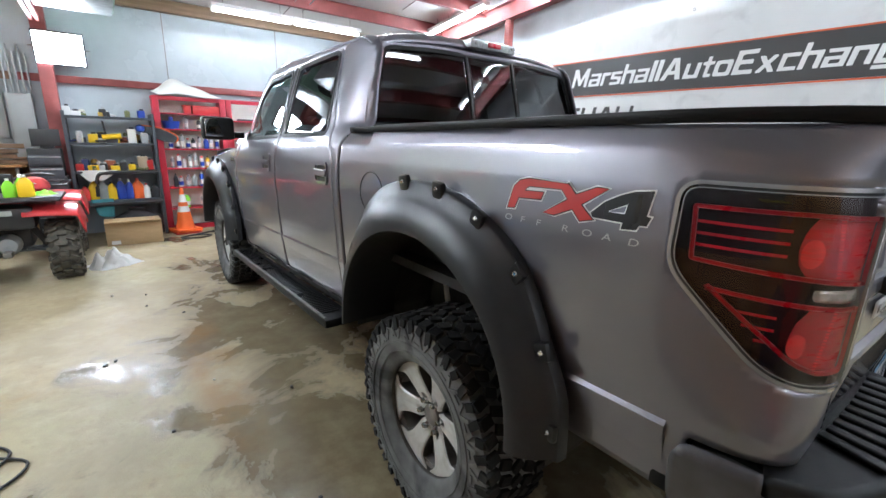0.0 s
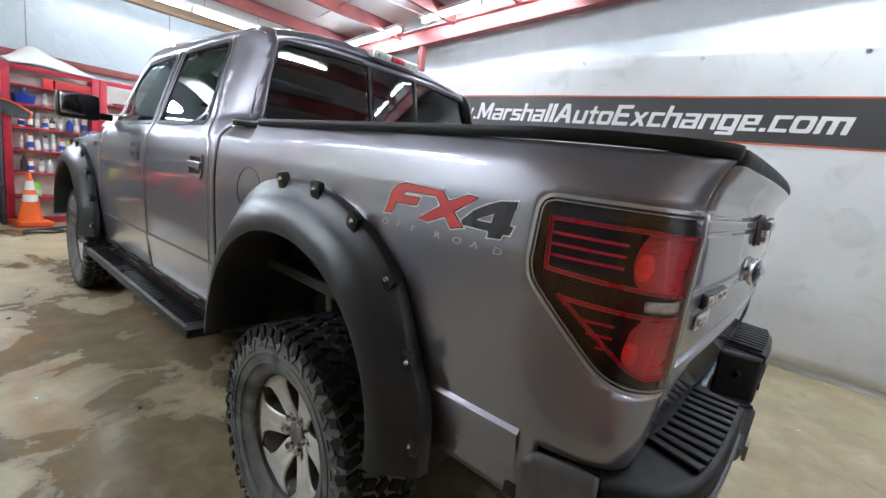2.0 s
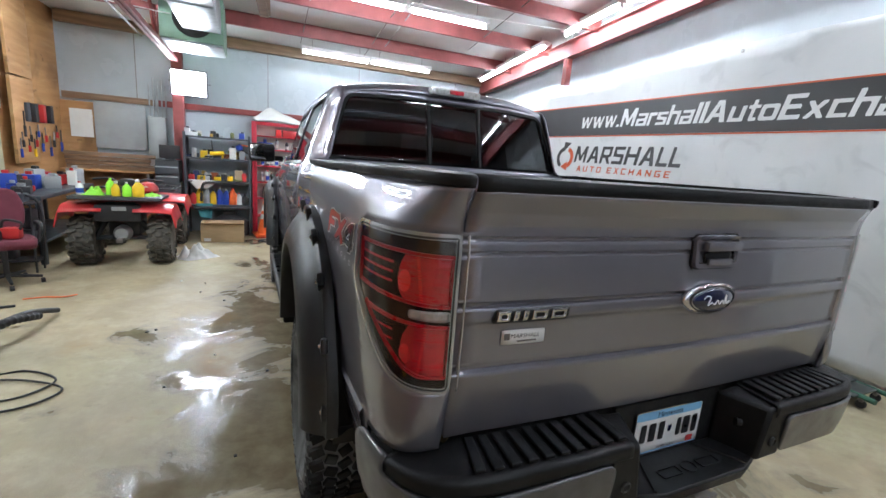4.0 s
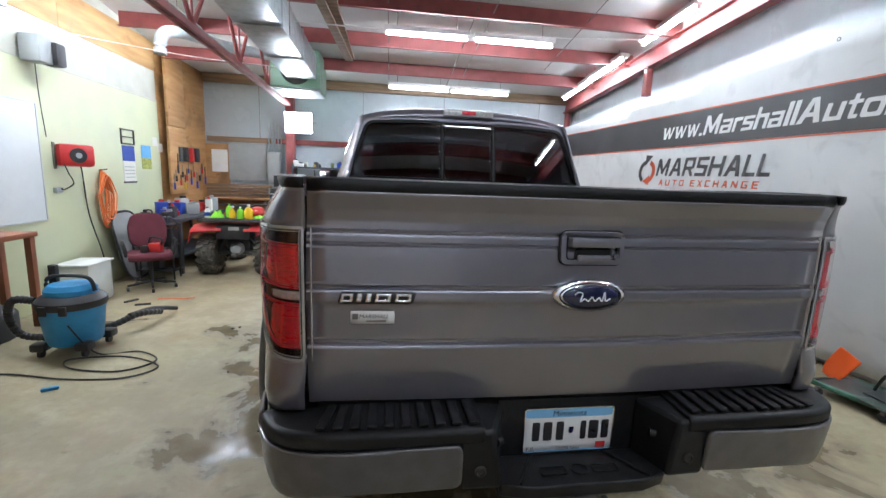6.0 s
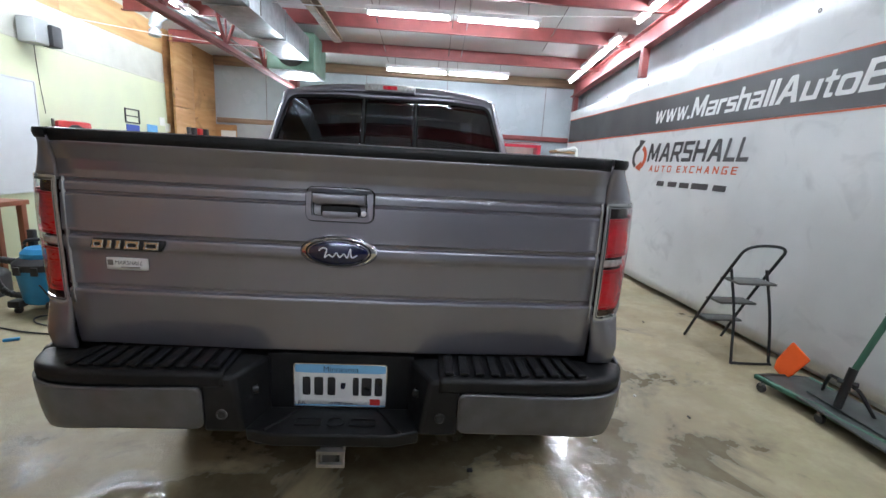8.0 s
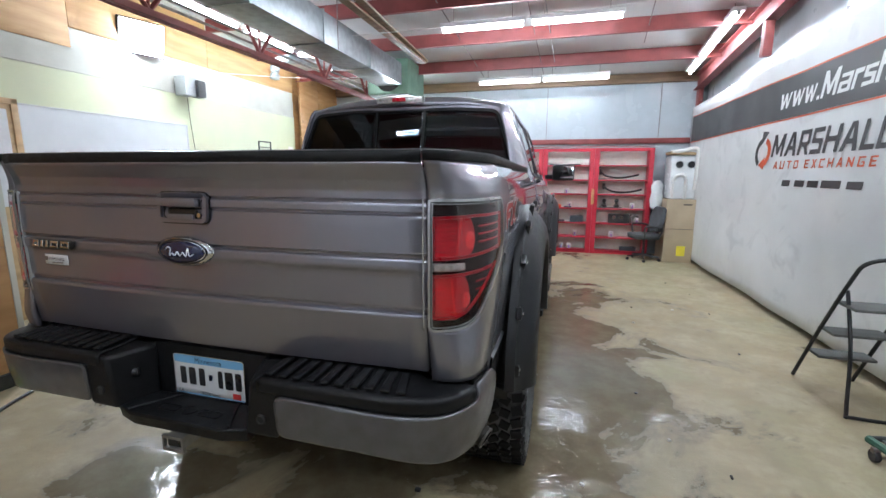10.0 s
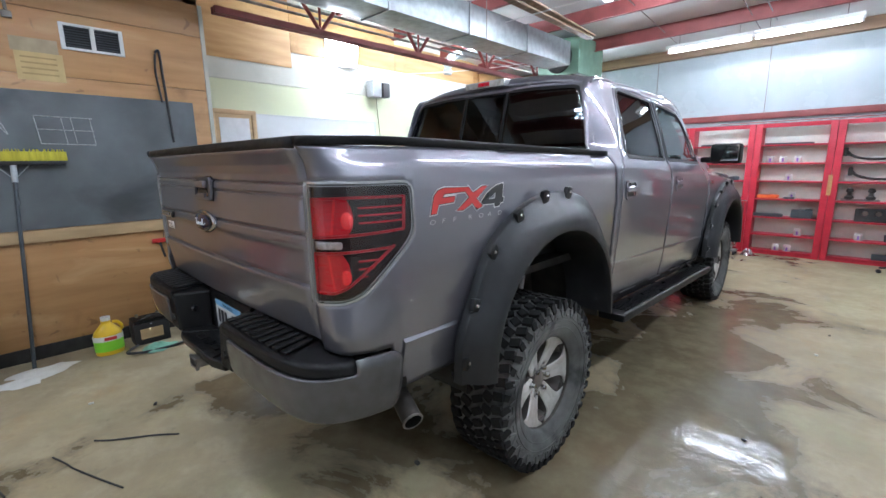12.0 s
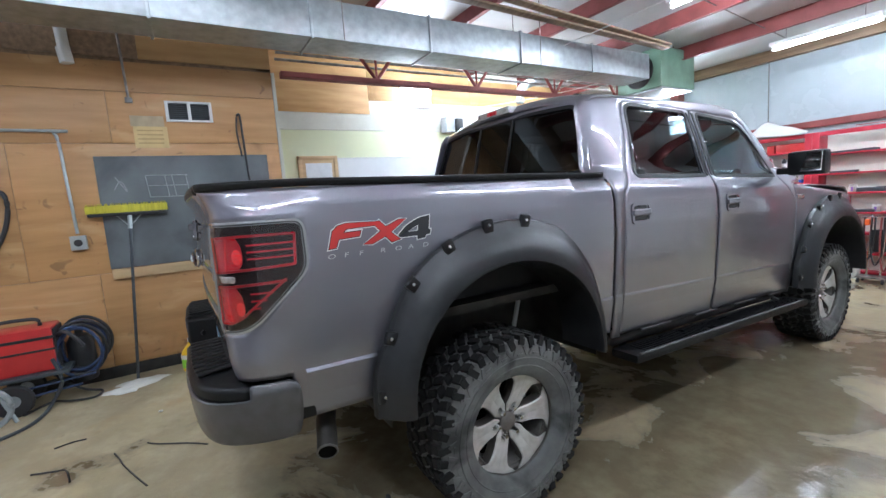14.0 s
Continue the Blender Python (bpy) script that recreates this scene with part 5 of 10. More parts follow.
# fender flares with bolt pockets
FO = [(-0.665, 0.69), (-0.652, 0.86), (-0.592, 0.99), (-0.478, 1.195), (-0.30, 1.32), (-0.09, 1.383), (0.153, 1.383), (0.366, 1.306), (0.545, 1.10), (0.625, 0.85), (0.615, 0.67)]
FOC = [(p.x, p.y) for p in curve_pts([(a, b, 0) for a, b in FO], 6)]
FI = [(-0.525 * math.cos(a) - 0.005 if a < 1.57 else -0.530 * math.cos(a) - 0.005, 0.68 + 0.532 * math.sin(a) ** 0.9) for a in np.linspace(0.0, math.pi, len(FOC))]
FT = ((0.0, 0.000), (0.0, 0.030), (0.03, 0.038), (0.18, 0.046), (0.34, 0.075), (0.60, 0.105), (0.85, 0.118), (0.97, 0.116), (1.0, 0.106), (1.01, 0.08), (1.02, -0.04), (1.04, -0.16))


def flare_point(s, i, t, h, dy, dz):
    (ay, az), (by, bz) = FOC[i], FI[i]
    y, z = ay + (by - ay) * t, az + (bz - az) * t
    base = 0.995
    return (s * (base + h), y + dy, z + dz)


def flare(s, dy, dz):
    n, k = len(FOC), len(FT)
    verts = [flare_point(s, i, t, h, dy, dz) for i in range(n) for t, h in FT]
    faces = []
    for i in range(n - 1):
        for j in range(k - 1):
            q = (i * k + j, i * k + j + 1, (i + 1) * k + j + 1, (i + 1) * k + j)
            faces.append(q if s < 0 else q[::-1])
    faces += [tuple(range(k))[::s], tuple(range((n - 1) * k, n * k))[::-s]]
    fl = part("fender_flare", (verts, faces), FLAREM, truck, "matt black fender flare with bolt pockets", 40)
    for fy, fz, oy, oz in ((-0.631, 0.774, 0.06, 0.0), (-0.587, 0.993, 0.06, -0.02), (-0.476, 1.186, 0.045, -0.045), (-0.302, 1.313, 0.03, -0.06), (-0.099, 1.380, 0.01, -0.07), (0.11, 1.385, -0.01, -0.07)):
        m = Matrix.Translation((s * 1.033, fy + dy, fz + dz)) @ Matrix.Rotation(math.atan2(oz, oy), 4, "X")
        p = part("bolt_pocket", as_data(box((0, 0, 0), (0.026, 0.076, 0.054), 0.012)), TRIM, fl, "glossy black bolt pocket")
        p.matrix_basis = m @ Matrix.Translation((0, 0.012, 0)) @ Matrix.Rotation(s * radians(10), 4, "Z")
        b = part("bolt", lathe([(0.0095, 0), (0.0095, 0.005), (0.0065, 0.010), (0.0055, 0.008), (0.0, 0.008)], 12, "x"), CHROME, fl, "shiny hex bolt")
        b.matrix_basis = Matrix.Translation((s * 1.0435, fy + dy, fz + dz)) @ Matrix.Diagonal((s, 1, 1, 1))
    return fl


for s in (1, -1):
    flare(s, 0.0, 0.0)
    flare(s, 3.60, -0.10)
    # wheel wells
    for dy, dz in ((0, 0), (3.60, -0.10)):
        pts = [(-0.60 * math.cos(a), 0.62 + 0.66 * math.sin(a)) for a in np.linspace(0.0, math.pi, 24)]
        v = [(s * x, y + dy, z + dz) for x in (1.0, 0.55) for y, z in pts]
        f = [(i, i + 1, 24 + i + 1, 24 + i) for i in range(23)] + [tuple(range(24, 48))]
        part("wheel_well", (v, f), UNDER, truck, "dirty black wheel well", thick=0.004)


# wheels: all-terrain tyre, six-spoke alloy rim
def tyre_data():
    prof = [(0.235, -0.115), (0.245, -0.128), (0.262, -0.134), (0.30, -0.150), (0.345, -0.156), (0.385, -0.152), (0.412, -0.142), (0.420, -0.115), (0.422, 0.0),
            (0.420, 0.115), (0.412, 0.142), (0.385, 0.152), (0.345, 0.156), (0.30, 0.150), (0.262, 0.134), (0.245, 0.128), (0.235, 0.115)]
    return lathe(prof, 72, "x", caps=False)


def tread_data():
    """Staggered lugs over the tread, shoulder and upper sidewall."""
    bm = bmesh.new()
    n = 44
    rnd = random.Random(5)
    for i in range(n):
        a = 2 * math.pi * i / n
        for x, w, dl, sk, off in ((-0.118, 0.052, 0.038, 0.25, 0.0), (-0.052, 0.052, 0.036, -0.5, 0.5), (0.010, 0.05, 0.034, 0.5, 0.0), (0.066, 0.046, 0.036, -0.4, 0.5), (0.122, 0.050, 0.038, 0.25, 0.2)):
            aa = a + off * 2 * math.pi / n
            m = Matrix.Rotation(aa, 4, "X") @ Matrix.Translation((x, 0, 0.424)) @ Matrix.Rotation(sk + rnd.uniform(-0.1, 0.1), 4, "Z") @ Matrix.Diagonal((w, dl, 0.022, 1))
            bmesh.ops.create_cube(bm, size=1, matrix=m)
        for sx in (-1, 1):
            long = i % 2 == 0
            m = Matrix.Rotation(a + 0.03 * sx, 4, "X") @ Matrix.Translation((sx * 0.150, 0, 0.402 if long else 0.408)) @ Matrix.Rotation(sx * -0.16, 4, "Y") @ Matrix.Rotation(0.25 if long else -0.25, 4, "X") @ Matrix.Diagonal((0.012, 0.030, 0.052 if long else 0.034, 1))
            bmesh.ops.create_cube(bm, size=1, matrix=m)
    return bm


def sidewall_data():
    """Raised chevrons and bars on the upper sidewall, and two thin rings."""
    bm = bmesh.new()
    rnd = random.Random(9)
    for sx in (-1, 1):
        for i in range(24):
            a = 2 * math.pi * i / 24
            for k in (-1, 1):
                m = Matrix.Rotation(a + k * 0.05, 4, "X") @ Matrix.Translation((sx * 0.1545, 0, 0.366)) @ Matrix.Rotation(k * 0.5, 4, "X") @ Matrix.Diagonal((0.011, 0.012, 0.046, 1))
                bmesh.ops.create_cube(bm, size=1, matrix=m)
            m = Matrix.Rotation(a + 0.13, 4, "X") @ Matrix.Translation((sx * 0.1555, 0, 0.352 + rnd.uniform(-0.006, 0.006))) @ Matrix.Diagonal((0.008, 0.034, 0.010, 1))
            bmesh.ops.create_cube(bm, size=1, matrix=m)
    rings = [lathe([(r - 0.003, sx * 0.150), (r - 0.002, sx * w), (r + 0.002, sx * w), (r + 0.003, sx * 0.150)], 72, "x", caps=False) for sx in (-1, 1) for r, w in ((0.330, 0.1585), (0.292, 0.1515))]
    return join(as_data(bm), *rings)


def spoke_data():
    """One broad spoke, pointing up along z, outer face towards +x, with a shallow groove and flared foot."""
    rows = [(0.040, 0.018, 0.062), (0.060, 0.030, 0.066), (0.078, 0.0395, 0.070), (0.098, 0.0400, 0.0755), (0.125, 0.0420, 0.081), (0.150, 0.0455, 0.086), (0.170, 0.0500, 0.090), (0.186, 0.0560, 0.093), (0.198, 0.0650, 0.095), (0.206, 0.0840, 0.0965), (0.213, 0.1130, 0.0975), (0.2325, 0.1300, 0.0985)]
    verts, faces = [], []
    for i, (z, hw, x) in enumerate(rows):
        g, gw = (0.024, 0.013) if z < 0.095 else (0.0004, 0.010 * max(0.2, 1 - (z - 0.095) / 0.06))
        for y, dx in ((-hw - 0.004, -0.055), (-hw, -0.006), (-hw + 0.005, 0.0), (-gw, 0.0), (-gw * 0.75, -g), (gw * 0.75, -g), (gw, 0.0), (hw - 0.005, 0.0), (hw, -0.006), (hw + 0.004, -0.055)):
            verts.append((x + dx, y, z))
    for i in range(len(rows) - 1):
        for j in range(9):
            faces.append((i * 10 + j, i * 10 + j + 1, (i + 1) * 10 + j + 1, (i + 1) * 10 + j))
    return verts, faces


TYRE, TREAD, SIDEW = mesh_of(tyre_data(), "tyre"), mesh_of(tread_data(), "tread"), mesh_of(sidewall_data(), "sidewall_relief")
smooth(TYRE)
SPOKE = mesh_of(spoke_data(), "spoke")
smooth(SPOKE, 28)
SPOKE.materials.append(ALLOY)
SPOKE.materials.append(SOOTY)
for i, face in enumerate(SPOKE.polygons):
    face.material_index = 1 if i % 9 in (0, 8) else 0
RIM = mesh_of(lathe([(0.212, 0.07), (0.228, 0.090), (0.243, 0.094), (0.246, 0.108), (0.240, 0.114), (0.236, 0.10)], 56, "x", caps=False), "rim")
smooth(RIM)
BARREL = mesh_of(lathe([(0.03, -0.02), (0.19, -0.02), (0.200, -0.03)], 40, "x", caps=False), "brake_disc")
RIMIN = mesh_of(lathe([(0.200, -0.03), (0.206, 0.03), (0.214, 0.082)], 40, "x", caps=False), "rim_barrel")
smooth(RIMIN)
HUBM = mesh_of(join(lathe([(0.084, 0.0), (0.084, 0.046), (0.078, 0.054), (0.070, 0.050), (0.05, 0.050), (0.046, 0.070), (0.036, 0.077), (0.0, 0.078)], 32, "x")), "hub")
smooth(HUBM)
NUT = mesh_of(lathe([(0.0145, 0.0), (0.0145, 0.034), (0.010, 0.043), (0.0, 0.044)], 6, "x"), "lug_nut")
for k, (x, y) in enumerate(((0.905, 0.0), (0.885, 3.62), (-0.905, 0.0), (-0.885, 3.62))):
    s = 1 if x > 0 else -1
    wheel = part("tyre", TYRE, SIDEWALL, truck, "muddy black all-terrain tyre")
    wheel.name = "wheel"
    spin = (0.59, 0.9, 0.62, 0.2)[k]
    wheel.matrix_basis = pose(x, y, 0.434) @ Matrix.Rotation(math.pi if s < 0 else 0, 4, "Z") @ Matrix.Rotation(spin, 4, "X")
    # The brake disc is coloured black for the shade behind the spokes.
    subs = [("tread", TREAD, RUBBER, Matrix(), "chunky tread lugs"), ("sidewall_relief", SIDEW, SIDEWALL, Matrix(), ""), ("rim", RIM, SOOTY, Matrix(), "dark rim lip"), ("hub", HUBM, STEEL, Matrix(), "dull grey hub and centre cap"), ("brake_disc", BARREL, BORE, Matrix(), "brake disc coloured black for the shade behind the spokes"), ("rim_barrel", RIMIN, STEEL, Matrix(), "")]
    subs += [("spoke", SPOKE, ALLOY, Matrix.Rotation(2 * math.pi * i / 6, 4, "X"), "") for i in range(6)]
    subs += [("lug_nut", NUT, CHROME, Matrix.Rotation(2 * math.pi * i / 6, 4, "X") @ Matrix.Translation((0.048, 0, 0.066)), "") for i in range(6)]
    for nm, me, m, mm, lab in subs:
        ob = part(nm, me, m, None, lab)
        if nm in ("tread", "sidewall_relief"):
            ob["kind"] = "stuff"
        ob.parent = wheel
        ob.matrix_basis = mm


# cab: back wall and window, roof, windscreen, bonnet, front
def back(x, z):
    return (x, 0.685 + 0.26 * (z - 1.58) + 0.055 * (x / 0.85) ** 2 + 0.03 * max(0.0, (z - 1.99) / 0.09) ** 2, z)


GL = rounded([(-0.838, 1.596, 0.03), (0.838, 1.596, 0.03), (0.712, 1.992, 0.06), (0.40, 2.010, 0.1), (-0.40, 2.010, 0.1), (-0.712, 1.992, 0.06)], 0.03)
cab_back = part("cab_back", patch(back, rounded([(-0.875, 1.2), (0.875, 1.2), (0.880, 1.56), (0.752, 2.025, 0.06), (0.4, 2.092, 0.1), (-0.4, 2.092, 0.1), (-0.752, 2.025, 0.06), (-0.880, 1.56)], 0.03), [GL], 0.02), PAINT, truck, "painted cab back wall", 40, 0.012)
rg = part("rear_window", ring(back, GL, 0.014, 0.002, False, 0.001, 0.006), GLASSTRIM, cab_back, "black rear window frame")
slide = lambda x, z: (1 if x > 0 else -1) * (0.832 - 0.318 * (z - 1.60))
for x0, x1 in ((None, -0.192), (-0.178, 0.178), (0.192, None)):
    lo, hi = ((slide(-1, 1.60), slide(-1, 1.985)) if x0 is None else (x0, x0)), ((slide(1, 1.60), slide(1, 1.985)) if x1 is None else (x1, x1))
    part("pane", patch(back, [(lo[0], 1.60), (hi[0], 1.60), (hi[1], 1.985 if x1 is None else 2.006), (lo[1], 1.985 if x0 is None else 2.006)], (), 0.02, -0.003), DARKGLASS, rg, "dark privacy glass", thick=0.004)
for x in (-0.185, 0.185):
    part("divider", patch(back, [(x - 0.009, 1.60), (x + 0.009, 1.60), (x + 0.009, 2.008), (x - 0.009, 2.008)], (), 0.009, 0.001), GLASSTRIM, rg, "black window divider", thick=0.006)


def roof(x, y):
    k = max(0.0, 1 - abs(x / 0.80) ** 3.2)
    e = max(0.0, (1.05 - y) / 0.25)
    fr = max(0.0, (y - 2.0) / 0.6)
    lip = max(0.0, (0.875 - y) / 0.075)
    return (x, y + 0.045 * (x / 0.8) ** 2 * min(1.0, max(0.0, (1.1 - y) / 0.3)), 2.035 + 0.085 * k - 0.028 * e * e - (0.018 + 0.025 * k) * lip * lip - 0.055 * fr * fr)


part("roof", patch(roof, rounded([(-0.77, 0.80), (0.77, 0.80), (0.75, 2.42), (0.55, 2.54), (-0.55, 2.54), (-0.75, 2.42)], 0.03), (), 0.02), PAINT, truck, "dark grey cab roof", 50, 0.012)
for x in (-0.58, 0.58):
    part("roof_channel", tube([roof(x, y) for y in np.linspace(0.95, 2.4, 8)], 0.008, 6, 2), TRIM, truck)
brake = part("high_brake_lamp", box((0, 0.815, 2.074), (0.36, 0.10, 0.050), 0.014), LENSCLR, truck, "clear and red high brake lamp")
part("red_centre", box((0, 0.763, 2.075), (0.10, 0.012, 0.026), 0.004), LENSFRAME, brake, "red centre lens")
for x in (-0.145, 0.145):
    part("screw", rod((x, 0.767, 2.076), (x, 0.758, 2.076), 0.008, 10), STEEL, brake)
screen = lambda u, v: (u * (0.78 - 0.10 * v), 3.20 - 0.70 * v + 0.10 * (1 - u * u) * (1 - v) * 1.0, 1.46 + 0.585 * v)
part("windscreen", patch(screen, [(-0.97, 0.03), (0.97, 0.03), (0.97, 0.97), (-0.97, 0.97)], (), 0.15), LITEGLASS, truck, "tinted windscreen", 40, 0.005)
bonnet = lambda x, y: (x, y, 1.405 - 0.08 * max(0, (y - 3.3) / 1.2) ** 1.5 + 0.05 * (1 - (x / 0.9) ** 2) + (0.02 if 0.35 < abs(x) < 0.6 else 0) - 0.25 * max(0, (y - 4.35) / 0.25) ** 2)
part("bonnet", patch(bonnet, rounded([(-0.93, 3.1), (0.93, 3.1), (0.86, 4.55), (-0.86, 4.55)], 0.05), (), 0.05), PAINT, truck, "dark grey bonnet", 40, 0.012)
part("cowl", span_box((-0.9, 2.95, 1.30), (0.9, 3.25, 1.42), 0.02), TRIM, truck)
grille = part("grille", box((0, 4.62, 1.06), (1.15, 0.06, 0.34), 0.03), CHROME, truck, "chrome front grille")
for i in range(3):
    part("grille_bar", box((0, 4.655, 0.96 + 0.1 * i), (1.05, 0.02, 0.05), 0.008), TRIM, grille)
for s in (1, -1):
    part("headlight", box((s * 0.72, 4.56, 1.08), (0.26, 0.12, 0.32), 0.04), LENSCLR, truck, "clear headlight")
part("front_bumper", box((0, 4.66, 0.72), (1.86, 0.20, 0.26), 0.06), PAINT, truck, "front bumper")

# interior
for x in (-0.38, 0.38):
    seat = part("front_seat", as_data(box((x, 2.2, 1.02), (0.52, 0.55, 0.16), 0.05)), SEAT, truck, "dark cloth seat")
    part("backrest", box((x, 1.93, 1.38), (0.52, 0.15, 0.66), 0.06, Matrix.Rotation(radians(10), 3, "X")), SEAT, seat)
    part("headrest", box((x, 1.86, 1.80), (0.27, 0.10, 0.19), 0.045), SEAT, seat)
bench = part("rear_seat", as_data(box((0, 1.25, 1.02), (1.45, 0.5, 0.16), 0.05)), SEAT, truck, "dark cloth rear bench")
part("backrest", box((0, 0.98, 1.36), (1.45, 0.14, 0.62), 0.05, Matrix.Rotation(radians(10), 3, "X")), SEAT, bench)
for x in (-0.45, 0.45):
    part("headrest", box((x, 0.92, 1.72), (0.26, 0.10, 0.16), 0.04), SEAT, bench)
part("dashboard", box((0, 2.98, 1.34), (1.6, 0.4, 0.26), 0.07), SEAT, truck, "dark dashboard")
part("steering_wheel", tube([(-0.38 + 0.19 * math.cos(a), 2.70 + 0.07 * math.sin(a), 1.42 + 0.175 * math.sin(a)) for a in np.linspace(0, 6.28, 16, endpoint=False)], 0.015, 8, 2, True), TRIM, truck, "steering wheel")
part("cab_floor", span_box((-0.92, 0.80, 0.66), (0.92, 3.0, 0.70)), UNDER, truck)
part("firewall", span_box((-0.9, 3.0, 0.66), (0.9, 3.05, 1.38)), UNDER, truck)

# bed tub
part("bed_floor", span_box((-0.78, -1.08, 1.03), (0.78, 0.68, 1.06)), UNDER, truck, "dark bed floor")
for s in (1, -1):
    part("bed_inner_wall", span_box((s * 0.80, -1.08, 1.03), (s * 0.83, 0.68, 1.56)), BLACKP, truck)
part("bed_front_wall", span_box((-0.83, 0.62, 1.03), (0.83, 0.66, 1.58)), PAINT, truck)
part("cab_lower_back", span_box((-0.93, 0.70, 0.68), (0.93, 0.73, 1.30)), UNDER, truck)

# mirrors
for s in (1, -1):
    head = part("door_mirror", box((s * 1.155, 2.72, 1.575), (0.235, 0.11, 0.175), 0.03), BLACKP, truck, "black folding door mirror")
    part("mirror_glass", box((s * 1.160, 2.664, 1.580), (0.205, 0.006, 0.135), 0.002, Matrix.Rotation(-s * radians(16), 3, "Z") @ Matrix.Rotation(radians(-5), 3, "X")), MIRROR, head, "mirror glass")
    part("mirror_arm", box((s * 1.02, 2.74, 1.525), (0.13, 0.06, 0.05), 0.015), BLACKP, head)

# running boards
for s in (1, -1):
    drop = lambda d: ([Vector((p[0], p[1], p[2] - 0.035 * (p[1] - 0.82))) for p in d[0]], d[1])
    bd = part("running_board", drop(as_data(span_box((s * 0.90, 0.84, 0.520), (s * 1.075, 3.02, 0.572), 0.018))), BLACKP, truck, "black ribbed running board with worn pale edge")
    ribs = join(*(as_data(span_box((s * 0.945, y - 0.006, 0.571), (s * 1.048, y + 0.006, 0.578), 0.0)) for y in np.arange(0.96, 2.92, 0.030)))
    tp = part("tread_pad", drop(ribs), TRIM, bd, "finely ribbed tread")
    tp["kind"] = "stuff"
    part("edge_strip", drop(as_data(span_box((s * 1.052, 0.88, 0.566), (s * 1.070, 2.98, 0.575), 0.003))), SIDEWALL, bd, "worn pale edge")
    for y in (1.0, 1.9, 2.8):
        part("bracket", rod((s * 0.95, y, 0.50), (s * 0.70, y, 0.62), 0.02, 8), UNDER, bd)

# rear bumper: painted wrap-round ends, black ribbed step pads, sunken number-plate bay
BP = curve_pts([(0.385, -1.257, 0), (0.60, -1.257, 0), (0.775, -1.243, 0), (0.893, -1.193, 0), (0.958, -1.082, 0), (0.984, -0.92, 0)], 8)


def sweep(prof, path, s, closed=False):
    verts, faces, k = [], [], len(prof)
    for i, p in enumerate(path):
        d = (path[min(i + 1, len(path) - 1)] - path[max(i - 1, 0)]).normalized()
        n = Vector((d.y, -d.x, 0))
        for o, z in prof:
            q = p + n * o
            verts.append((s * q.x, q.y, z))
    for i in range(len(path) - 1):
        for j in range(k if closed else k - 1):
            a, b = i * k + j, i * k + (j + 1) % k
            q = (a, b, b + k, a + k)
            faces.append(q if s > 0 else q[::-1])
    if closed:
        faces += [tuple(range(k))[::-s], tuple(range((len(path) - 1) * k, len(path) * k))[::s]]
    return verts, faces


BL = np.r_[0, np.cumsum([(BP[i + 1] - BP[i]).length for i in range(len(BP) - 1)])]
BLEN = float(BL[-1])


def bump_surf(s, prof):
    """The face of the bumper end: u along it from the plate bay round the corner, v up."""
    def f(u, v):
        k = min(max(u, 0.0), BLEN - 1e-4)
        p = Vector(tuple(float(np.interp(k, BL, [q[i] for q in BP])) for i in range(3)))
        q = Vector(tuple(float(np.interp(k + 1e-4, BL, [r[i] for r in BP])) for i in range(3))) - p
        n = Vector((q.y, -q.x, 0)).normalized()
        p = p + n * float(np.interp(v, [r[0] for r in prof], [r[1] for r in prof])) + q.normalized() * (u - k)
        return (s * p.x, p.y, v)
    return f


PEND = ((0.68, -0.034), (0.71, -0.020), (0.74, -0.012), (0.78, -0.005), (0.84, 0.001), (0.880, 0.003), (0.895, 0.002), (0.906, -0.004), (0.918, -0.012))
PE_OUT = rounded([(-0.004, 0.752, 0.03), (0.30, 0.750, 0.1), (BLEN - 0.30, 0.716, 0.1), (BLEN - 0.02, 0.703, 0.03), (BLEN, 0.79, 0.05), (BLEN, 0.910, 0.045),
                  (BLEN - 0.165, 0.913, 0.004), (BLEN - 0.165, 0.872, 0.010), (BLEN - 0.30, 0.873, 0.05), (0.20, 0.886, 0.05), (-0.004, 0.889, 0.028)], 0.02, 6)
pad_z = lambda u: 0.930 - 0.020 * max(0.0, (u - 0.25) / (BLEN - 0.42)) ** 1.3


def pad_surf(s):
    """The step pad: v 0 to 1 up its face, 1 to 2 inwards over its tread."""
    prof = ((0.0, 0.0), (2.0, 0.0))
    B = bump_surf(s, prof)
    def f(u, v):
        p = Vector(B(u, 1.0))
        q = Vector(B(u + 1e-3, 1.0)) - p
        n = Vector((-q.y, q.x, 0)).normalized() * -s
        zt = pad_z(u)
        p.z = zt - 0.047 * (1 - min(v, 1)) + 0.006 * max(0.0, v - 1)
        wide = 0.155 * min(1.0, (BLEN - 0.10 - u) / 0.22)
        d = -0.008 * max(0.0, 1 - 4 * v) + 0.004 - (0.008 * max(0, (v - 0.8) / 0.2) ** 2 if v <= 1 else 0.008 + wide * (v - 1))
        return tuple(p + n * d)
    return f


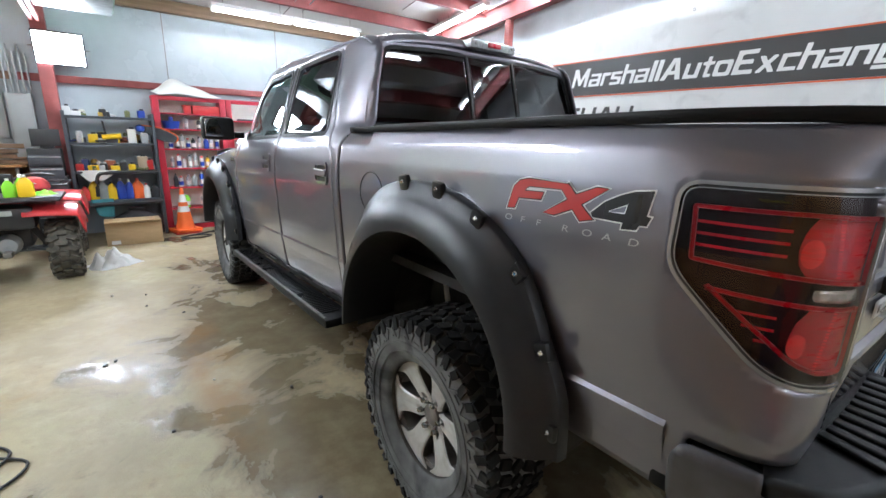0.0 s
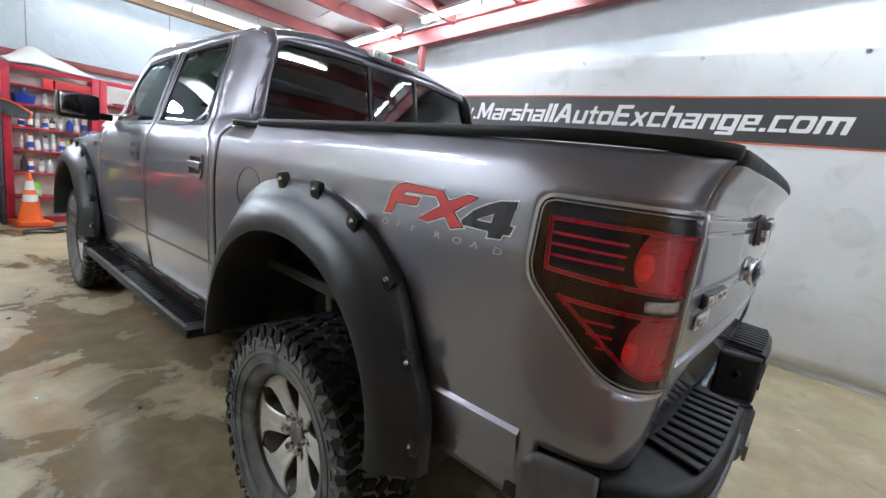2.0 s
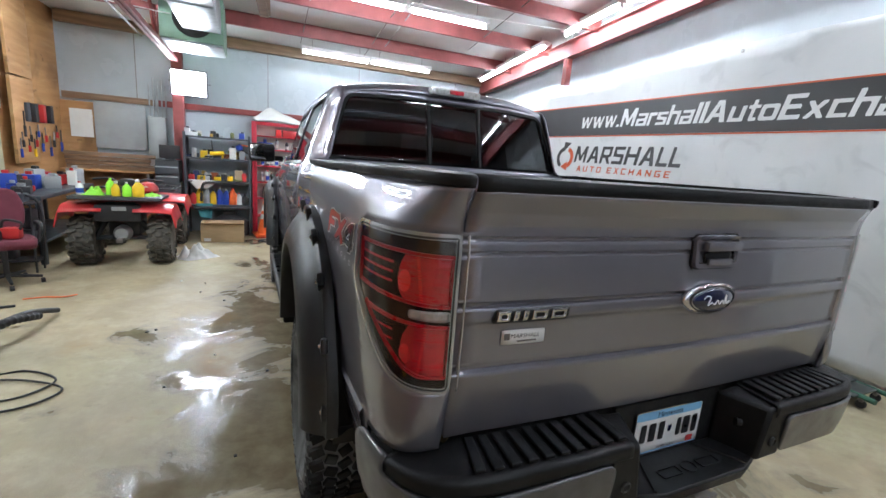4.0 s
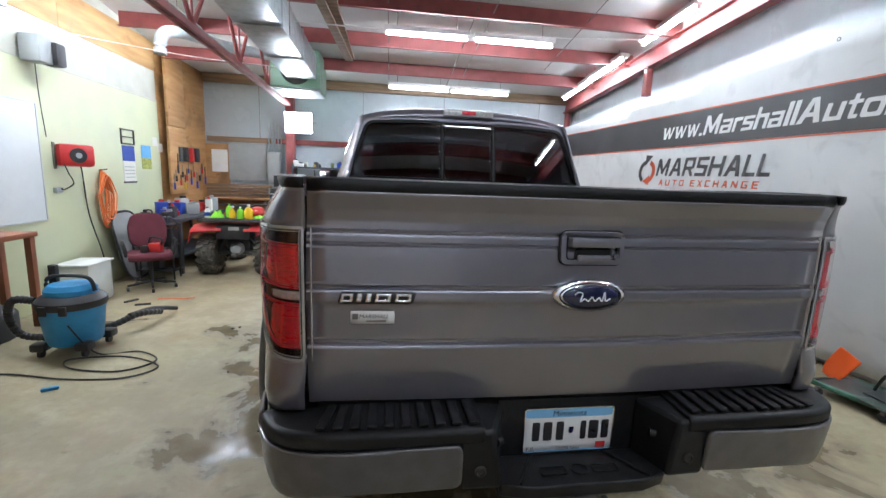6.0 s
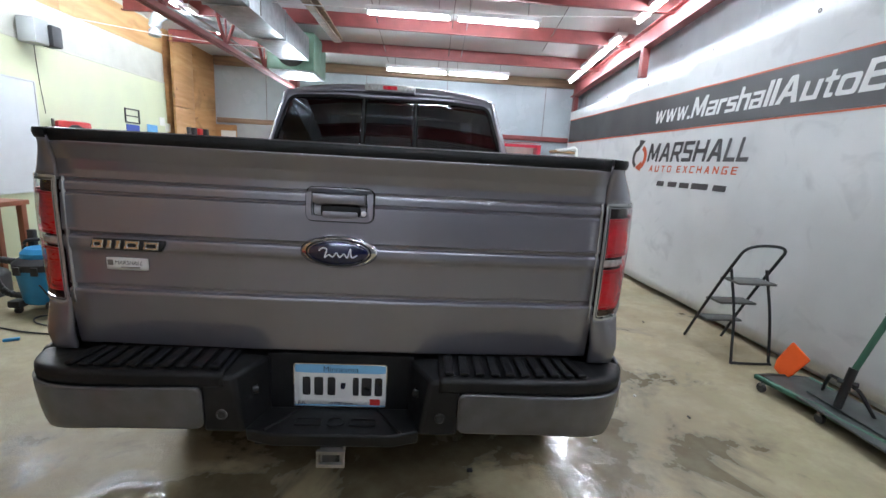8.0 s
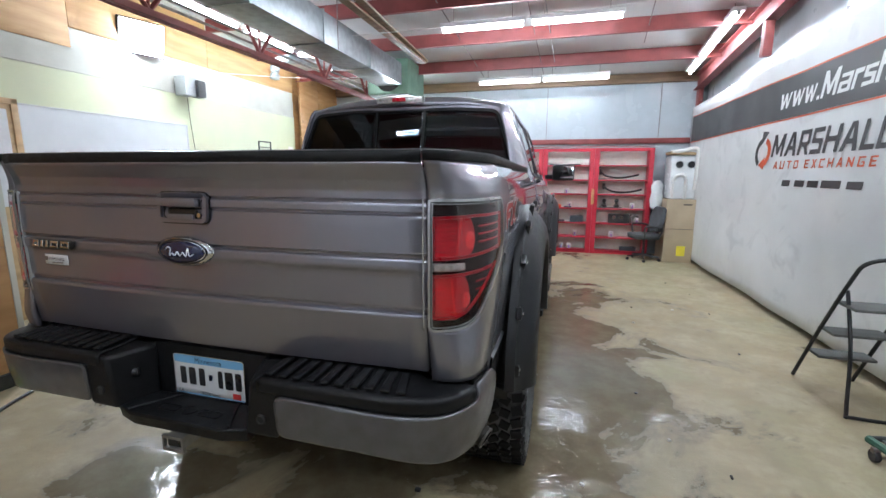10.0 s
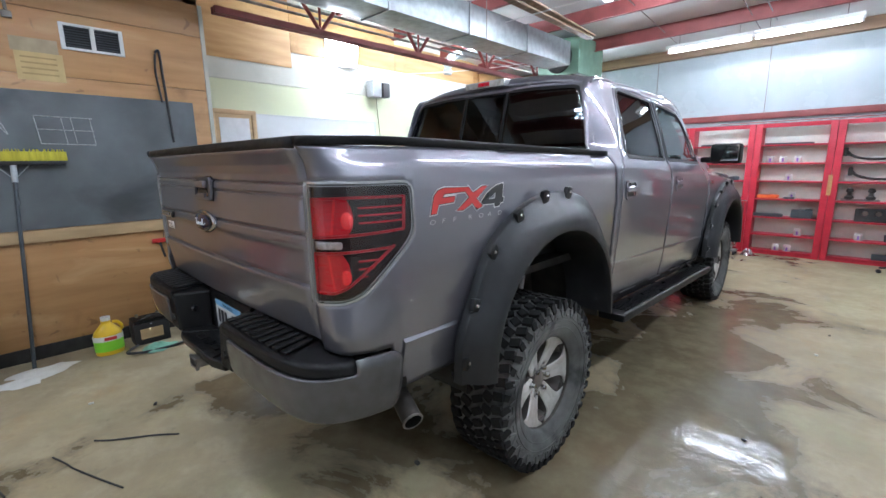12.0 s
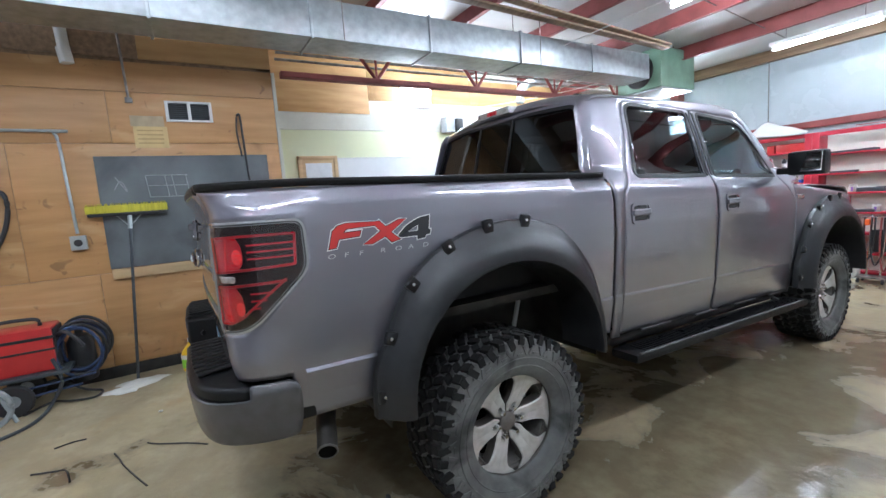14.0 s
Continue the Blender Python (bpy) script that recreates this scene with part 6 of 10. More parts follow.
bumper = part("rear_bumper", box((0, -1.075, 0.85), (1.5, 0.07, 0.12), 0.01), UNDER, truck, "grey rear bumper with black ribbed step pads")
for s in (1, -1):
    part("painted_end", patch(bump_surf(s, PEND), PE_OUT, (), 0.014, 0.0, mirrored(-s), vstep=0.008), BUMPERPAINT, bumper, "dull dark grey bumper end", 35, 0.012)
    pad = part("step_pad", patch(pad_surf(s), [(-0.066, 0), (BLEN - 0.165, 0), (BLEN - 0.165, 2), (-0.066, 2)], (), 0.016, 0.0, mirrored(-s), vstep=0.1), BLACKP, bumper, "black ribbed step pad", 40, 0.004)
    PS = pad_surf(s)
    for i in range(10):
        u = -0.035 + 0.0475 * i
        rib = lambda a, b: tuple(Vector(PS(a, b)) + Vector((0, 0, 0.009)))
        part("rib", patch(rib, [(u - 0.014, 1.04), (u + 0.014, 1.04), (u + 0.014, 1.80), (u - 0.014, 1.80)], (), 0.014, 0, mirrored(-s), vstep=0.2), BLACKP, pad, shade=30, thick=0.010, bevel=0.003)
    part("splash_guard", box((s * 0.915, -1.0, 0.87), (0.03, 0.16, 0.08), 0.008), BLACKP, bumper)
    part("splash_guard", box((s * 0.944, -0.905, 0.835), (0.03, 0.07, 0.18), 0.008), BLACKP, bumper)
    part("backing", sweep([(-0.03, 0.74), (-0.016, 0.78), (-0.016, 0.885), (-0.02, 0.898), (-0.16, 0.900), (-0.17, 0.78)], BP[:-2], s, True), UNDER, bumper, "", 30)
    # wall beside the plate bay with its bolt
    part("bay_wall", ([(s * 0.392, -1.262, 0.925), (s * 0.292, -1.262, 0.923), (s * 0.225, -1.115, 0.928), (s * 0.32, -1.115, 0.935), (s * 0.385, -1.262, 0.742), (s * 0.262, -1.262, 0.740), (s * 0.225, -1.115, 0.725), (s * 0.32, -1.115, 0.725)],
                      [(0, 1, 2, 3), (4, 7, 6, 5), (0, 4, 5, 1), (1, 5, 6, 2), (2, 6, 7, 3), (3, 7, 4, 0)]), BLACKP, bumper, "black bay side", 30, 0, 0.012)
    part("carriage_bolt", lathe([(0.017, 0.0), (0.017, -0.004), (0.012, -0.007), (0.011, -0.004), (0.0, -0.004)], 18, "y", (s * 0.327, -1.262, 0.802)), UNDER, bumper, "round bolt head")
    part("sensor", rod((s * 0.753, -1.236, 0.803), (s * 0.755, -1.250, 0.803), 0.011, 14), TRIM, bumper, "parking sensor")
    part("bay_light", rod((s * 0.262, -1.192, 0.845), (s * 0.247, -1.184, 0.845), 0.014, 12), TRIM, bumper)
part("bay_back", span_box((-0.24, -1.115, 0.705), (0.24, -1.095, 0.935), 0.004), BLACKP, bumper)
part("step_tray", ([(-0.18, -1.284, 0.752), (0.18, -1.284, 0.752), (0.265, -1.257, 0.752), (0.24, -1.115, 0.744), (-0.24, -1.115, 0.744), (-0.265, -1.257, 0.752),
                    (-0.18, -1.272, 0.703), (0.18, -1.272, 0.703), (0.265, -1.247, 0.703), (0.24, -1.115, 0.703), (-0.24, -1.115, 0.703), (-0.265, -1.247, 0.703)],
                   [(0, 1, 2, 3, 4, 5), (11, 10, 9, 8, 7, 6)] + [(j, (j + 6), (j + 1) % 6 + 6, (j + 1) % 6) for j in range(6)]), BLACKP, bumper, "black moulded step tray", 30, 0, 0.008)
for x, w in ((-0.085, 0.085), (0.085, 0.085)):
    part("moulded_mark", ring(lambda u, v: (u, v, 0.751), rounded([(x - w / 2, -1.234), (x + w / 2, -1.234), (x + w / 2, -1.197), (x - w / 2, -1.197)], 0.008), 0.004, 0.004), BLACKP, bumper)
part("moulded_mark", ring(lambda u, v: (u, v, 0.751), [(0.028 * math.cos(a), -1.215 + 0.025 * math.sin(a)) for a in np.linspace(0, 6.28, 20, endpoint=False)], 0.004, 0.004), BLACKP, bumper)
for x in (-1, 1):
    part("tray_ridge", tube([(x * 0.125, -1.13, 0.748), (x * 0.205, -1.267, 0.755)], 0.005, 6, 1), BLACKP, bumper)
# number plate
plate = part("number_plate", patch(lambda u, v: (u, -1.121, v), rounded([(-0.152, 0.752), (0.152, 0.752), (0.152, 0.904), (-0.152, 0.904)], 0.012), (), 0.03), WHITEP, truck, "white number plate with a sky blue band", thick=0.002)
part("blue_band", patch(lambda u, v: (u, -1.1225, v), rounded([(-0.150, 0.872), (0.150, 0.872), (0.150, 0.902), (-0.150, 0.902)], 0.008), (), 0.03), PLATEB, plate)
part("blue_foot", patch(lambda u, v: (u, -1.1225, v), [(-0.15, 0.7535), (0.15, 0.7535), (0.15, 0.757), (-0.15, 0.757)], (), 0.03), PLATEB, plate)
part("red_tag", patch(lambda u, v: (u, -1.1230, v), [(0.098, 0.758), (0.132, 0.758), (0.132, 0.780), (0.098, 0.780)], (), 0.03), DECRED, plate)
for x, w, h in ((-0.112, 0.026, 0.066), (-0.072, 0.030, 0.066), (-0.030, 0.026, 0.066), (0.050, 0.020, 0.066), (0.086, 0.034, 0.066), (0.126, 0.026, 0.066)):
    part("printed_bar", patch(lambda u, v: (u, -1.1235, v), rounded([(x - w / 2, 0.792), (x + w / 2, 0.792), (x + w / 2, 0.792 + h), (x - w / 2, 0.792 + h)], 0.004), (), 0.012), DECBLK, plate)
part("blue_mark", patch(lambda u, v: (u, -1.1235, v), rounded([(0.000, 0.815), (0.014, 0.815), (0.018, 0.838), (0.000, 0.838)], 0.003), (), 0.006), OVALBLUE, plate)
v, f = words("Minnesota", 0.028)
w = max(p.x for p in v)
part("state_name", ([(-w / 2 + p.x, -1.1236, 0.877 + p.y) for p in v], f), OVALBLUE, plate, shade=0)
for text, size, x, z in (("10,000 lakes", 0.017, None, 0.7575), ("JUL", 0.020, -0.142, 0.758)):
    v, f = words(text, size)
    x = -max(p.x for p in v) / 2 if x is None else x
    part("printed_letters", ([(x + p.x, -1.1237, z + p.y) for p in v], f), OVALBLUE if x > -0.13 else DECBLK, plate, shade=0)
part("plate_frame", ring(lambda u, v: (u, -1.121, v), rounded([(-0.154, 0.750), (0.154, 0.750), (0.154, 0.906), (-0.154, 0.906)], 0.012), 0.003, 0.003), CHROME, plate)
# tow hitch, wiring socket, exhaust
hitch = part("tow_hitch", span_box((-0.035, -1.28, 0.655), (0.035, -0.9, 0.700), 0.006), STEEL, truck, "rusty square hitch receiver")
part("collar", ring(lambda u, v: (u, -1.28, v), [(-0.042, 0.648), (0.042, 0.648), (0.042, 0.702), (-0.042, 0.702)], 0.012, 0.012), STEEL, hitch)
# Flat black slab gives the solid receiver end its shaded hollow.
part("dark_bore", span_box((-0.026, -1.2835, 0.662), (0.026, -1.2805, 0.692)), TRIM, hitch)
part("crossbar", rod((-0.6, -0.98, 0.70), (0.6, -0.98, 0.70), 0.035, 12), UNDER, hitch)
part("wiring_socket", box((-0.20, -1.19, 0.685), (0.11, 0.05, 0.04), 0.01), BLACKP, truck)
e0, ed = Vector((0.955, -0.847, 0.592)), Vector((0.88, -0.26, -0.40)).normalized()
pipe = part("exhaust_tip", tube([(0.55, -0.60, 0.72), (0.70, -0.74, 0.71), e0 - ed * 0.17, e0 - ed * 0.08, e0], 0.039, 20, 5), SOOTY, truck, "sooty steel exhaust tip")
# Black disc on the capped pipe end, for its dark sooty inside.
part("dark_bore", rod(e0 + ed * 0.001, e0 + ed * 0.003, 0.034, 20), BORE, pipe)
eu = ed.cross(Vector((0, 0, 1))).normalized()
ev = eu.cross(ed)
part("rolled_lip", tube([e0 + eu * (0.0375 * math.cos(a)) + ev * (0.0375 * math.sin(a)) for a in [2 * math.pi * i / 20 for i in range(20)]], 0.0045, 8, 1, True, False), STEEL, pipe)

# undercarriage
for s in (1, -1):
    part("frame_rail", span_box((s * 0.42, -1.05, 0.66), (s * 0.52, 4.4, 0.82), 0.01), UNDER, truck)
    part("leaf_spring", tube([(s * 0.56, -0.72, 0.70), (s * 0.56, -0.3, 0.52), (s * 0.56, 0.0, 0.49), (s * 0.56, 0.4, 0.55), (s * 0.56, 0.72, 0.70)], 0.035, 8, 5, flat=0.7), UNDER, truck)
    part("shock", rod((s * 0.64, 0.27, 0.52), (s * 0.60, 0.44, 0.98), 0.013, 12), WHITEP, truck, "thin pale shock absorber")
    part("front_shock", rod((s * 0.60, 3.62, 0.45), (s * 0.55, 3.62, 1.0), 0.035, 12), STEEL, truck)
    part("spring_block", box((s * 0.56, 0.0, 0.54), (0.09, 0.16, 0.12), 0.01), UNDER, truck)
part("rear_axle", rod((-0.80, 0, 0.434), (0.80, 0, 0.434), 0.045, 14), UNDER, truck)
part("differential", lathe([(0.0, -0.15), (0.08, -0.13), (0.14, -0.05), (0.15, 0.0), (0.14, 0.05), (0.08, 0.13), (0.0, 0.15)], 20, "x", (0, 0, 0.434)), UNDER, truck)
part("front_axle", rod((-0.80, 3.62, 0.434), (0.80, 3.62, 0.434), 0.04, 12), UNDER, truck)
part("underbody", span_box((-0.40, -0.9, 0.74), (0.40, 4.4, 0.86), 0.02), UNDER, truck)
part("fuel_tank", span_box((-0.80, 0.75, 0.52), (-0.48, 2.2, 0.74), 0.04), UNDER, truck)
part("bed_underside", span_box((-0.9, -1.05, 0.98), (0.9, 0.7, 1.02)), UNDER, truck)

# ---- things along the plywood wall ----
DARK = mat("dark_grey_plastic", (0.03, 0.03, 0.032), 0.5, var=0.3, bump=0.1)
RED = mat("bright_red_plastic", (0.55, 0.03, 0.03), 0.35, var=0.15, bump=0.05, coat=0.3)
ORANGE = mat("safety_orange", (0.85, 0.15, 0.03), 0.45, var=0.12, bump=0.05)
YELLOW = mat("yellow_plastic", (0.80, 0.52, 0.02), 0.35, var=0.1, bump=0.04)
BRISTLE = mat("yellow_bristles", (0.55, 0.50, 0.04), 0.7, var=0.3, scale=60, bump=0.6, bscale=300, stretch=(1, 1, 0.1))
LIME = mat("lime_green", (0.28, 0.75, 0.04), 0.4, var=0.15, bump=0.04)
BLUE = mat("vacuum_blue", (0.03, 0.24, 0.48), 0.4, var=0.15, scale=10, bump=0.06)
DEEPBLUE = mat("deep_blue", (0.02, 0.06, 0.35), 0.4, var=0.15, bump=0.05)
NAVYHOSE = mat("navy_hose", (0.03, 0.055, 0.13), 0.5, var=0.2, bump=0.1)
PAPER = mat("paper", (0.74, 0.73, 0.68), 0.8, var=0.1, bump=0.1)
CARD = mat("cardboard", (0.40, 0.28, 0.15), 0.8, var=0.15, scale=5, bump=0.1, stretch=(1, 1, 6))
PALEWOOD = mat("pale_wood", (0.52, 0.36, 0.19), 0.55, var=0.25, scale=5, bump=0.1, stretch=(3, 0.4, 3))
REDWOOD = mat("stained_table_wood", (0.28, 0.10, 0.05), 0.45, var=0.3, scale=5, bump=0.1)
MAROON = mat("maroon_cloth", (0.14, 0.03, 0.045), 0.9, var=0.2, bump=0.3, bscale=300)
GREYCLOTH = mat("dark_grey_cloth", (0.075, 0.078, 0.085), 0.9, var=0.25, bump=0.3, bscale=300)
TEAL = mat("teal_cloth", (0.08, 0.30, 0.33), 0.85, var=0.3, bump=0.3)
GREYSTEEL = mat("grey_enamel", (0.36, 0.38, 0.38), 0.45, 0.1, var=0.12, bump=0.06)
DARKSTEEL = mat("dark_enamel", (0.06, 0.07, 0.08), 0.45, 0.2, var=0.2, bump=0.06)
TAN = mat("tan_enamel", (0.43, 0.34, 0.23), 0.5, 0.05, var=0.12, scale=4, bump=0.06)
POLY = mat("clear_wrap", (0.72, 0.75, 0.76), 0.25, var=0.15, bump=0.6, bscale=30)
FOAM = mat("white_foam", (0.75, 0.74, 0.70), 0.8, var=0.1, bump=0.1)
CHALKW = mat("chalk_dust", (0.42, 0.44, 0.44), 0.9, var=0.5, scale=60, bump=0.1)
GREENSTEEL = mat("green_tool_paint", (0.05, 0.14, 0.09), 0.5, 0.1, var=0.3, bump=0.1)
FW = PLYX + 0.014

board = thing("chalkboard", (FW, -1.1, 1.04), "smudged grey chalkboard with a pale drawing on the plywood wall", "chalkboard")
part("slate", span_box((FW, -1.86, 1.055), (FW + 0.012, -0.34, 2.118), 0.003), CHALK, board)
for y in (-1.46, -1.30, -1.24, -1.12):
    part("chalk_line", rod((FW + 0.014, y, 1.72), (FW + 0.014, y - 0.02, 1.93), 0.004, 6), CHALKW, board)
for z in (1.72, 1.83, 1.93):
    part("chalk_line", rod((FW + 0.014, -1.48 + (1.93 - z) * 0.1, z), (FW + 0.014, -1.12, z - 0.005), 0.004, 6), CHALKW, board)
part("chalk_line", tube([(FW + 0.014, -1.74, 1.80), (FW + 0.014, -1.68, 1.88), (FW + 0.014, -1.64, 1.78), (FW + 0.014, -1.72, 1.92)], 0.004, 5), CHALKW, board)
tagged(part("chalk_ledge", span_box((FW, -1.85, 0.955), (FW + 0.03, -0.3, 1.05), 0.004), PALEWOOD), "pale wooden board under the chalkboard", "board")
vent = thing("wall_vent", (FW, -1.03, 2.45), "white framed wall vent with dark louvres", "vent")
part("backing", span_box((FW, -1.22, 2.47), (FW + 0.004, -0.84, 2.63)), DARK, vent)
for y0, y1 in ((-1.236, -1.208), (-1.045, -1.015), (-0.852, -0.824)):
    part("frame_bar", span_box((FW, y0, 2.45), (FW + 0.02, y1, 2.65), 0.003), WHITEP, vent)
for z0 in (2.45, 2.63):
    part("frame_bar", span_box((FW, -1.236, z0), (FW + 0.018, -0.824, z0 + 0.02), 0.003), WHITEP, vent)
for i in range(8):
    for y0, y1 in ((-1.206, -1.047), (-1.013, -0.854)):
        part("louvre", box((FW + 0.009, (y0 + y1) / 2, 2.484 + 0.0195 * i), (0.016, y1 - y0, 0.003), 0, Matrix.Rotation(radians(40), 3, "Y")), DARKSTEEL, vent)
note = thing("paper_notice", (FW, -1.4, 2.2), "yellowed paper notice pinned to the plywood", "paper")
part("sheet", span_box((FW, -1.52, 2.195), (FW + 0.004, -1.24, 2.40)), mat("yellowed_paper", (0.62, 0.46, 0.22), 0.8, var=0.15, scale=12, bump=0.05), note)
part("sheet", span_box((FW, -1.535, 2.40), (FW + 0.005, -1.26, 2.50)), mat("old_paper", (0.45, 0.36, 0.23), 0.8, var=0.2, scale=12, bump=0.05), note)
for i in range(4):
    part("printed_bar", span_box((FW + 0.004, -1.49, 2.235 + 0.04 * i), (FW + 0.0055, -1.28, 2.247 + 0.04 * i)), mat("faded_print", (0.42, 0.30, 0.13), 0.8, bump=0), note)
strap = thing("hanging_strap", (FW, -0.58, 1.8), "dark strap hanging from a nail", "strap")
part("strap", tube([(FW + 0.01, -0.60, 2.52), (FW + 0.02, -0.57, 2.53), (FW + 0.012, -0.56, 2.3), (FW + 0.014, -0.55, 2.0), (FW + 0.02, -0.54, 1.75)], 0.011, 8, 5), DARK, strap)
part("loop", tube([(FW + 0.012, -0.60, 2.51), (FW + 0.02, -0.615, 2.35), (FW + 0.012, -0.59, 2.1)], 0.009, 8, 5), DARK, strap)
part("nail", rod((FW, -0.59, 2.54), (FW + 0.03, -0.59, 2.545), 0.004, 8), STEEL, strap)
cond = thing("conduit", (FW, -2.1, 1.35), "grey steel conduit with a wall socket", "conduit")
part("pipe", tube([(FW + 0.02, -5.0, 2.345), (FW + 0.02, -2.25, 2.345), (FW + 0.02, -2.12, 2.33), (FW + 0.02, -2.085, 2.24), (FW + 0.02, -2.075, 1.9), (FW + 0.02, -2.06, 1.42)], 0.013, 10, 6), GALV, cond)
part("socket_box", span_box((FW, -2.12, 1.27), (FW + 0.05, -2.0, 1.40), 0.006), GREYSTEEL, cond)
part("socket", rod((FW + 0.05, -2.06, 1.335), (FW + 0.062, -2.06, 1.335), 0.032, 18), DARK, cond)
drain = thing("drain_pipe", (FW + 0.05, -1.95, 2.95), "white plastic pipe coming through the roof", "pipe")
part("pipe", rod((FW + 0.06, -1.93, 2.98), (FW + 0.06, -1.99, roof_z(-1.95)), 0.045, 18), WHITEP, drain)
part("coupling", rod((FW + 0.06, -1.925, 2.93), (FW + 0.06, -1.94, 3.06), 0.053, 18), WHITEP, drain)
steelpost = thing("threaded_rod", (FW, -1.52, 2.62), "rusty threaded rod hanging on the wall", "rod")
part("rod", rod((FW + 0.02, -1.52, 2.66), (FW + 0.02, -1.55, 3.7), 0.011, 8), STEEL, steelpost)
part("clip", box((FW + 0.015, -1.52, 2.64), (0.04, 0.06, 0.05), 0.008), STEEL, steelpost)

broom = thing("push_broom", (-2.42, -1.78, 0.0), "push broom with yellow bristles leaning upside down on the chalkboard", "broom")
bt, bf = Vector((-2.555, -1.645, 1.55)), Vector((-2.40, -1.76, 0.01))
part("handle", rod(bf, bt, 0.013, 12), DARKSTEEL, broom, "dark metal handle")
part("ferrule", rod(bt - (bt - bf).normalized() * 0.12, bt + (bt - bf).normalized() * 0.02, 0.019, 12), GALV, broom)
part("brush_block", box((-2.56, -1.65, 1.575), (0.06, 0.62, 0.035), 0.01), DARK, broom)
part("bristles", box((-2.56, -1.65, 1.622), (0.07, 0.64, 0.07), 0.006), BRISTLE, broom, "stiff yellow bristles")
rnd = random.Random(3)
for i in range(40):
    y = -1.96 + 0.62 * i / 39
    part("tuft", rod((-2.56 + rnd.uniform(-0.02, 0.02), y, 1.64), (-2.56 + rnd.uniform(-0.04, 0.04), y + rnd.uniform(-0.012, 0.012), 1.675), 0.008, 5, 0.003), BRISTLE, broom)
for sy in (-1, 1):
    part("brace", rod(bt - (bt - bf).normalized() * 0.1, (-2.56, -1.65 + 0.10 * sy, 1.565), 0.004, 6), GALV, broom)


def jug_body(r, h):
    return lathe([(r * 0.95, 0), (r, 0.01), (r, h * 0.58), (r * 0.9, h * 0.68), (r * 0.45, h * 0.86), (r * 0.34, h * 0.90), (r * 0.34, h)], 24)


jug = thing("cleaner_jug", (-2.36, -1.29, 0.0), "yellow plastic jug with a green label on the floor", "jug")
part("body", moved(jug_body(0.090, 0.29), Matrix.Translation((-2.36, -1.29, 0)) @ Matrix.Diagonal((0.85, 1.1, 1, 1))), YELLOW, jug)
part("label", moved(lathe([(0.092, 0.035), (0.092, 0.155)], 24, caps=False), Matrix.Translation((-2.36, -1.29, 0)) @ Matrix.Diagonal((0.86, 1.11, 1, 1))), LIME, jug, "lime green label")
part("cap", rod((-2.36, -1.29, 0.285), (-2.36, -1.29, 0.315), 0.034, 18), WHITEP, jug, "white cap")
part("grip", tube([(-2.36, -1.23, 0.17), (-2.36, -1.185, 0.20), (-2.36, -1.21, 0.25), (-2.36, -1.25, 0.26)], 0.013, 8), YELLOW, jug)
part("emblem", moved(lathe([(0.0935, 0.122), (0.0935, 0.165)], 24, caps=False), Matrix.Translation((-2.36, -1.29, 0)) @ Matrix.Diagonal((0.865, 1.115, 1, 1))), WHITEP, jug, "white band on the label")
part("emblem_bar", box((-2.280, -1.285, 0.144), (0.008, 0.085, 0.026), 0.003), DECRED, jug)
batt = thing("car_battery", (-2.42, -0.98, 0.0), "black car battery with a pale label on the floor", "battery")
part("case", box((-2.42, -0.98, 0.095), (0.18, 0.27, 0.19), 0.01), DARK, batt)
part("lid", box((-2.42, -0.98, 0.205), (0.17, 0.26, 0.03), 0.008), BLACKP, batt)
part("label", span_box((-2.329, -1.07, 0.05), (-2.326, -0.90, 0.14)), PALEWOOD, batt)
part("carry_strap", tube([(-2.36, -1.08, 0.21), (-2.34, -1.0, 0.245), (-2.34, -0.95, 0.245), (-2.36, -0.88, 0.21)], 0.008, 6), DARK, batt)
for y in (-1.06, -0.90):
    part("terminal", rod((-2.46, y, 0.215), (-2.46, y, 0.245), 0.013, 12), STEEL, batt)


def crumple(cx, cy, r, h, seed, flatness=1.0, n=22):
    """Crumpled sheet or cloth lying in a heap: several soft lumps with folds running between them."""
    rn = random.Random(seed)
    lumps = [(rn.uniform(-0.55, 0.55), rn.uniform(-0.55, 0.55), rn.uniform(0.25, 0.5), rn.uniform(0.5, 1.0)) for _ in range(7)]
    folds = [(rn.uniform(0, 3.14), rn.uniform(6, 13), rn.uniform(0, 6.28)) for _ in range(5)]
    ph = [rn.uniform(0, 6.28) for _ in range(3)]
    rings, verts, faces = 12, [], []
    def height(a, b, k):
        z = max(w * math.exp(-((a - x) ** 2 + (b - y) ** 2) / q ** 2) for x, y, q, w in lumps)
        z += 0.16 * sum(abs(math.sin(f * (a * math.cos(t) + b * math.sin(t)) + p)) - 0.5 for t, f, p in folds) * 0.6
        return max(0.003, h * max(0.06, z) * (1 - k ** 4) + 0.004)
    verts.append((cx, cy, height(0, 0, 0)))
    for k in range(1, rings + 1):
        for j in range(n):
            t = 2 * math.pi * j / n
            rr = k / rings * (1 + 0.16 * math.sin(3 * t + ph[0]) + 0.09 * math.sin(7 * t + ph[1]) + 0.05 * math.sin(13 * t + ph[2]))
            a, b = rr * math.cos(t), rr * math.sin(t)
            verts.append((cx + r * a, cy + r * flatness * b, height(a, b, k / rings)))
    for j in range(n):
        faces.append((0, 1 + j, 1 + (j + 1) % n))
        for k in range(rings - 1):
            a, b = 1 + k * n + j, 1 + k * n + (j + 1) % n
            faces.append((a, a + n, b + n, b))
    return verts, faces


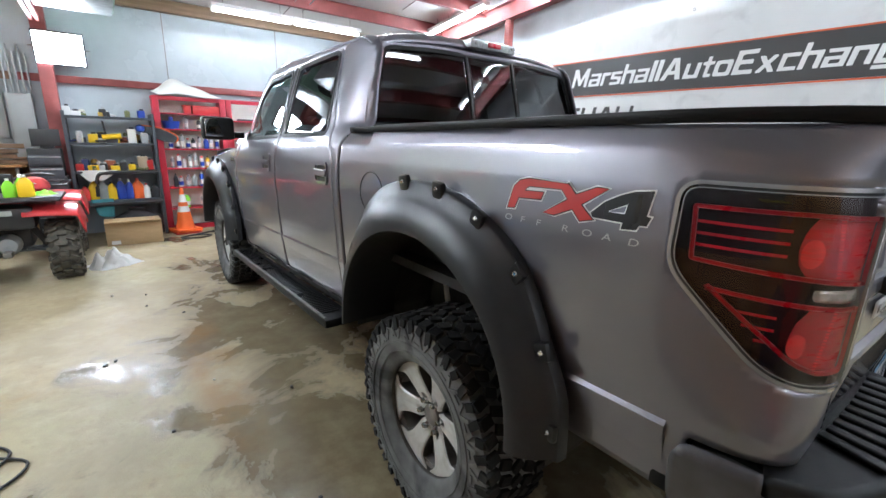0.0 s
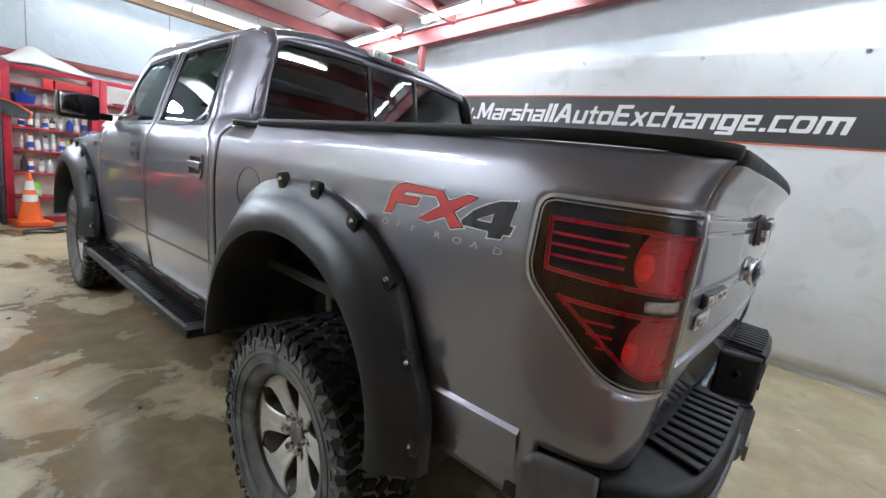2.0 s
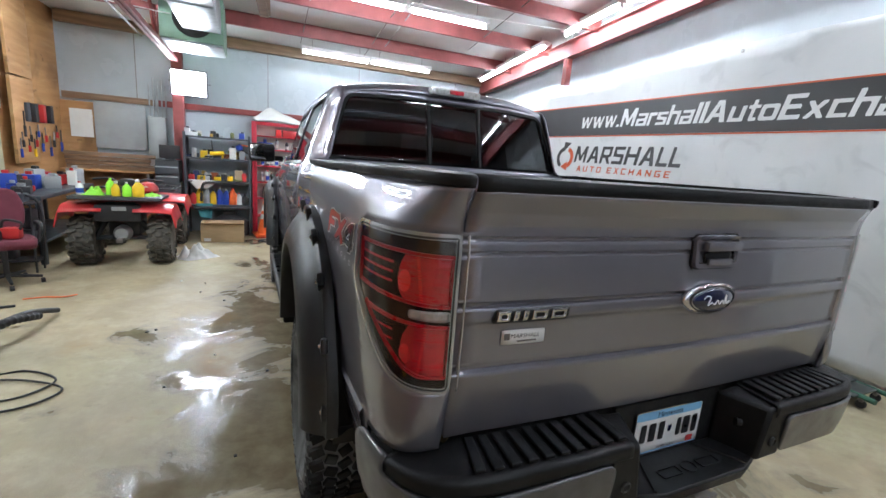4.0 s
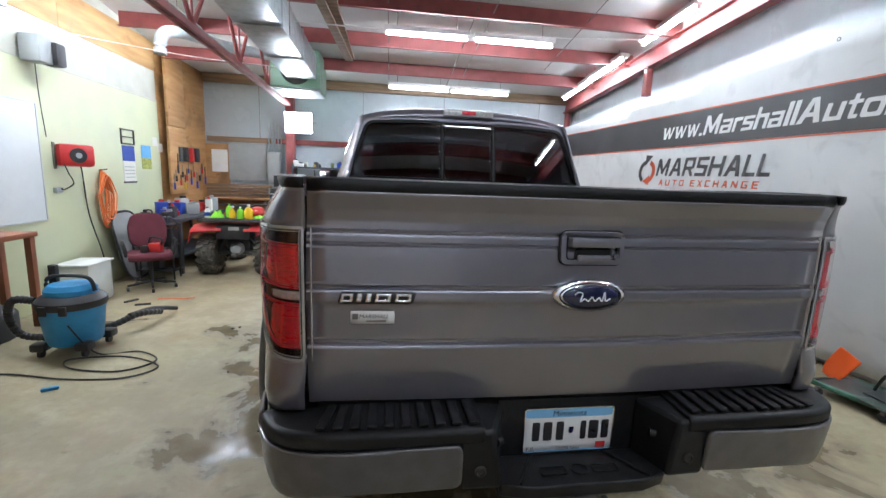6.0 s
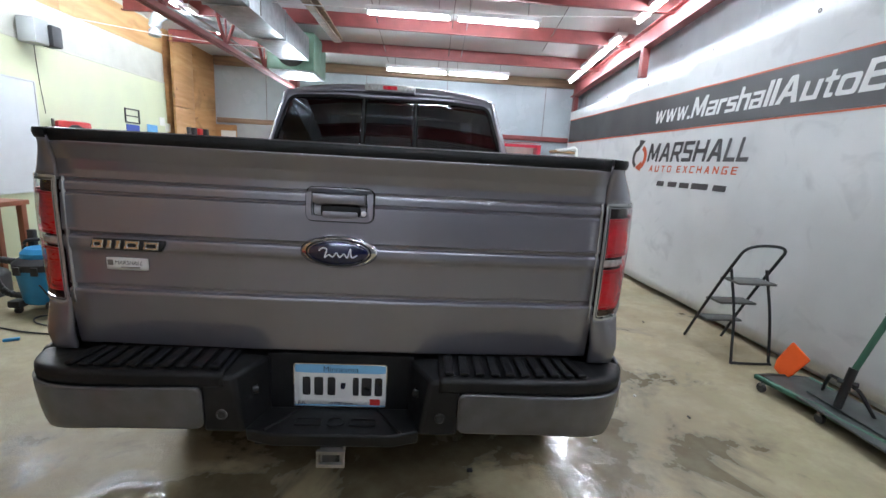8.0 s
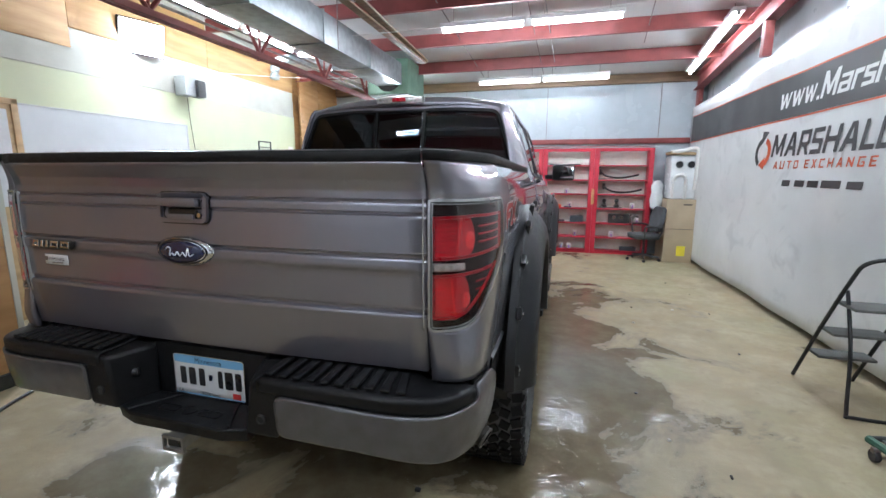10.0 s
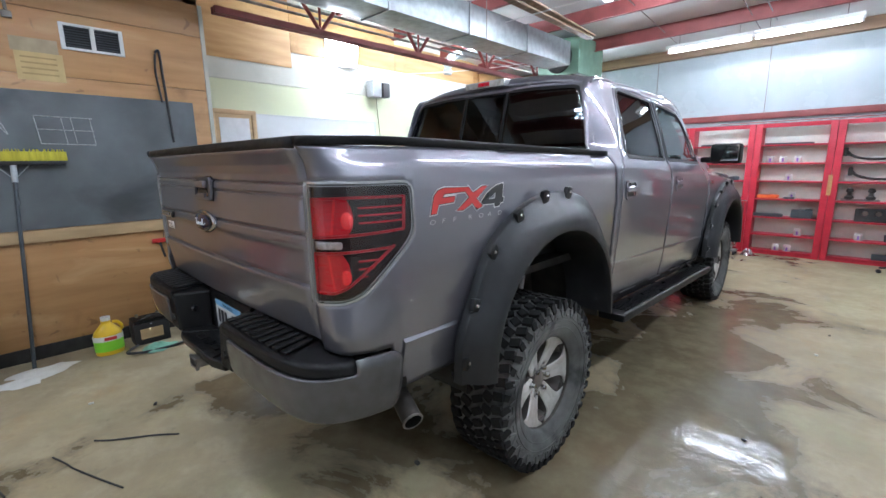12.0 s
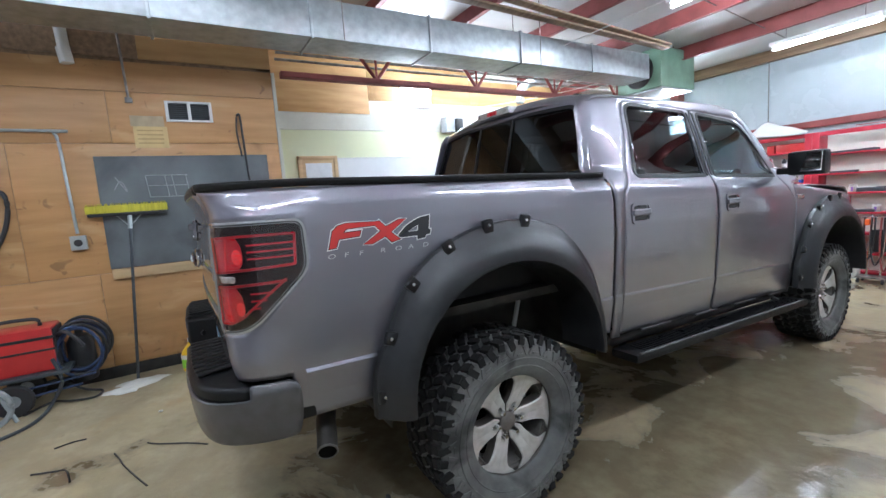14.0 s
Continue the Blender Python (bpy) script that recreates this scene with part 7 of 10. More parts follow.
rag = thing("green_rag", (-2.16, -0.98, 0.0), "pale green rag dropped on the floor", "rag")
part("cloth", crumple(-2.16, -0.98, 0.10, 0.04, 4, 1.3), mat("mint_cloth", (0.22, 0.45, 0.33), 0.85, var=0.2, bump=0.3), rag)
cbl = thing("floor_cable", (-2.2, -0.9, 0.0), "grey cable lying along the wall", "cable")
part("cable", tube([(-2.33, -1.1, 0.01), (-2.2, -1.2, 0.01), (-2.1, -1.05, 0.012), (-2.12, -0.8, 0.012), (-2.3, -0.55, 0.012), (-2.4, -0.3, 0.012)], 0.011, 8, 8), DARK, cbl)
for i, (x, y, r, t) in enumerate(((-2.30, -1.72, 0.13, 20), (-2.18, -1.85, 0.10, -30))):
    pp = thing("floor_paper", (x, y, 0.0), "crumpled white paper on the floor", "paper", "papers on the floor")
    part("sheet", crumple(x, y, r, 0.018, 8 + i, 1.5), PAPER, pp)
clamp = thing("bar_clamp", (FW, -0.73, 0.78), "red and black clamp hanging on the wall", "clamp")
part("jaw", box((FW + 0.03, -0.73, 0.86), (0.03, 0.2, 0.04), 0.01), RED, clamp)
for y in (-0.77, -0.69):
    part("leg", rod((FW + 0.03, y, 0.85), (FW + 0.03, y + 0.03, 0.70), 0.010, 8), DARK, clamp)
part("cord", rod((FW + 0.01, -0.73, 0.88), (FW + 0.01, -0.70, 1.05), 0.003, 6), DARK, clamp)
coil = thing("hanging_hose", (FW, -2.62, 1.2), "black hose hanging on the plywood wall", "hose")
for i in range(3):
    part("loop", tube([(FW + 0.02 + 0.012 * i, -2.62 + 0.10 * math.cos(a) + 0.08 * math.sin(a), 1.55 + 0.28 * math.sin(a)) for a in np.linspace(0, 6.28, 14, endpoint=False)], 0.016, 8, 3, True), DARK, coil)

# welder on its cart, with hoses
weld = thing("welder_cart", (-2.25, -2.65, 0.0), "red wire welder on a cart with coiled hoses", "welder")
part("body", box((-2.32, -2.53, 0.50), (0.32, 0.54, 0.36), 0.02), RED, weld, "red sheet-metal casing")
part("front_panel", box((-2.32, -2.256, 0.50), (0.28, 0.012, 0.32), 0.004), DARK, weld)
part("top_handle", tube([(-2.32, -2.36, 0.67), (-2.32, -2.39, 0.74), (-2.32, -2.66, 0.74), (-2.32, -2.69, 0.67)], 0.015, 8), DARK, weld)
part("tray", box((-2.30, -2.53, 0.30), (0.40, 0.70, 0.03), 0.006), DARKSTEEL, weld)
for x in (-2.48, -2.12):
    w = part("cart_wheel", lathe([(0.05, -0.02), (0.12, -0.022), (0.135, 0.0), (0.12, 0.022), (0.05, 0.02)], 24, "x", (x, -2.55, 0.135)), DARK, weld)
    part("wheel_hub", lathe([(0.0, -0.026), (0.05, -0.024), (0.05, 0.024), (0.0, 0.026)], 16, "x", (x, -2.55, 0.135)), GALV, w)
    part("cart_leg", rod((x, -2.80, 0.30), (x, -2.82, 0.02), 0.012, 8), DARKSTEEL, weld)
for i in range(8):
    c = Vector((-2.44 + 0.032 * i, -2.10 - 0.012 * (i % 3), 0.46 - 0.015 * (i % 4)))
    part("hose_coil", tube([c + Vector((0.04 * math.sin(2 * a + i), (0.19 - 0.012 * (i % 4)) * math.cos(a), (0.22 - 0.014 * (i % 3)) * math.sin(a))) for a in np.linspace(0, 6.28, 16, endpoint=False)], 0.014, 8, 3, True), NAVYHOSE if i % 2 else DARK, weld, "coiled hose")
part("ground_cable", tube([(-2.25, -2.35, 0.3), (-2.22, -2.15, 0.10), (-2.30, -2.02, 0.012), (-2.16, -2.06, 0.012), (-2.20, -2.22, 0.012), (-2.28, -2.36, 0.012), (-2.10, -2.50, 0.012)], 0.010, 8, 7), DARK, weld)
part("air_hose", tube([(-2.14, -2.28, 0.42), (-2.12, -2.24, 0.22), (-2.16, -2.34, 0.03), (-1.92, -2.37, 0.014), (-1.74, -2.46, 0.014), (-1.62, -2.66, 0.014), (-1.75, -2.85, 0.014)], 0.014, 8, 7), DARKSTEEL, weld, "worn grey hose")
for z, y1 in ((0.20, -2.02), (0.13, -2.12)):
    part("cart_bar", rod((-2.13, -2.62, z), (-2.17, y1, z + 0.02), 0.009, 8), NAVYHOSE, weld, "blue steel bar")
part("gas_bottle", lathe([(0.0, -0.25), (0.09, -0.25), (0.10, -0.22), (0.10, 0.10), (0.07, 0.16), (0.03, 0.18), (0.03, 0.22), (0.0, 0.22)], 24, "z", (-2.44, -2.14, 0.36)), DARK, weld, "dark gas bottle")
part("side_stripe", box((-2.157, -2.50, 0.60), (0.008, 0.50, 0.025), 0.003), DARK, weld)
part("side_stripe", box((-2.157, -2.50, 0.50), (0.008, 0.50, 0.018), 0.003), DARK, weld)
part("torch", tube([(-2.28, -2.3, 0.55), (-2.18, -2.2, 0.62), (-2.08, -2.12, 0.60), (-2.05, -2.05, 0.5)], 0.016, 8, 6), DARK, weld)
hand = thing("hand_truck", (-1.95, -2.62, 0.0), "bare steel hand truck frame beside the welder", "hand truck")
part("rail", tube([(-2.0, -2.9, 0.9), (-2.0, -2.75, 0.72), (-1.98, -2.62, 0.35), (-1.95, -2.5, 0.02)], 0.014, 8, 6), GALV, hand)
part("wheel", tube([(-1.93, -2.66 + 0.15 * math.cos(a), 0.17 + 0.15 * math.sin(a)) for a in np.linspace(0, 6.28, 18, endpoint=False)], 0.02, 8, 2, True), GALV, hand)
for pts in (((-0.91, -1.78), (-0.80, -1.74), (-0.70, -1.71), (-0.50, -1.63), (-0.36, -1.57)), ((-0.93, -1.60), (-0.86, -1.53), (-0.74, -1.36), (-0.64, -1.25)), ((-0.95, -2.20), (-0.90, -2.08), (-0.87, -2.02), (-0.70, -1.97)), ((-1.26, -2.15), (-1.29, -2.06), (-1.28, -1.98))):
    st = thing("floor_debris", (pts[0][0], pts[0][1], 0.0), "thin dark wire lying on the floor", "debris", "debris on the floor")
    part("wire", tube([(x, y, 0.006) for x, y in pts], 0.005, 6), DARK, st)

# ---- the pale green wall ----
GX = WEST + 0.014
dor = thing("door_1", (GX, 0.66, 0.0), "closed wooden door with a glazed upper half", "door", kind="structure")
part("leaf", span_box((GX, 0.42, 0.0), (GX + 0.03, 0.91, 2.22), 0.004), PALEWOOD, dor)
part("window_pane", span_box((GX + 0.03, 0.47, 1.2), (GX + 0.036, 0.87, 2.17)), mat("frosted_pane", (0.62, 0.64, 0.66), 0.3, var=0.15, scale=8, bump=0.1), dor)
for y0, y1, z0, z1 in ((0.36, 0.42, 0.0, 2.28), (0.91, 0.97, 0.0, 2.28), (0.36, 0.97, 2.22, 2.28)):
    part("door_frame", span_box((GX, y0, z0), (GX + 0.045, y1, z1), 0.004), PALEWOOD, dor)
part("door_handle", rod((GX + 0.03, 0.86, 1.0), (GX + 0.09, 0.86, 1.0), 0.02, 12), CHROME, dor)
wb = thing("whiteboard", (GX, 2.0, 0.99), "large plain whiteboard on the green wall", "whiteboard")
part("panel", span_box((GX, 0.99, 0.99), (GX + 0.012, 3.08, 2.24)), mat("whiteboard_face", (0.62, 0.645, 0.66), 0.4, var=0.05, bump=0.02), wb)
for y0, y1, z0, z1 in ((0.98, 3.09, 0.98, 0.995), (0.98, 3.09, 2.235, 2.25), (0.98, 0.995, 0.98, 2.25), (3.075, 3.09, 0.98, 2.25)):
    part("edge_strip", span_box((GX, y0, z0), (GX + 0.018, y1, z1)), mat("whiteboard_edge", (0.55, 0.57, 0.57), 0.4, var=0.05, bump=0), wb)
spk = thing("wall_speaker", (GX + 0.1, 3.1, 2.66), "grey and black loudspeaker on a wall bracket", "speaker")
part("cabinet", box((GX + 0.12, 3.02, 2.78), (0.20, 0.20, 0.27), 0.02), GREYSTEEL, spk)
part("grille", box((GX + 0.19, 3.17, 2.76), (0.16, 0.15, 0.24), 0.03), DARK, spk, "dark speaker grille")
part("lead", tube([(GX + 0.03, 3.12, 2.65), (GX + 0.01, 3.16, 2.3), (GX + 0.01, 3.2, 1.9)], 0.004, 6), DARK, spk)
part("bracket", box((GX + 0.02, 3.05, 2.78), (0.04, 0.08, 0.1), 0.005), STEEL, spk)
reel = thing("cord_reel", (GX + 0.08, 3.45, 1.6), "red retractable cord reel on the wall", "reel")
rc, rd = Vector((GX + 0.13, 3.45, 1.71)), Vector((0.82, -0.57, 0.0))
part("housing", box(rc, (0.13, 0.36, 0.26), 0.05, Matrix.Rotation(radians(-35), 3, "Z")), RED, reel)
part("drum_cover", rod(rc + rd * 0.06, rc + rd * 0.078, 0.085, 24), DARK, reel, "black round cover")
part("hub_cap", rod(rc + rd * 0.078, rc + rd * 0.086, 0.032, 18), GREYSTEEL, reel)
part("mount", box((GX + 0.01, 3.29, 1.70), (0.02, 0.03, 0.30), 0.004), STEEL, reel)
part("lead", tube([(GX + 0.1, 3.30, 1.60), (GX + 0.06, 3.42, 1.50), (GX + 0.04, 3.52, 1.38), (GX + 0.03, 3.36, 1.31), (GX + 0.05, 3.30, 1.33)], 0.007, 6), DARK, reel)
drop = thing("wall_cable", (GX, 3.8, 0.1), "black cable running down the wall", "cable")
part("cable", tube([(GX + 0.02, 3.64, 1.70), (GX + 0.02, 3.72, 1.55), (GX + 0.02, 3.78, 1.0), (GX + 0.03, 3.95, 0.5), (GX + 0.05, 4.05, 0.05)], 0.008, 6), DARK, drop)
wbx = thing("wall_outlet", (GX, 3.3, 1.3), "small metal outlet box on the wall", "outlet")
part("box", box((GX + 0.02, 3.28, 1.31), (0.04, 0.10, 0.06), 0.005), GALV, wbx)
cord = thing("extension_lead", (GX + 0.04, 4.1, 0.78), "orange extension cord hung in long loops", "extension cord")
rnd = random.Random(11)
for i in range(9):
    w, top, bot = 0.05 + 0.012 * i, 1.55 - 0.01 * i, 0.80 + rnd.uniform(-0.03, 0.10)
    yc, xo = 4.10 + rnd.uniform(-0.03, 0.03), GX + 0.02 + 0.008 * i
    part("loop", tube([(xo, yc, top), (xo, yc + w, top - 0.2), (xo, yc + w * 1.15, (top + bot) / 2), (xo, yc + w * 0.7, bot + 0.05), (xo, yc, bot), (xo, yc - w * 0.7, bot + 0.05), (xo, yc - w * 1.1, (top + bot) / 2), (xo, yc - w, top - 0.2)], 0.009, 6, 4, True), mat("orange_cable", (0.80, 0.22, 0.06), 0.5, var=0.1, bump=0.05) if i == 0 else bpy.data.materials["orange_cable"], cord)
part("hook", rod((GX, 4.1, 1.54), (GX + 0.10, 4.1, 1.56), 0.008, 8), STEEL, cord)
cal = thing("wall_calendar", (GX, 4.83, 1.38), "hanging calendar with a blue truck-like picture", "calendar")
part("picture", span_box((GX, 4.67, 1.68), (GX + 0.005, 4.99, 1.90)), DEEPBLUE, cal)
part("sheet", span_box((GX, 4.67, 1.38), (GX + 0.005, 4.99, 1.68)), PAPER, cal)
for k in range(4):
    part("printed_bar", span_box((GX + 0.005, 4.70, 1.44 + 0.05 * k), (GX + 0.0065, 4.96, 1.452 + 0.05 * k)), GREYSTEEL, cal)
part("footer", span_box((GX, 4.66, 1.36), (GX + 0.008, 5.0, 1.385)), DARK, cal)
frm = thing("picture_frame", (GX, 4.83, 1.93), "black frame with small cards on the wall", "frame")
for y0, y1, z0, z1 in ((4.65, 4.67, 1.92, 2.14), (4.98, 5.0, 1.92, 2.14), (4.65, 5.0, 1.92, 1.94), (4.65, 5.0, 2.12, 2.14), (4.65, 5.0, 2.02, 2.035)):
    part("frame_bar", span_box((GX, y0, z0), (GX + 0.015, y1, z1)), DARK, frm)
pic = thing("wall_poster", (GX, 5.33, 1.57), "small poster of a blue sky over yellow fields", "poster")
part("sky", span_box((GX, 5.19, 1.74), (GX + 0.004, 5.48, 1.94)), mat("poster_blue", (0.12, 0.38, 0.70), 0.5, bump=0), pic)
part("field", span_box((GX, 5.19, 1.57), (GX + 0.004, 5.48, 1.74)), mat("poster_field", (0.45, 0.48, 0.10), 0.5, var=0.5, scale=30, bump=0), pic)
tbl = thing("work_table", (-4.05, 2.3, 0.0), "reddish stained wooden table against the wall", "table")
part("top", span_box((GX + 0.01, 1.3, 0.90), (-3.93, 2.42, 0.95), 0.006), REDWOOD, tbl)
for y in (1.36, 2.36):
    for x in (GX + 0.05, -3.97):
        part("leg", span_box((x - 0.03, y - 0.03, 0.0), (x + 0.03, y + 0.03, 0.90), 0.006), REDWOOD, tbl)
bags = thing("black_bag", (-4.1, 1.95, 0.0), "black soft tool bag under the table", "bag")
part("bag", moved(jug_body(0.17, 0.36), Matrix.Translation((-4.08, 1.95, 0)) @ Matrix.Diagonal((0.9, 1.6, 1, 1))), DARK, bags)
bin_ = thing("white_bin", (-4.02, 3.2, 0.0), "translucent white plastic bin against the wall", "bin")
part("body", box((-4.03, 3.22, 0.24), (0.34, 0.46, 0.48), 0.05), mat("milky_plastic", (0.66, 0.68, 0.64), 0.4, var=0.1, bump=0.05), bin_)
part("rim", box((-4.03, 3.22, 0.475), (0.37, 0.49, 0.03), 0.012), WHITEP, bin_)

# shop vacuum with hose and cord
V = Vector((-3.24, 1.72, 0.0))
vac = thing("shop_vacuum", V, "blue wet-dry shop vacuum with a black lid and hose", "vacuum cleaner")
part("tank", lathe([(0.0, 0.09), (0.19, 0.09), (0.20, 0.11), (0.235, 0.40), (0.24, 0.42)], 32, "z", V, False), BLUE, vac, "blue plastic tank")
part("lid", lathe([(0.245, 0.41), (0.252, 0.43), (0.25, 0.47), (0.22, 0.50), (0.19, 0.52)], 32, "z", V, False), DARK, vac, "black lid")
part("motor_cover", lathe([(0.19, 0.50), (0.185, 0.56), (0.15, 0.60), (0.0, 0.615)], 28, "z", V, False), BLUE, vac, "blue motor cover")
part("carry_handle", tube([V + Vector((-0.17, -0.02, 0.55)), V + Vector((-0.14, -0.02, 0.66)), V + Vector((0.14, -0.02, 0.66)), V + Vector((0.20, -0.02, 0.54))], 0.016, 8), DARK, vac)
part("tool_post", box(V + Vector((-0.16, 0.06, 0.66)), (0.06, 0.05, 0.18), 0.01), DARK, vac)
for i in range(4):
    a = radians(45 + 90 * i)
    c = V + Vector((0.235 * math.cos(a), 0.235 * math.sin(a), 0.0))
    f = part("foot", box(c + Vector((0, 0, 0.095)), (0.11, 0.11, 0.07), 0.02), DARK, vac)
    part("caster", lathe([(0.0, -0.014), (0.034, -0.014), (0.034, 0.014), (0.0, 0.014)], 14, "x", c + Vector((0, 0, 0.034))), DARK, f)
for i in range(2):
    part("latch", box(V + Vector((0.25 * (1 if i else -1) * 0.3, -0.245, 0.42)), (0.06, 0.02, 0.08), 0.008), DARK, vac)
hp = curve_pts([V + Vector((-0.25, -0.05, 0.46)), V + Vector((-0.42, -0.05, 0.46)), V + Vector((-0.50, 0.0, 0.30)), V + Vector((-0.46, 0.06, 0.12)), V + Vector((-0.30, 0.16, 0.06)), V + Vector((-0.20, 0.30, 0.06)), V + Vector((0.10, 0.34, 0.10)), V + Vector((0.26, 0.50, 0.16)), V + Vector((0.34, 0.78, 0.10))], 12)
hv, hf = [], []
for i, p in enumerate(hp):
    d = (hp[min(i + 1, len(hp) - 1)] - hp[max(i - 1, 0)]).normalized()
    sdir = d.cross(Vector((0, 0, 1))).normalized()
    u = sdir.cross(d)
    r = 0.034 if i % 2 else 0.028
    for j in range(12):
        a = 2 * math.pi * j / 12
        hv.append(p + sdir * r * math.cos(a) + u * r * math.sin(a))
for i in range(len(hp) - 1):
    for j in range(12):
        hf.append((i * 12 + j, i * 12 + (j + 1) % 12, (i + 1) * 12 + (j + 1) % 12, (i + 1) * 12 + j))
part("hose", (hv, hf), DARK, vac, "ribbed black hose", shade=0)
part("wand", tube([V + Vector((0.22, 0.42, 0.17)), V + Vector((0.30, 0.72, 0.15)), V + Vector((0.36, 1.08, 0.04))], 0.024, 10, 5), DARK, vac, "black wand")
part("power_cord", tube([V + Vector(p) for p in ((0.1, -0.24, 0.3), (0.25, -0.15, 0.02), (0.55, -0.1, 0.01), (0.78, -0.3, 0.01), (0.6, -0.5, 0.01), (0.2, -0.42, 0.01), (0.1, -0.25, 0.012), (0.5, -0.22, 0.014), (0.85, -0.42, 0.01), (0.7, -0.62, 0.01), (0.3, -0.62, 0.01), (-0.2, -0.50, 0.01), (-0.6, -0.55, 0.01))], 0.007, 6, 8), DARK, vac)
sc = thing("small_scrap", (-2.95, 0.95, 0.0), "small blue scrap on the floor", "scrap")
part("piece", box((-2.95, 0.95, 0.012), (0.10, 0.03, 0.022), 0.006, Matrix.Rotation(0.5, 3, "Z")), BLUE, sc)
for x, y, t in ((-3.35, 3.05, 0.3), (-3.55, 3.2, 1.0)):
    s2 = thing("small_scrap", (x, y, 0.0), "small dark tool lying on the floor", "tool")
    part("piece", box((x, y, 0.012), (0.16, 0.03, 0.022), 0.006, Matrix.Rotation(t, 3, "Z")), DARK, s2)
bar = thing("orange_strap", (-3.1, 3.35, 0.0), "short orange strap lying on the floor", "strap")
part("strap", tube([(-3.30, 3.28, 0.008), (-3.15, 3.32, 0.008), (-3.0, 3.30, 0.008), (-2.9, 3.36, 0.008)], 0.014, 6, flat=0.4), ORANGE, bar)


def office_chair(at, turn, cloth, label):
    t = thing("office_chair", (0, 0, 0), label, "chair")
    for i in range(5):
        a = 2 * math.pi * i / 5 + 0.3
        arm = part("base_arm", rod((0.03 * math.cos(a), 0.03 * math.sin(a), 0.10), (0.28 * math.cos(a), 0.28 * math.sin(a), 0.075), 0.02, 8, 0.014), DARK, t)
        part("caster", lathe([(0.0, -0.016), (0.027, -0.016), (0.027, 0.016), (0.0, 0.016)], 12, "x", (0.28 * math.cos(a), 0.28 * math.sin(a), 0.028)), DARK, arm)
    part("column", rod((0, 0, 0.10), (0, 0, 0.42), 0.025, 12), DARK, t)
    part("seat", patch(lambda u, v: (u, v, 0.505 - 0.5 * max(0.0, v - 0.12) ** 2 - 0.15 * u * u), rounded([(-0.24, -0.21), (0.24, -0.21), (0.25, 0.25), (-0.25, 0.25)], 0.12), (), 0.03), cloth, t, thick=0.085)
    part("back_bar", box((0, -0.24, 0.56), (0.07, 0.03, 0.28), 0.01), DARK, t)
    part("backrest", patch(lambda u, v: (u, -0.235 - 0.17 * (v - 0.56) + 0.5 * u * u, v), rounded([(-0.20, 0.53), (0.20, 0.53), (0.235, 0.80), (0.17, 0.98), (-0.17, 0.98), (-0.235, 0.80)], 0.11), (), 0.03), cloth, t, thick=0.075, bevel=0.0)
    for s in (-1, 1):
        part("armrest", tube([(s * 0.25, -0.15, 0.45), (s * 0.29, -0.18, 0.62), (s * 0.29, 0.05, 0.65), (s * 0.29, 0.12, 0.62), (s * 0.26, 0.10, 0.46)], 0.018, 8, 5), DARK, t)
    t.matrix_basis = pose(*at, 0, 0, turn)
    return t


oval_ = thing("oval_board", (-4.12, 4.42, 0.0), "grey oval board with a black rim leaning on the wall", "board")
OVB = lambda u, v: (-4.02 - 0.20 * (v / 0.95), 4.42 + u, v)
ovp = rounded([(-0.33, 0.02), (0.33, 0.02), (0.33, 0.97), (-0.33, 0.97)], 0.27, 8)
part("face", patch(OVB, ovp, (), 0.04), mat("grey_board_face", (0.30, 0.31, 0.31), 0.5, var=0.15, bump=0.05), oval_, thick=0.015)
part("rim", tube([OVB(u, v) for u, v in ovp], 0.016, 8, 1, True, False), DARK, oval_, "black rubber rim")
office_chair((-3.62, 3.85, 0.0), -152, MAROON, "maroon cloth office chair on casters")
item = thing("red_drill_case", (-3.55, 3.80, 0.505), "red and black power tool on the chair seat", "tool")
part("body", box((-3.52, 3.80, 0.565), (0.16, 0.12, 0.12), 0.03), RED, item)
part("battery_pack", box((-3.62, 3.74, 0.55), (0.09, 0.09, 0.09), 0.015), DARK, item)
part("grip", tube([(-3.45, 3.78, 0.60), (-3.42, 3.75, 0.68), (-3.56, 3.78, 0.70), (-3.60, 3.80, 0.62)], 0.014, 8), DARK, item)

# ---- the north wall: shelves, benches, stored goods ----
SHELFBACK = mat("shelf_back_white", (0.86, 0.87, 0.78), 0.6, var=0.12, scale=6, bump=0.08)


def red_shelf(x0, x1, levels, label):
    t = thing("red_shelf", ((x0 + x1) / 2, 6.92, 0.0), label, "shelf", "red shelf units")
    part("back_panel", span_box((x0 + 0.03, 7.07, 0.04), (x1 - 0.03, 7.085, 2.03)), SHELFBACK, t)
    for x in (x0, x1 - 0.085):
        part("upright", span_box((x, 6.78, 0.0), (x + 0.085, 7.08, 2.06), 0.006), REDPAINT, t)
    part("kickboard", span_box((x0 + 0.085, 6.80, 0.0), (x1 - 0.085, 6.83, 0.075), 0.004), REDPAINT, t)
    part("header", span_box((x0 + 0.085, 6.79, 2.0), (x1 - 0.085, 6.83, 2.06), 0.004), REDPAINT, t)
    for z in levels:
        part("shelf_board", span_box((x0 + 0.085, 6.80, z - 0.022), (x1 - 0.085, 7.07, z), 0.003), REDPAINT, t)
    return t


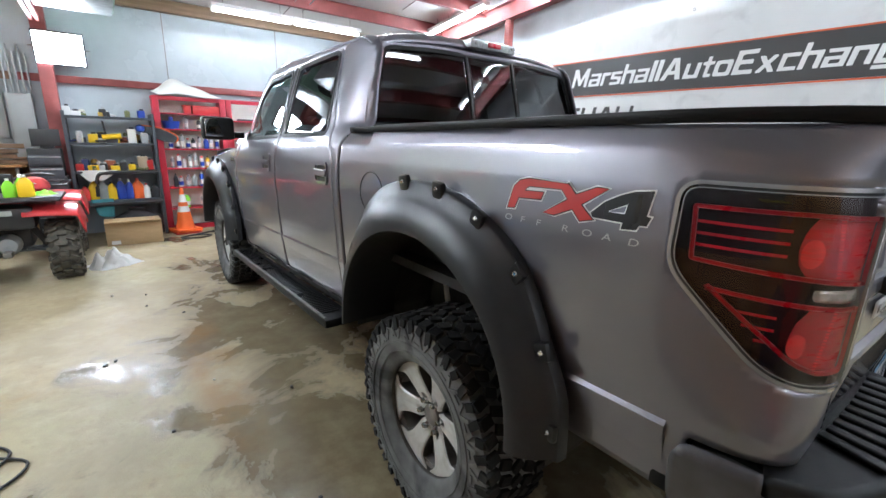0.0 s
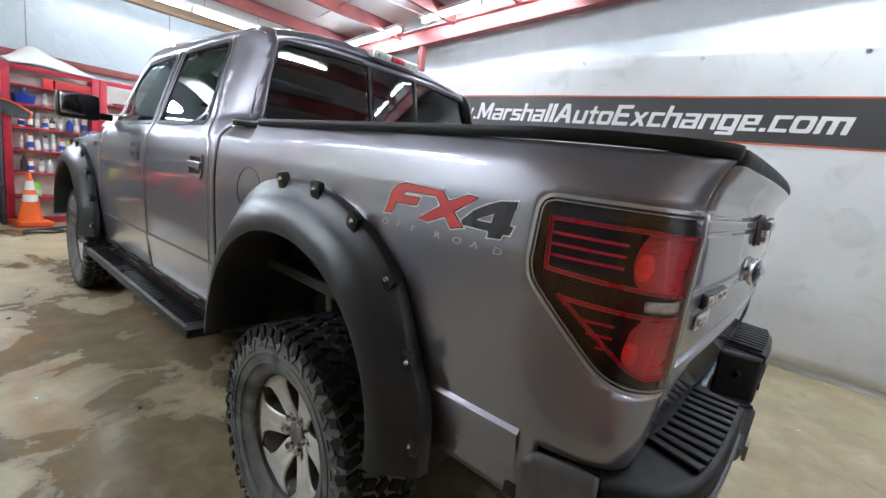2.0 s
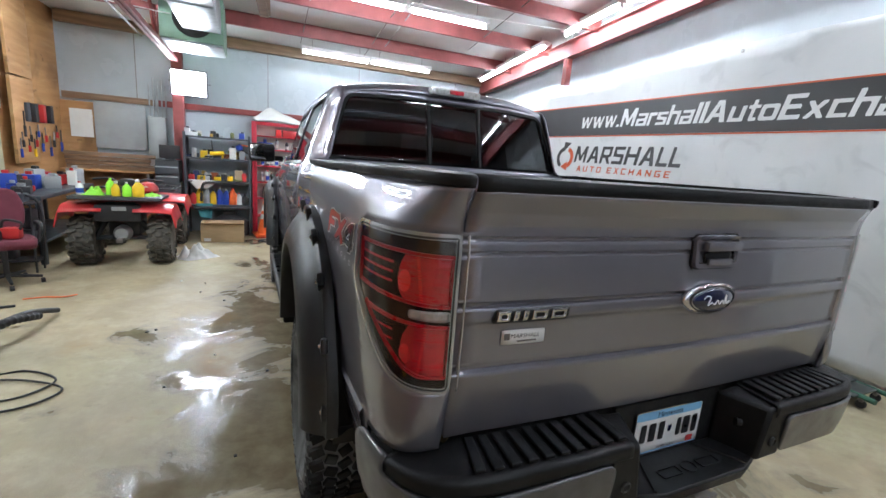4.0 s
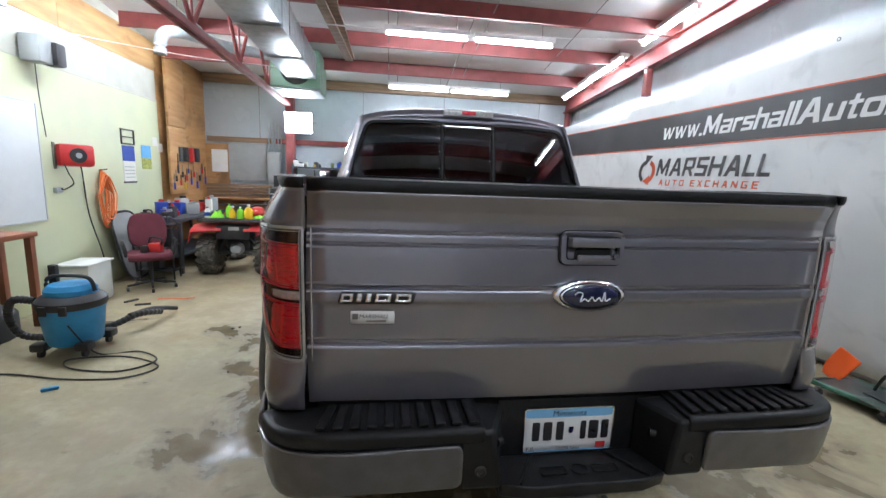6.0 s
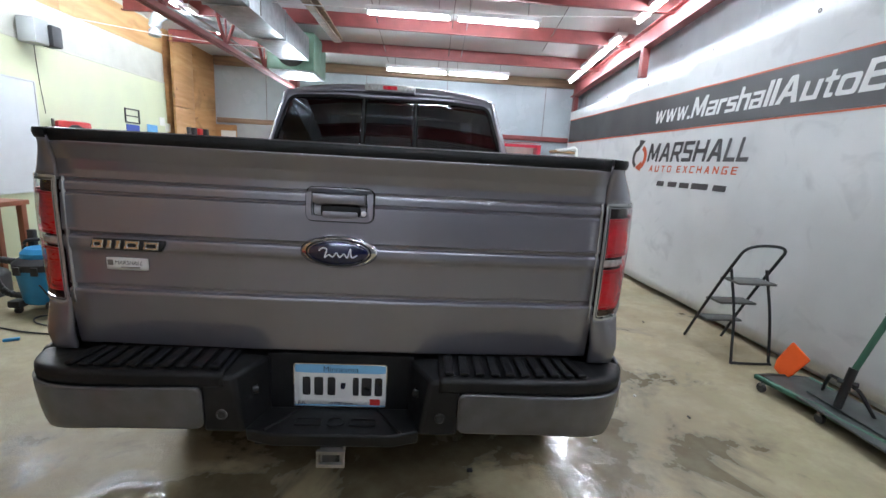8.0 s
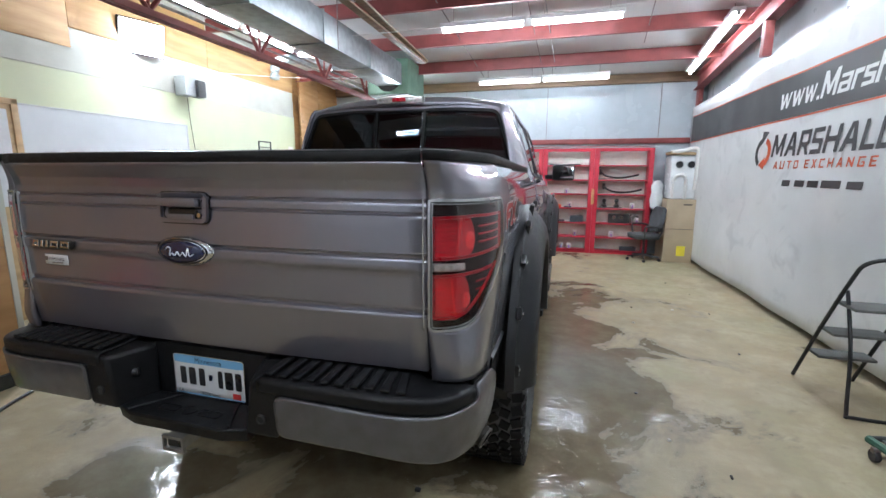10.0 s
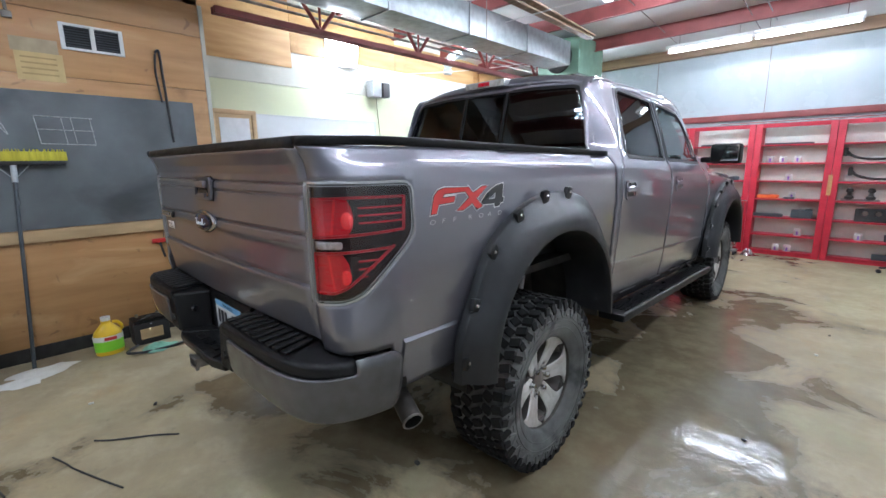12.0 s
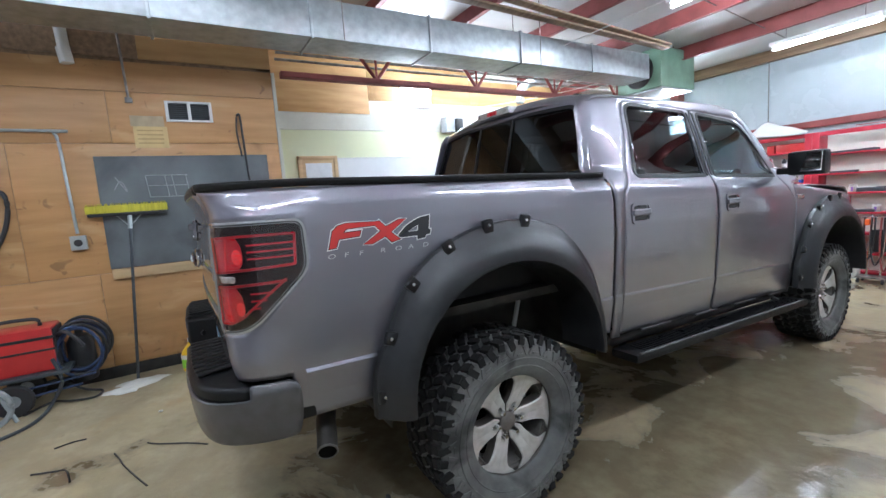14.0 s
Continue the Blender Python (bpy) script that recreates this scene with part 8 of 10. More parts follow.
LV = (0.06, 0.33, 0.61, 0.90, 1.18, 1.46, 1.74)
red_shelf(-1.24, -0.24, (0.35, 0.68, 0.98, 1.28, 1.58, 1.82), "red wooden shelf unit full of bottles")
red_shelf(-0.235, 0.72, LV, "red wooden shelf unit with a few parts")
red_shelf(0.725, 1.70, LV, "red wooden shelf unit, nearly empty, with small jars")
red_shelf(1.705, 2.76, LV, "red wooden shelf unit holding old car parts")


def bottle(at, h, r, body, cap, kind=0, label="", turn=0.0):
    t = thing("bottle", at, label, "bottle", "bottles")
    a = Vector(at)
    if kind == 0:
        part("body", lathe([(r * 0.94, 0.0), (r, 0.006), (r, h * 0.66), (r * 0.8, h * 0.76), (r * 0.36, h * 0.85), (r * 0.36, h * 0.9)], 16, "z", a), body, t)
        part("cap", lathe([(r * 0.42, h * 0.9), (r * 0.42, h), (r * 0.3, h)], 12, "z", a), cap, t)
    elif kind == 1:
        part("body", lathe([(r, 0.0), (r, h * 0.8), (r * 0.86, h * 0.85), (r * 0.86, h * 0.86)], 16, "z", a), body, t)
        part("cap", lathe([(r * 0.6, h * 0.86), (r * 0.6, h * 0.98), (r * 0.5, h)], 12, "z", a), cap, t)
    elif kind == 2:
        part("body", moved(lathe([(r * 0.95, 0.0), (r, 0.01), (r, h * 0.6), (r * 0.55, h * 0.8), (r * 0.3, h * 0.86), (r * 0.3, h * 0.9)], 16), Matrix.Translation(a) @ Matrix.Diagonal((1.25, 0.7, 1, 1))), body, t)
        part("cap", lathe([(r * 0.36, h * 0.9), (r * 0.36, h)], 12, "z", a), cap, t)
    else:
        part("body", moved(lathe([(r * 0.9, 0.0), (r, 0.01), (r * 0.95, h * 0.5), (r * 0.5, h * 0.68), (r * 0.28, h * 0.78)], 16), Matrix.Translation(a) @ Matrix.Diagonal((1.15, 0.7, 1, 1))), body, t)
        part("spray_head", box(a + Vector((0.01, -0.015, h * 0.88)), (0.028, 0.075, h * 0.16), 0.008), cap, t)
    if label and kind in (0, 1):
        part("paper_band", lathe([(r * 1.012, h * 0.15), (r * 1.012, h * 0.5)], 16, "z", a, False), PAPER if body is not WHITEP else DEEPBLUE, t)
    return t


BOTS = [(WHITEP, RED, "white plastic bottle with a coloured label"), (DARK, DARK, "dark plastic bottle with a paper label"), (GREYSTEEL, DARK, "grey spray can with a dark cap"), (DEEPBLUE, WHITEP, "blue plastic bottle with a white cap"),
        (RED, DARK, "red plastic bottle with a dark cap"), (YELLOW, DARK, "yellow plastic bottle with a dark cap"), (LIME, LIME, "lime green plastic bottle"), (GALV, WHITEP, "silver can with a white cap")]
rnd = random.Random(21)
for z, picks in ((1.82, None), (1.58, (3, 2, 1, 7)), (1.28, (0, 1, 2, 0, 1, 2, 3, 7, 0)), (0.98, (7, 0, 0, 2, 7, 0, 5, 7, 0)), (0.68, (1, 0, 2, 7, 3, 3, 4, 1)), (0.35, (6, 7, 6))):
    if not picks:
        continue
    n = len(picks)
    for i, k in enumerate(picks):
        b, c, lab = BOTS[k]
        x = -1.10 + 0.74 * (i + 0.5) / n + rnd.uniform(-0.01, 0.01)
        if z == 0.35:
            x = (-0.92, -0.68, -0.45)[i]
        h = rnd.uniform(0.15, 0.235) if z != 0.35 else rnd.uniform(0.16, 0.26)
        bottle((x, 6.90 + rnd.uniform(-0.04, 0.03), z), h, rnd.uniform(0.026, 0.036) if z != 0.35 else 0.045, b, c, rnd.choice((0, 1, 1, 2)), lab)
tray = thing("blue_tub", (-1.02, 6.88, 1.58), "shallow blue plastic tub on the shelf", "tub")
part("tub", lathe([(0.0, 0.004), (0.10, 0.004), (0.125, 0.11), (0.13, 0.12), (0.12, 0.118), (0.098, 0.012), (0.0, 0.012)], 24, "z", (-1.02, 6.90, 1.58)), DEEPBLUE, tray)
for k, (x, w) in enumerate(((-0.78, 0.10), (-0.50, 0.42))):
    bx = thing("red_case", (x, 6.92, 1.82), "flat red metal case on the top shelf", "case", "red cases")
    part("case", box((x, 6.92, 1.82 + 0.055), (w, 0.18, 0.11), 0.008), RED, bx)
    part("lid", box((x, 6.92, 1.82 + 0.118), (w + 0.006, 0.19, 0.016), 0.004), RED, bx)
fs = thing("foam_sheet", (-0.78, 6.9, 2.06), "curled white foam sheet on top of the shelf", "foam sheet")
tent = lambda u: 2.09 + 0.23 * math.exp(-((u + 0.92) / 0.20) ** 2) + 0.10 * math.exp(-((u + 0.60) / 0.22) ** 2)
part("sheet", patch(lambda u, v: (u, 7.03 - 0.30 * v, tent(u) + (2.068 - tent(u)) * v ** 1.4 + 0.008 * math.sin(9 * u + 3 * v)), [(-1.22, 0.15), (-1.0, 0.0), (-0.35, 0.25), (-0.30, 1.0), (-1.16, 0.95)], (), 0.04), FOAM, fs, thick=0.012)

# small jars, parts and tools on the other units
for x, z in ((0.94, 1.46), (1.10, 1.46), (1.28, 1.46), (1.20, 1.18), (1.27, 0.90), (1.40, 0.33), (1.15, 0.06), (1.30, 0.06), (2.1, 0.33), (2.45, 0.90), (2.55, 0.61), (0.45, 0.90), (0.2, 1.18)):
    t = thing("small_jar", (x, 6.92, z), "small clear jar with a label on the shelf", "jar", "small jars")
    part("jar", lathe([(0.045, 0.0), (0.048, 0.005), (0.048, 0.075), (0.04, 0.085)], 16, "z", (x, 6.92, z)), mat("milky_jar", (0.58, 0.58, 0.55), 0.3, var=0.1, bump=0) if "milky_jar" not in bpy.data.materials else bpy.data.materials["milky_jar"], t)
    part("lid", lathe([(0.044, 0.085), (0.044, 0.105), (0.0, 0.106)], 16, "z", (x, 6.92, z)), WHITEP, t)
    part("label", span_box((x - 0.012, 6.870, z + 0.015), (x + 0.012, 6.873, z + 0.07)), mat("violet_print", (0.25, 0.12, 0.45), 0.6, bump=0) if "violet_print" not in bpy.data.materials else bpy.data.materials["violet_print"], t)
for i, (x, z) in enumerate(((2.12, 1.46), (2.20, 1.18))):
    t = thing("leaf_bracket", (x, 6.9, z), "curved dark rusty bumper bracket on the shelf", "car part", "rusty brackets")
    for k in range(2 - i * 0):
        part("blade", tube([(x - 0.30, 6.90 + 0.04 * k, z + 0.17 - 0.03 * k), (x - 0.22, 6.88 + 0.04 * k, z + 0.09), (x - 0.05, 6.86 + 0.04 * k, z + 0.045), (x + 0.18, 6.86 + 0.04 * k, z + 0.05), (x + 0.40, 6.88 + 0.04 * k, z + 0.10)], 0.030 - 0.008 * k, 8, 6, flat=0.6), UNDER, t)
    part("end_plate", box((x - 0.30, 6.88, z + 0.15), (0.05, 0.05, 0.12), 0.01), UNDER, t)
mot = thing("pump_pair", (2.03, 6.9, 0.90), "two small old pumps on a bracket", "car part")
part("base", box((2.05, 6.9, 0.92), (0.42, 0.08, 0.03), 0.008), STEEL, mot)
for x in (1.93, 2.16):
    part("pump", lathe([(0.05, 0.0), (0.055, 0.04), (0.03, 0.06), (0.025, 0.10), (0.045, 0.12), (0.03, 0.16), (0.0, 0.165)], 18, "z", (x, 6.9, 0.925)), UNDER, mot)
dsh = thing("dash_panel", (2.3, 6.9, 0.61), "old brown dashboard panel with round holes", "car part")
HOLES = [[(x + 0.035 * math.cos(a), 0.73 + 0.035 * math.sin(a)) for a in np.linspace(0, 6.28, 16, endpoint=False)] for x in (2.13, 2.27)]
part("panel", patch(lambda u, v: (u, 6.86 + 0.2 * (v - 0.61), v), rounded([(2.02, 0.612), (2.42, 0.612), (2.42, 0.80), (2.02, 0.80)], 0.02), HOLES, 0.012, flip=False), UNDER, dsh, thick=0.012)
cal2 = thing("brake_caliper", (2.52, 6.9, 0.61), "rusty C-shaped caliper on the shelf", "car part")
part("caliper", tube([(2.52 + 0.07 * math.cos(a), 6.9, 0.70 + 0.075 * math.sin(a)) for a in np.linspace(0.6, 5.2, 10)], 0.025, 8, 4), STEEL, cal2)
org = thing("orange_cloth", (0.95, 6.9, 0.90), "folded bright orange safety cloth on the shelf", "cloth")
part("cloth", box((0.97, 6.9, 0.93), (0.28, 0.2, 0.055), 0.02), ORANGE, org)
for x, z, w, h, lab in ((0.98, 0.61, 0.42, 0.045, "dark flat tool on the shelf"), (1.42, 0.61, 0.26, 0.13, "dark box of parts on the shelf"), (1.15, 1.74, 0.6, 0.025, "long thin bar on the shelf"), (0.20, 1.74, 0.5, 0.03, "black wiper blades on the shelf"), (0.40, 1.18, 0.3, 0.06, "pile of dark parts on the shelf"), (0.1, 1.46, 0.3, 0.03, "flat dark tool on the shelf"), (0.3, 0.90, 0.3, 0.04, "flat dark tool on the shelf"), (2.42, 0.06, 0.3, 0.09, "grey folded tarp on the bottom shelf"), (1.24, 0.90, 0.14, 0.03, "small pliers on the shelf")):
    t = thing("shelf_item", (x, 6.9, z), lab, "tool", "things on the shelves")
    part("body", box((x, 6.9, z + h / 2), (w, 0.12, h), min(0.012, h * 0.4)), DARKSTEEL, t)
    part("end", box((x + w * 0.3, 6.9, z + h * 0.7), (w * 0.3, 0.08, h * 0.8), min(0.01, h * 0.3)), DARK, t)
for k, (y, z, r, m, lab) in enumerate(((6.86, 2.075, 0.012, GALV, "long steel bar lying on the shelves"), (6.93, 2.085, 0.022, REDSTEEL, "long red pipe lying on the shelves"), (6.98, 2.075, 0.013, DARK, "long dark pipe lying on the shelves"))):
    t = thing("long_pipe", (1.5, y, 2.06), lab, "pipe", "pipes on the shelves")
    part("pipe", rod((-0.1 + 0.3 * k, y, z), (2.82 - 0.05 * k, y, z), r, 10), m, t)
jk = thing("detailing_cart", (0.56, 6.45, 0.0), "small chrome wheeled cart hung with hoses and straps", "cart")
part("base_plate", box((0.56, 6.45, 0.075), (0.30, 0.22, 0.02), 0.006), STEEL, jk)
for x, y in ((0.44, 6.36), (0.68, 6.36), (0.44, 6.54), (0.68, 6.54)):
    part("wheel", lathe([(0.0, -0.012), (0.03, -0.012), (0.033, 0.0), (0.03, 0.012), (0.0, 0.012)], 14, "x", (x, y, 0.033)), DARK, jk)
for x, lean in ((0.50, 0.03), (0.63, 0.05)):
    part("post", rod((x, 6.45, 0.08), (x + lean, 6.47, 0.90), 0.012, 10), CHROME, jk, "chrome post")
part("crossbar", rod((0.42, 6.47, 0.86), (0.76, 6.47, 0.88), 0.010, 8), CHROME, jk)
for i, (x, w, d, m) in enumerate(((0.52, 0.05, 0.55, DARK), (0.60, 0.06, 0.62, DARK), (0.68, 0.05, 0.70, REDSTEEL))):
    part("hose_loop", tube([(x - w, 6.43, 0.86), (x - w * 1.1, 6.42, 0.86 - d * 0.6), (x - w * 0.3, 6.42, 0.86 - d), (x + w * 0.8, 6.42, 0.86 - d * 0.7), (x + w, 6.43, 0.86)], 0.011, 8, 6), m, jk)
part("bag", box((0.60, 6.50, 0.55), (0.16, 0.08, 0.30), 0.03), DARK, jk)
part("spray_head", box((0.50, 6.42, 0.80), (0.05, 0.06, 0.08), 0.015), ORANGE, jk, "orange spray head")
foil = thing("foil_scrap", (0.86, 6.55, 0.0), "crumpled shiny foil on the floor by the shelves", "foil")
fv, ff = crumple(0.86, 6.55, 0.13, 0.10, 31, 0.7, 26)
part("foil", (fv, ff), CHROME, foil)
stick = thing("wooden_strip", (1.70, 6.77, 0.98), "pale wooden strip fixed to the shelf upright", "wood strip")
part("strip", span_box((1.675, 6.765, 0.98), (1.725, 6.778, 1.28), 0.003), PLYPALE, stick)
wj = thing("white_jug", (0.28, 6.7, 0.0), "translucent white jug on the floor", "jug")
part("body", moved(jug_body(0.09, 0.30), Matrix.Translation((0.28, 6.7, 0))), bpy.data.materials["milky_plastic"], wj)
part("cap", rod((0.28, 6.7, 0.295), (0.28, 6.7, 0.32), 0.03, 14), WHITEP, wj)
for i, k in enumerate((6, 5, 0, 2)):
    bottle((0.12 + 0.1 * i, 6.9, 0.33), 0.2, 0.035, BOTS[k][0], BOTS[k][1], 1, BOTS[k][2])

# furnace cabinet, wrapped goods, office chair in the corner
fur = thing("furnace_cabinet", (3.17, 6.55, 0.0), "tan sheet-metal furnace cabinet with a yellow sticker", "furnace")
part("casing", span_box((2.93, 6.25, 0.0), (3.41, 6.95, 1.13), 0.012), TAN, fur)
part("door_seam", span_box((2.95, 6.243, 0.60), (3.39, 6.252, 0.607)), DARK, fur)
part("badge", span_box((3.20, 6.243, 1.03), (3.34, 6.25, 1.05)), DARK, fur)
part("sticker", span_box((3.15, 6.242, 0.12), (3.29, 6.249, 0.30)), mat("sticker_yellow", (0.85, 0.72, 0.05), 0.5, bump=0), fur, "yellow sticker")
wrp = thing("wrapped_appliance", (3.2, 6.6, 1.13), "unit wrapped in clear plastic with two dark ports", "appliance")
part("body", box((3.18, 6.62, 1.52), (0.44, 0.50, 0.78), 0.06), POLY, wrp)
for x in (3.10, 3.29):
    part("port", rod((x, 6.38, 1.74), (x, 6.345, 1.74), 0.055, 20), DARK, wrp, "dark round port")
    part("port_rim", tube([(x + 0.06 * math.cos(a), 6.355, 1.74 + 0.06 * math.sin(a)) for a in np.linspace(0, 6.28, 14, endpoint=False)], 0.008, 6, 2, True), GALV, wrp)
part("white_pipe", tube([(3.02, 6.36, 1.14), (3.02, 6.34, 1.45), (3.08, 6.34, 1.55), (3.18, 6.34, 1.55), (3.22, 6.34, 1.45), (3.22, 6.36, 1.14)], 0.028, 10, 5), WHITEP, wrp)
sk = thing("torn_cardboard", (3.2, 6.6, 1.91), "torn cardboard and paper on top of the unit", "cardboard")
part("cardboard", box((3.14, 6.55, 1.935), (0.40, 0.45, 0.05), 0.008, Matrix.Rotation(0.05, 3, "Y")), CARD, sk)
part("paper", tube([(2.95, 6.36, 1.95), (3.15, 6.34, 1.98), (3.35, 6.33, 2.0), (3.38, 6.34, 1.7), (3.37, 6.35, 1.3)], 0.035, 8, 5, flat=1.0), FOAM, sk)
mesh_bag = thing("plastic_bundle", (2.86, 6.75, 0.9), "crumpled clear plastic bundle by the shelf", "plastic")
part("bundle", moved(lathe([(0.05, 0.0), (0.13, 0.06), (0.15, 0.2), (0.12, 0.34), (0.14, 0.46), (0.06, 0.55), (0.0, 0.56)], 14), Matrix.Translation((2.84, 6.72, 0.90)) @ Matrix.Diagonal((0.8, 0.6, 1, 1))), POLY, mesh_bag)
part("tie", rod((2.80, 6.80, 1.4), (2.76, 6.9, 1.5), 0.01, 6), WHITEP, mesh_bag)
office_chair((2.62, 6.34, 0.0), 104, GREYCLOTH, "dark grey cloth office chair in the corner")

# west end: black rack, tool chest, boxes, cone, cabinets
rack = thing("black_rack", (-1.74, 6.85, 0.0), "black steel rack crowded with workshop goods", "rack")
for x in (-2.28, -1.28):
    for y in (6.62, 7.02):
        part("post", span_box((x - 0.02, y - 0.02, 0.0), (x + 0.02, y + 0.02, 1.78), 0.004), DARKSTEEL, rack)
for z in (0.55, 0.97, 1.36, 1.72):
    part("deck", span_box((-2.30, 6.60, z - 0.03), (-1.26, 7.04, z), 0.004), DARKSTEEL, rack)
rnd = random.Random(8)
stock = [(0.97, -2.2, 0.1, RED, "red box"), (0.97, -2.05, 0.08, YELLOW, "yellow tool"), (0.97, -1.93, 0.1, DARK, "dark tool"), (0.97, -1.8, 0.07, YELLOW, "yellow clamp"), (0.97, -1.70, 0.12, DARK, "dark can"), (0.97, -1.60, 0.09, YELLOW, "yellow box"), (0.97, -1.46, 0.20, TAN, "tan carton"), (0.97, -1.38, 0.15, RED, "red can"),
         (1.36, -2.0, 0.12, YELLOW, "yellow polisher"), (1.36, -1.9, 0.06, WHITEP, "white part"), (1.36, -1.75, 0.06, YELLOW, "yellow tape"), (1.36, -1.55, 0.20, PAPER, "pale clipboard"), (1.36, -1.40, 0.15, GREYSTEEL, "grey box"),
         (1.72, -2.15, 0.06, WHITEP, "white roll"), (1.72, -1.85, 0.10, DARK, "dark case"), (1.72, -1.40, 0.10, DEEPBLUE, "blue tub"), (1.72, -2.24, 0.12, WHITEP, "white bottle")]
for z, x, h, m, lab in stock:
    t = thing("rack_item", (x, 6.78, z), lab + " standing on the black rack", "tool", "things on the rack")
    w = rnd.uniform(0.08, 0.13)
    part("body", box((x, 6.74, z + h / 2), (w, 0.12, h), 0.012, None), m, t)
    part("top", box((x + 0.01, 6.74, z + h + 0.012), (w * 0.5, 0.07, 0.024), 0.006), DARK if m is not DARK else GREYSTEEL, t)
MUTED = [mat("rack_goods_" + w, c, 0.5, var=0.25, scale=30, bump=0.1) for w, c in (("ochre", (0.42, 0.27, 0.06)), ("slate", (0.10, 0.11, 0.13)), ("cream", (0.55, 0.52, 0.44)), ("rust", (0.32, 0.09, 0.04)), ("navy", (0.04, 0.06, 0.16)), ("olive", (0.15, 0.17, 0.06)), ("silver", (0.5, 0.5, 0.5)), ("black", (0.02, 0.02, 0.022)))]
WORDS = ("ochre plastic", "slate grey", "cream cardboard", "rusty steel", "navy blue", "olive green", "silvery metal", "black rubber")
for i in range(44):
    z = (0.97, 0.97, 1.36, 1.36, 1.72)[i % 5]
    x, y, k = rnd.uniform(-2.22, -1.33), rnd.uniform(6.66, 6.98), rnd.randrange(8)
    h, w = rnd.uniform(0.03, 0.17), rnd.uniform(0.03, 0.09)
    t = thing("rack_item", (x, y, z), WORDS[k] + " workshop item lying on the black rack", "tool", "things on the rack")
    if i % 3 == 0:
        part("can", lathe([(w * 0.5, 0.0), (w * 0.5, h * 0.85), (w * 0.36, h * 0.95), (w * 0.36, h), (0.0, h)], 14, "z", (x, y, z)), MUTED[k], t)
    elif i % 3 == 1:
        part("box", box((x, y, z + h / 2), (w * 1.6, w, h), 0.006, Matrix.Rotation(rnd.uniform(-0.6, 0.6), 3, "Z")), MUTED[k], t)
        part("lid", box((x, y, z + h + 0.006), (w * 0.9, w * 0.8, 0.012), 0.004, Matrix.Rotation(rnd.uniform(-0.6, 0.6), 3, "Z")), MUTED[(k + 3) % 8], t)
    else:
        a = rnd.uniform(0, 3.14)
        part("handle", tube([(x - 0.09 * math.cos(a), y - 0.04 * math.sin(a), z + 0.016), (x, y, z + 0.03), (x + 0.10 * math.cos(a), y + 0.04 * math.sin(a), z + 0.02)], 0.014, 8, 4), MUTED[k], t)
        part("head", box((x + 0.10 * math.cos(a), y + 0.04 * math.sin(a), z + 0.035), (0.05, 0.05, 0.07), 0.01), MUTED[(k + 5) % 8], t)
for i, (k, h, r) in enumerate(((4, 0.22, 0.05), (5, 0.3, 0.05), (7, 0.30, 0.05), (5, 0.26, 0.05), (3, 0.30, 0.05), (3, 0.28, 0.05), (0, 0.3, 0.06), (0, 0.22, 0.04), (1, 0.2, 0.05))):
    body = ORANGE if i == 6 else BOTS[k][0]
    bottle((-2.19 + 0.104 * i, 6.74, 0.55), h, r, body, BOTS[k][1], 2, "amber fluid jug on the rack" if i == 6 else BOTS[k][2])
x = -1.8
t = thing("polisher", (x, 6.70, 1.36), "hand polisher hanging in the rack", "tool")
part("head", rod((x - 0.1, 6.60, 1.44), (x + 0.12, 6.60, 1.46), 0.035, 12), YELLOW, t)
part("disc", rod((x - 0.12, 6.60, 1.40), (x - 0.12, 6.60, 1.37), 0.06, 16), DARK, t)
part("grip", rod((x - 0.05, 6.60, 1.46), (x - 0.07, 6.62, 1.66), 0.012, 8), DARK, t)
wh = thing("white_cloth", (-2.08, 6.62, 0.97), "white cloth draped over the rack edge", "cloth")
part("cloth", patch(lambda u, v: (u, 6.585 - 0.02 * math.sin(12 * u) - 0.01 * v, 0.985 - 0.2 * v * (1 + 0.25 * math.sin(7 * u))), [(-2.24, 0.0), (-1.78, 0.0), (-1.95, 0.9), (-2.12, 1.0)], (), 0.03, flip=True), FOAM, wh, thick=0.006)
rail = thing("bumper_cover", (-1.62, 6.5, 0.55), "black curved bumper cover leaning in the rack", "car part")
part("bar", tube([(-2.05, 6.56, 0.62), (-2.02, 6.54, 0.90), (-1.90, 6.53, 0.95), (-1.62, 6.52, 0.955), (-1.30, 6.54, 0.95)], 0.022, 8, 6), DARK, rail)
part("bar", tube([(-2.15, 6.55, 0.50), (-1.7, 6.52, 0.52), (-1.28, 6.54, 0.52)], 0.030, 8, 6), DARK, rail)
tl = thing("teal_cloth", (-2.02, 6.46, 0.55), "teal cloth hanging from the rack", "cloth")
part("cloth", patch(lambda u, v: (u, 6.57 - 0.015 * math.sin(20 * u), 0.58 - 0.22 * v * (1 + 0.3 * math.sin(9 * u))), [(-2.14, 0.0), (-1.88, 0.0), (-1.90, 0.9), (-2.08, 1.0)], (), 0.025, flip=True), TEAL, tl, thick=0.008)
cb = thing("cardboard_box", (-1.70, 6.15, 0.0), "plain brown cardboard box on the floor", "box")
part("carton", span_box((-2.03, 6.02, 0.0), (-1.38, 6.40, 0.32), 0.008), CARD, cb)
part("flap", box((-1.70, 6.00, 0.315), (0.63, 0.10, 0.006), 0, Matrix.Rotation(radians(-25), 3, "X")), CARD, cb)
part("label", span_box((-1.98, 6.014, 0.02), (-1.88, 6.019, 0.07)), PAPER, cb)
db = thing("dark_goods", (-1.65, 6.6, 0.0), "dark bundle on the floor under the rack", "goods")
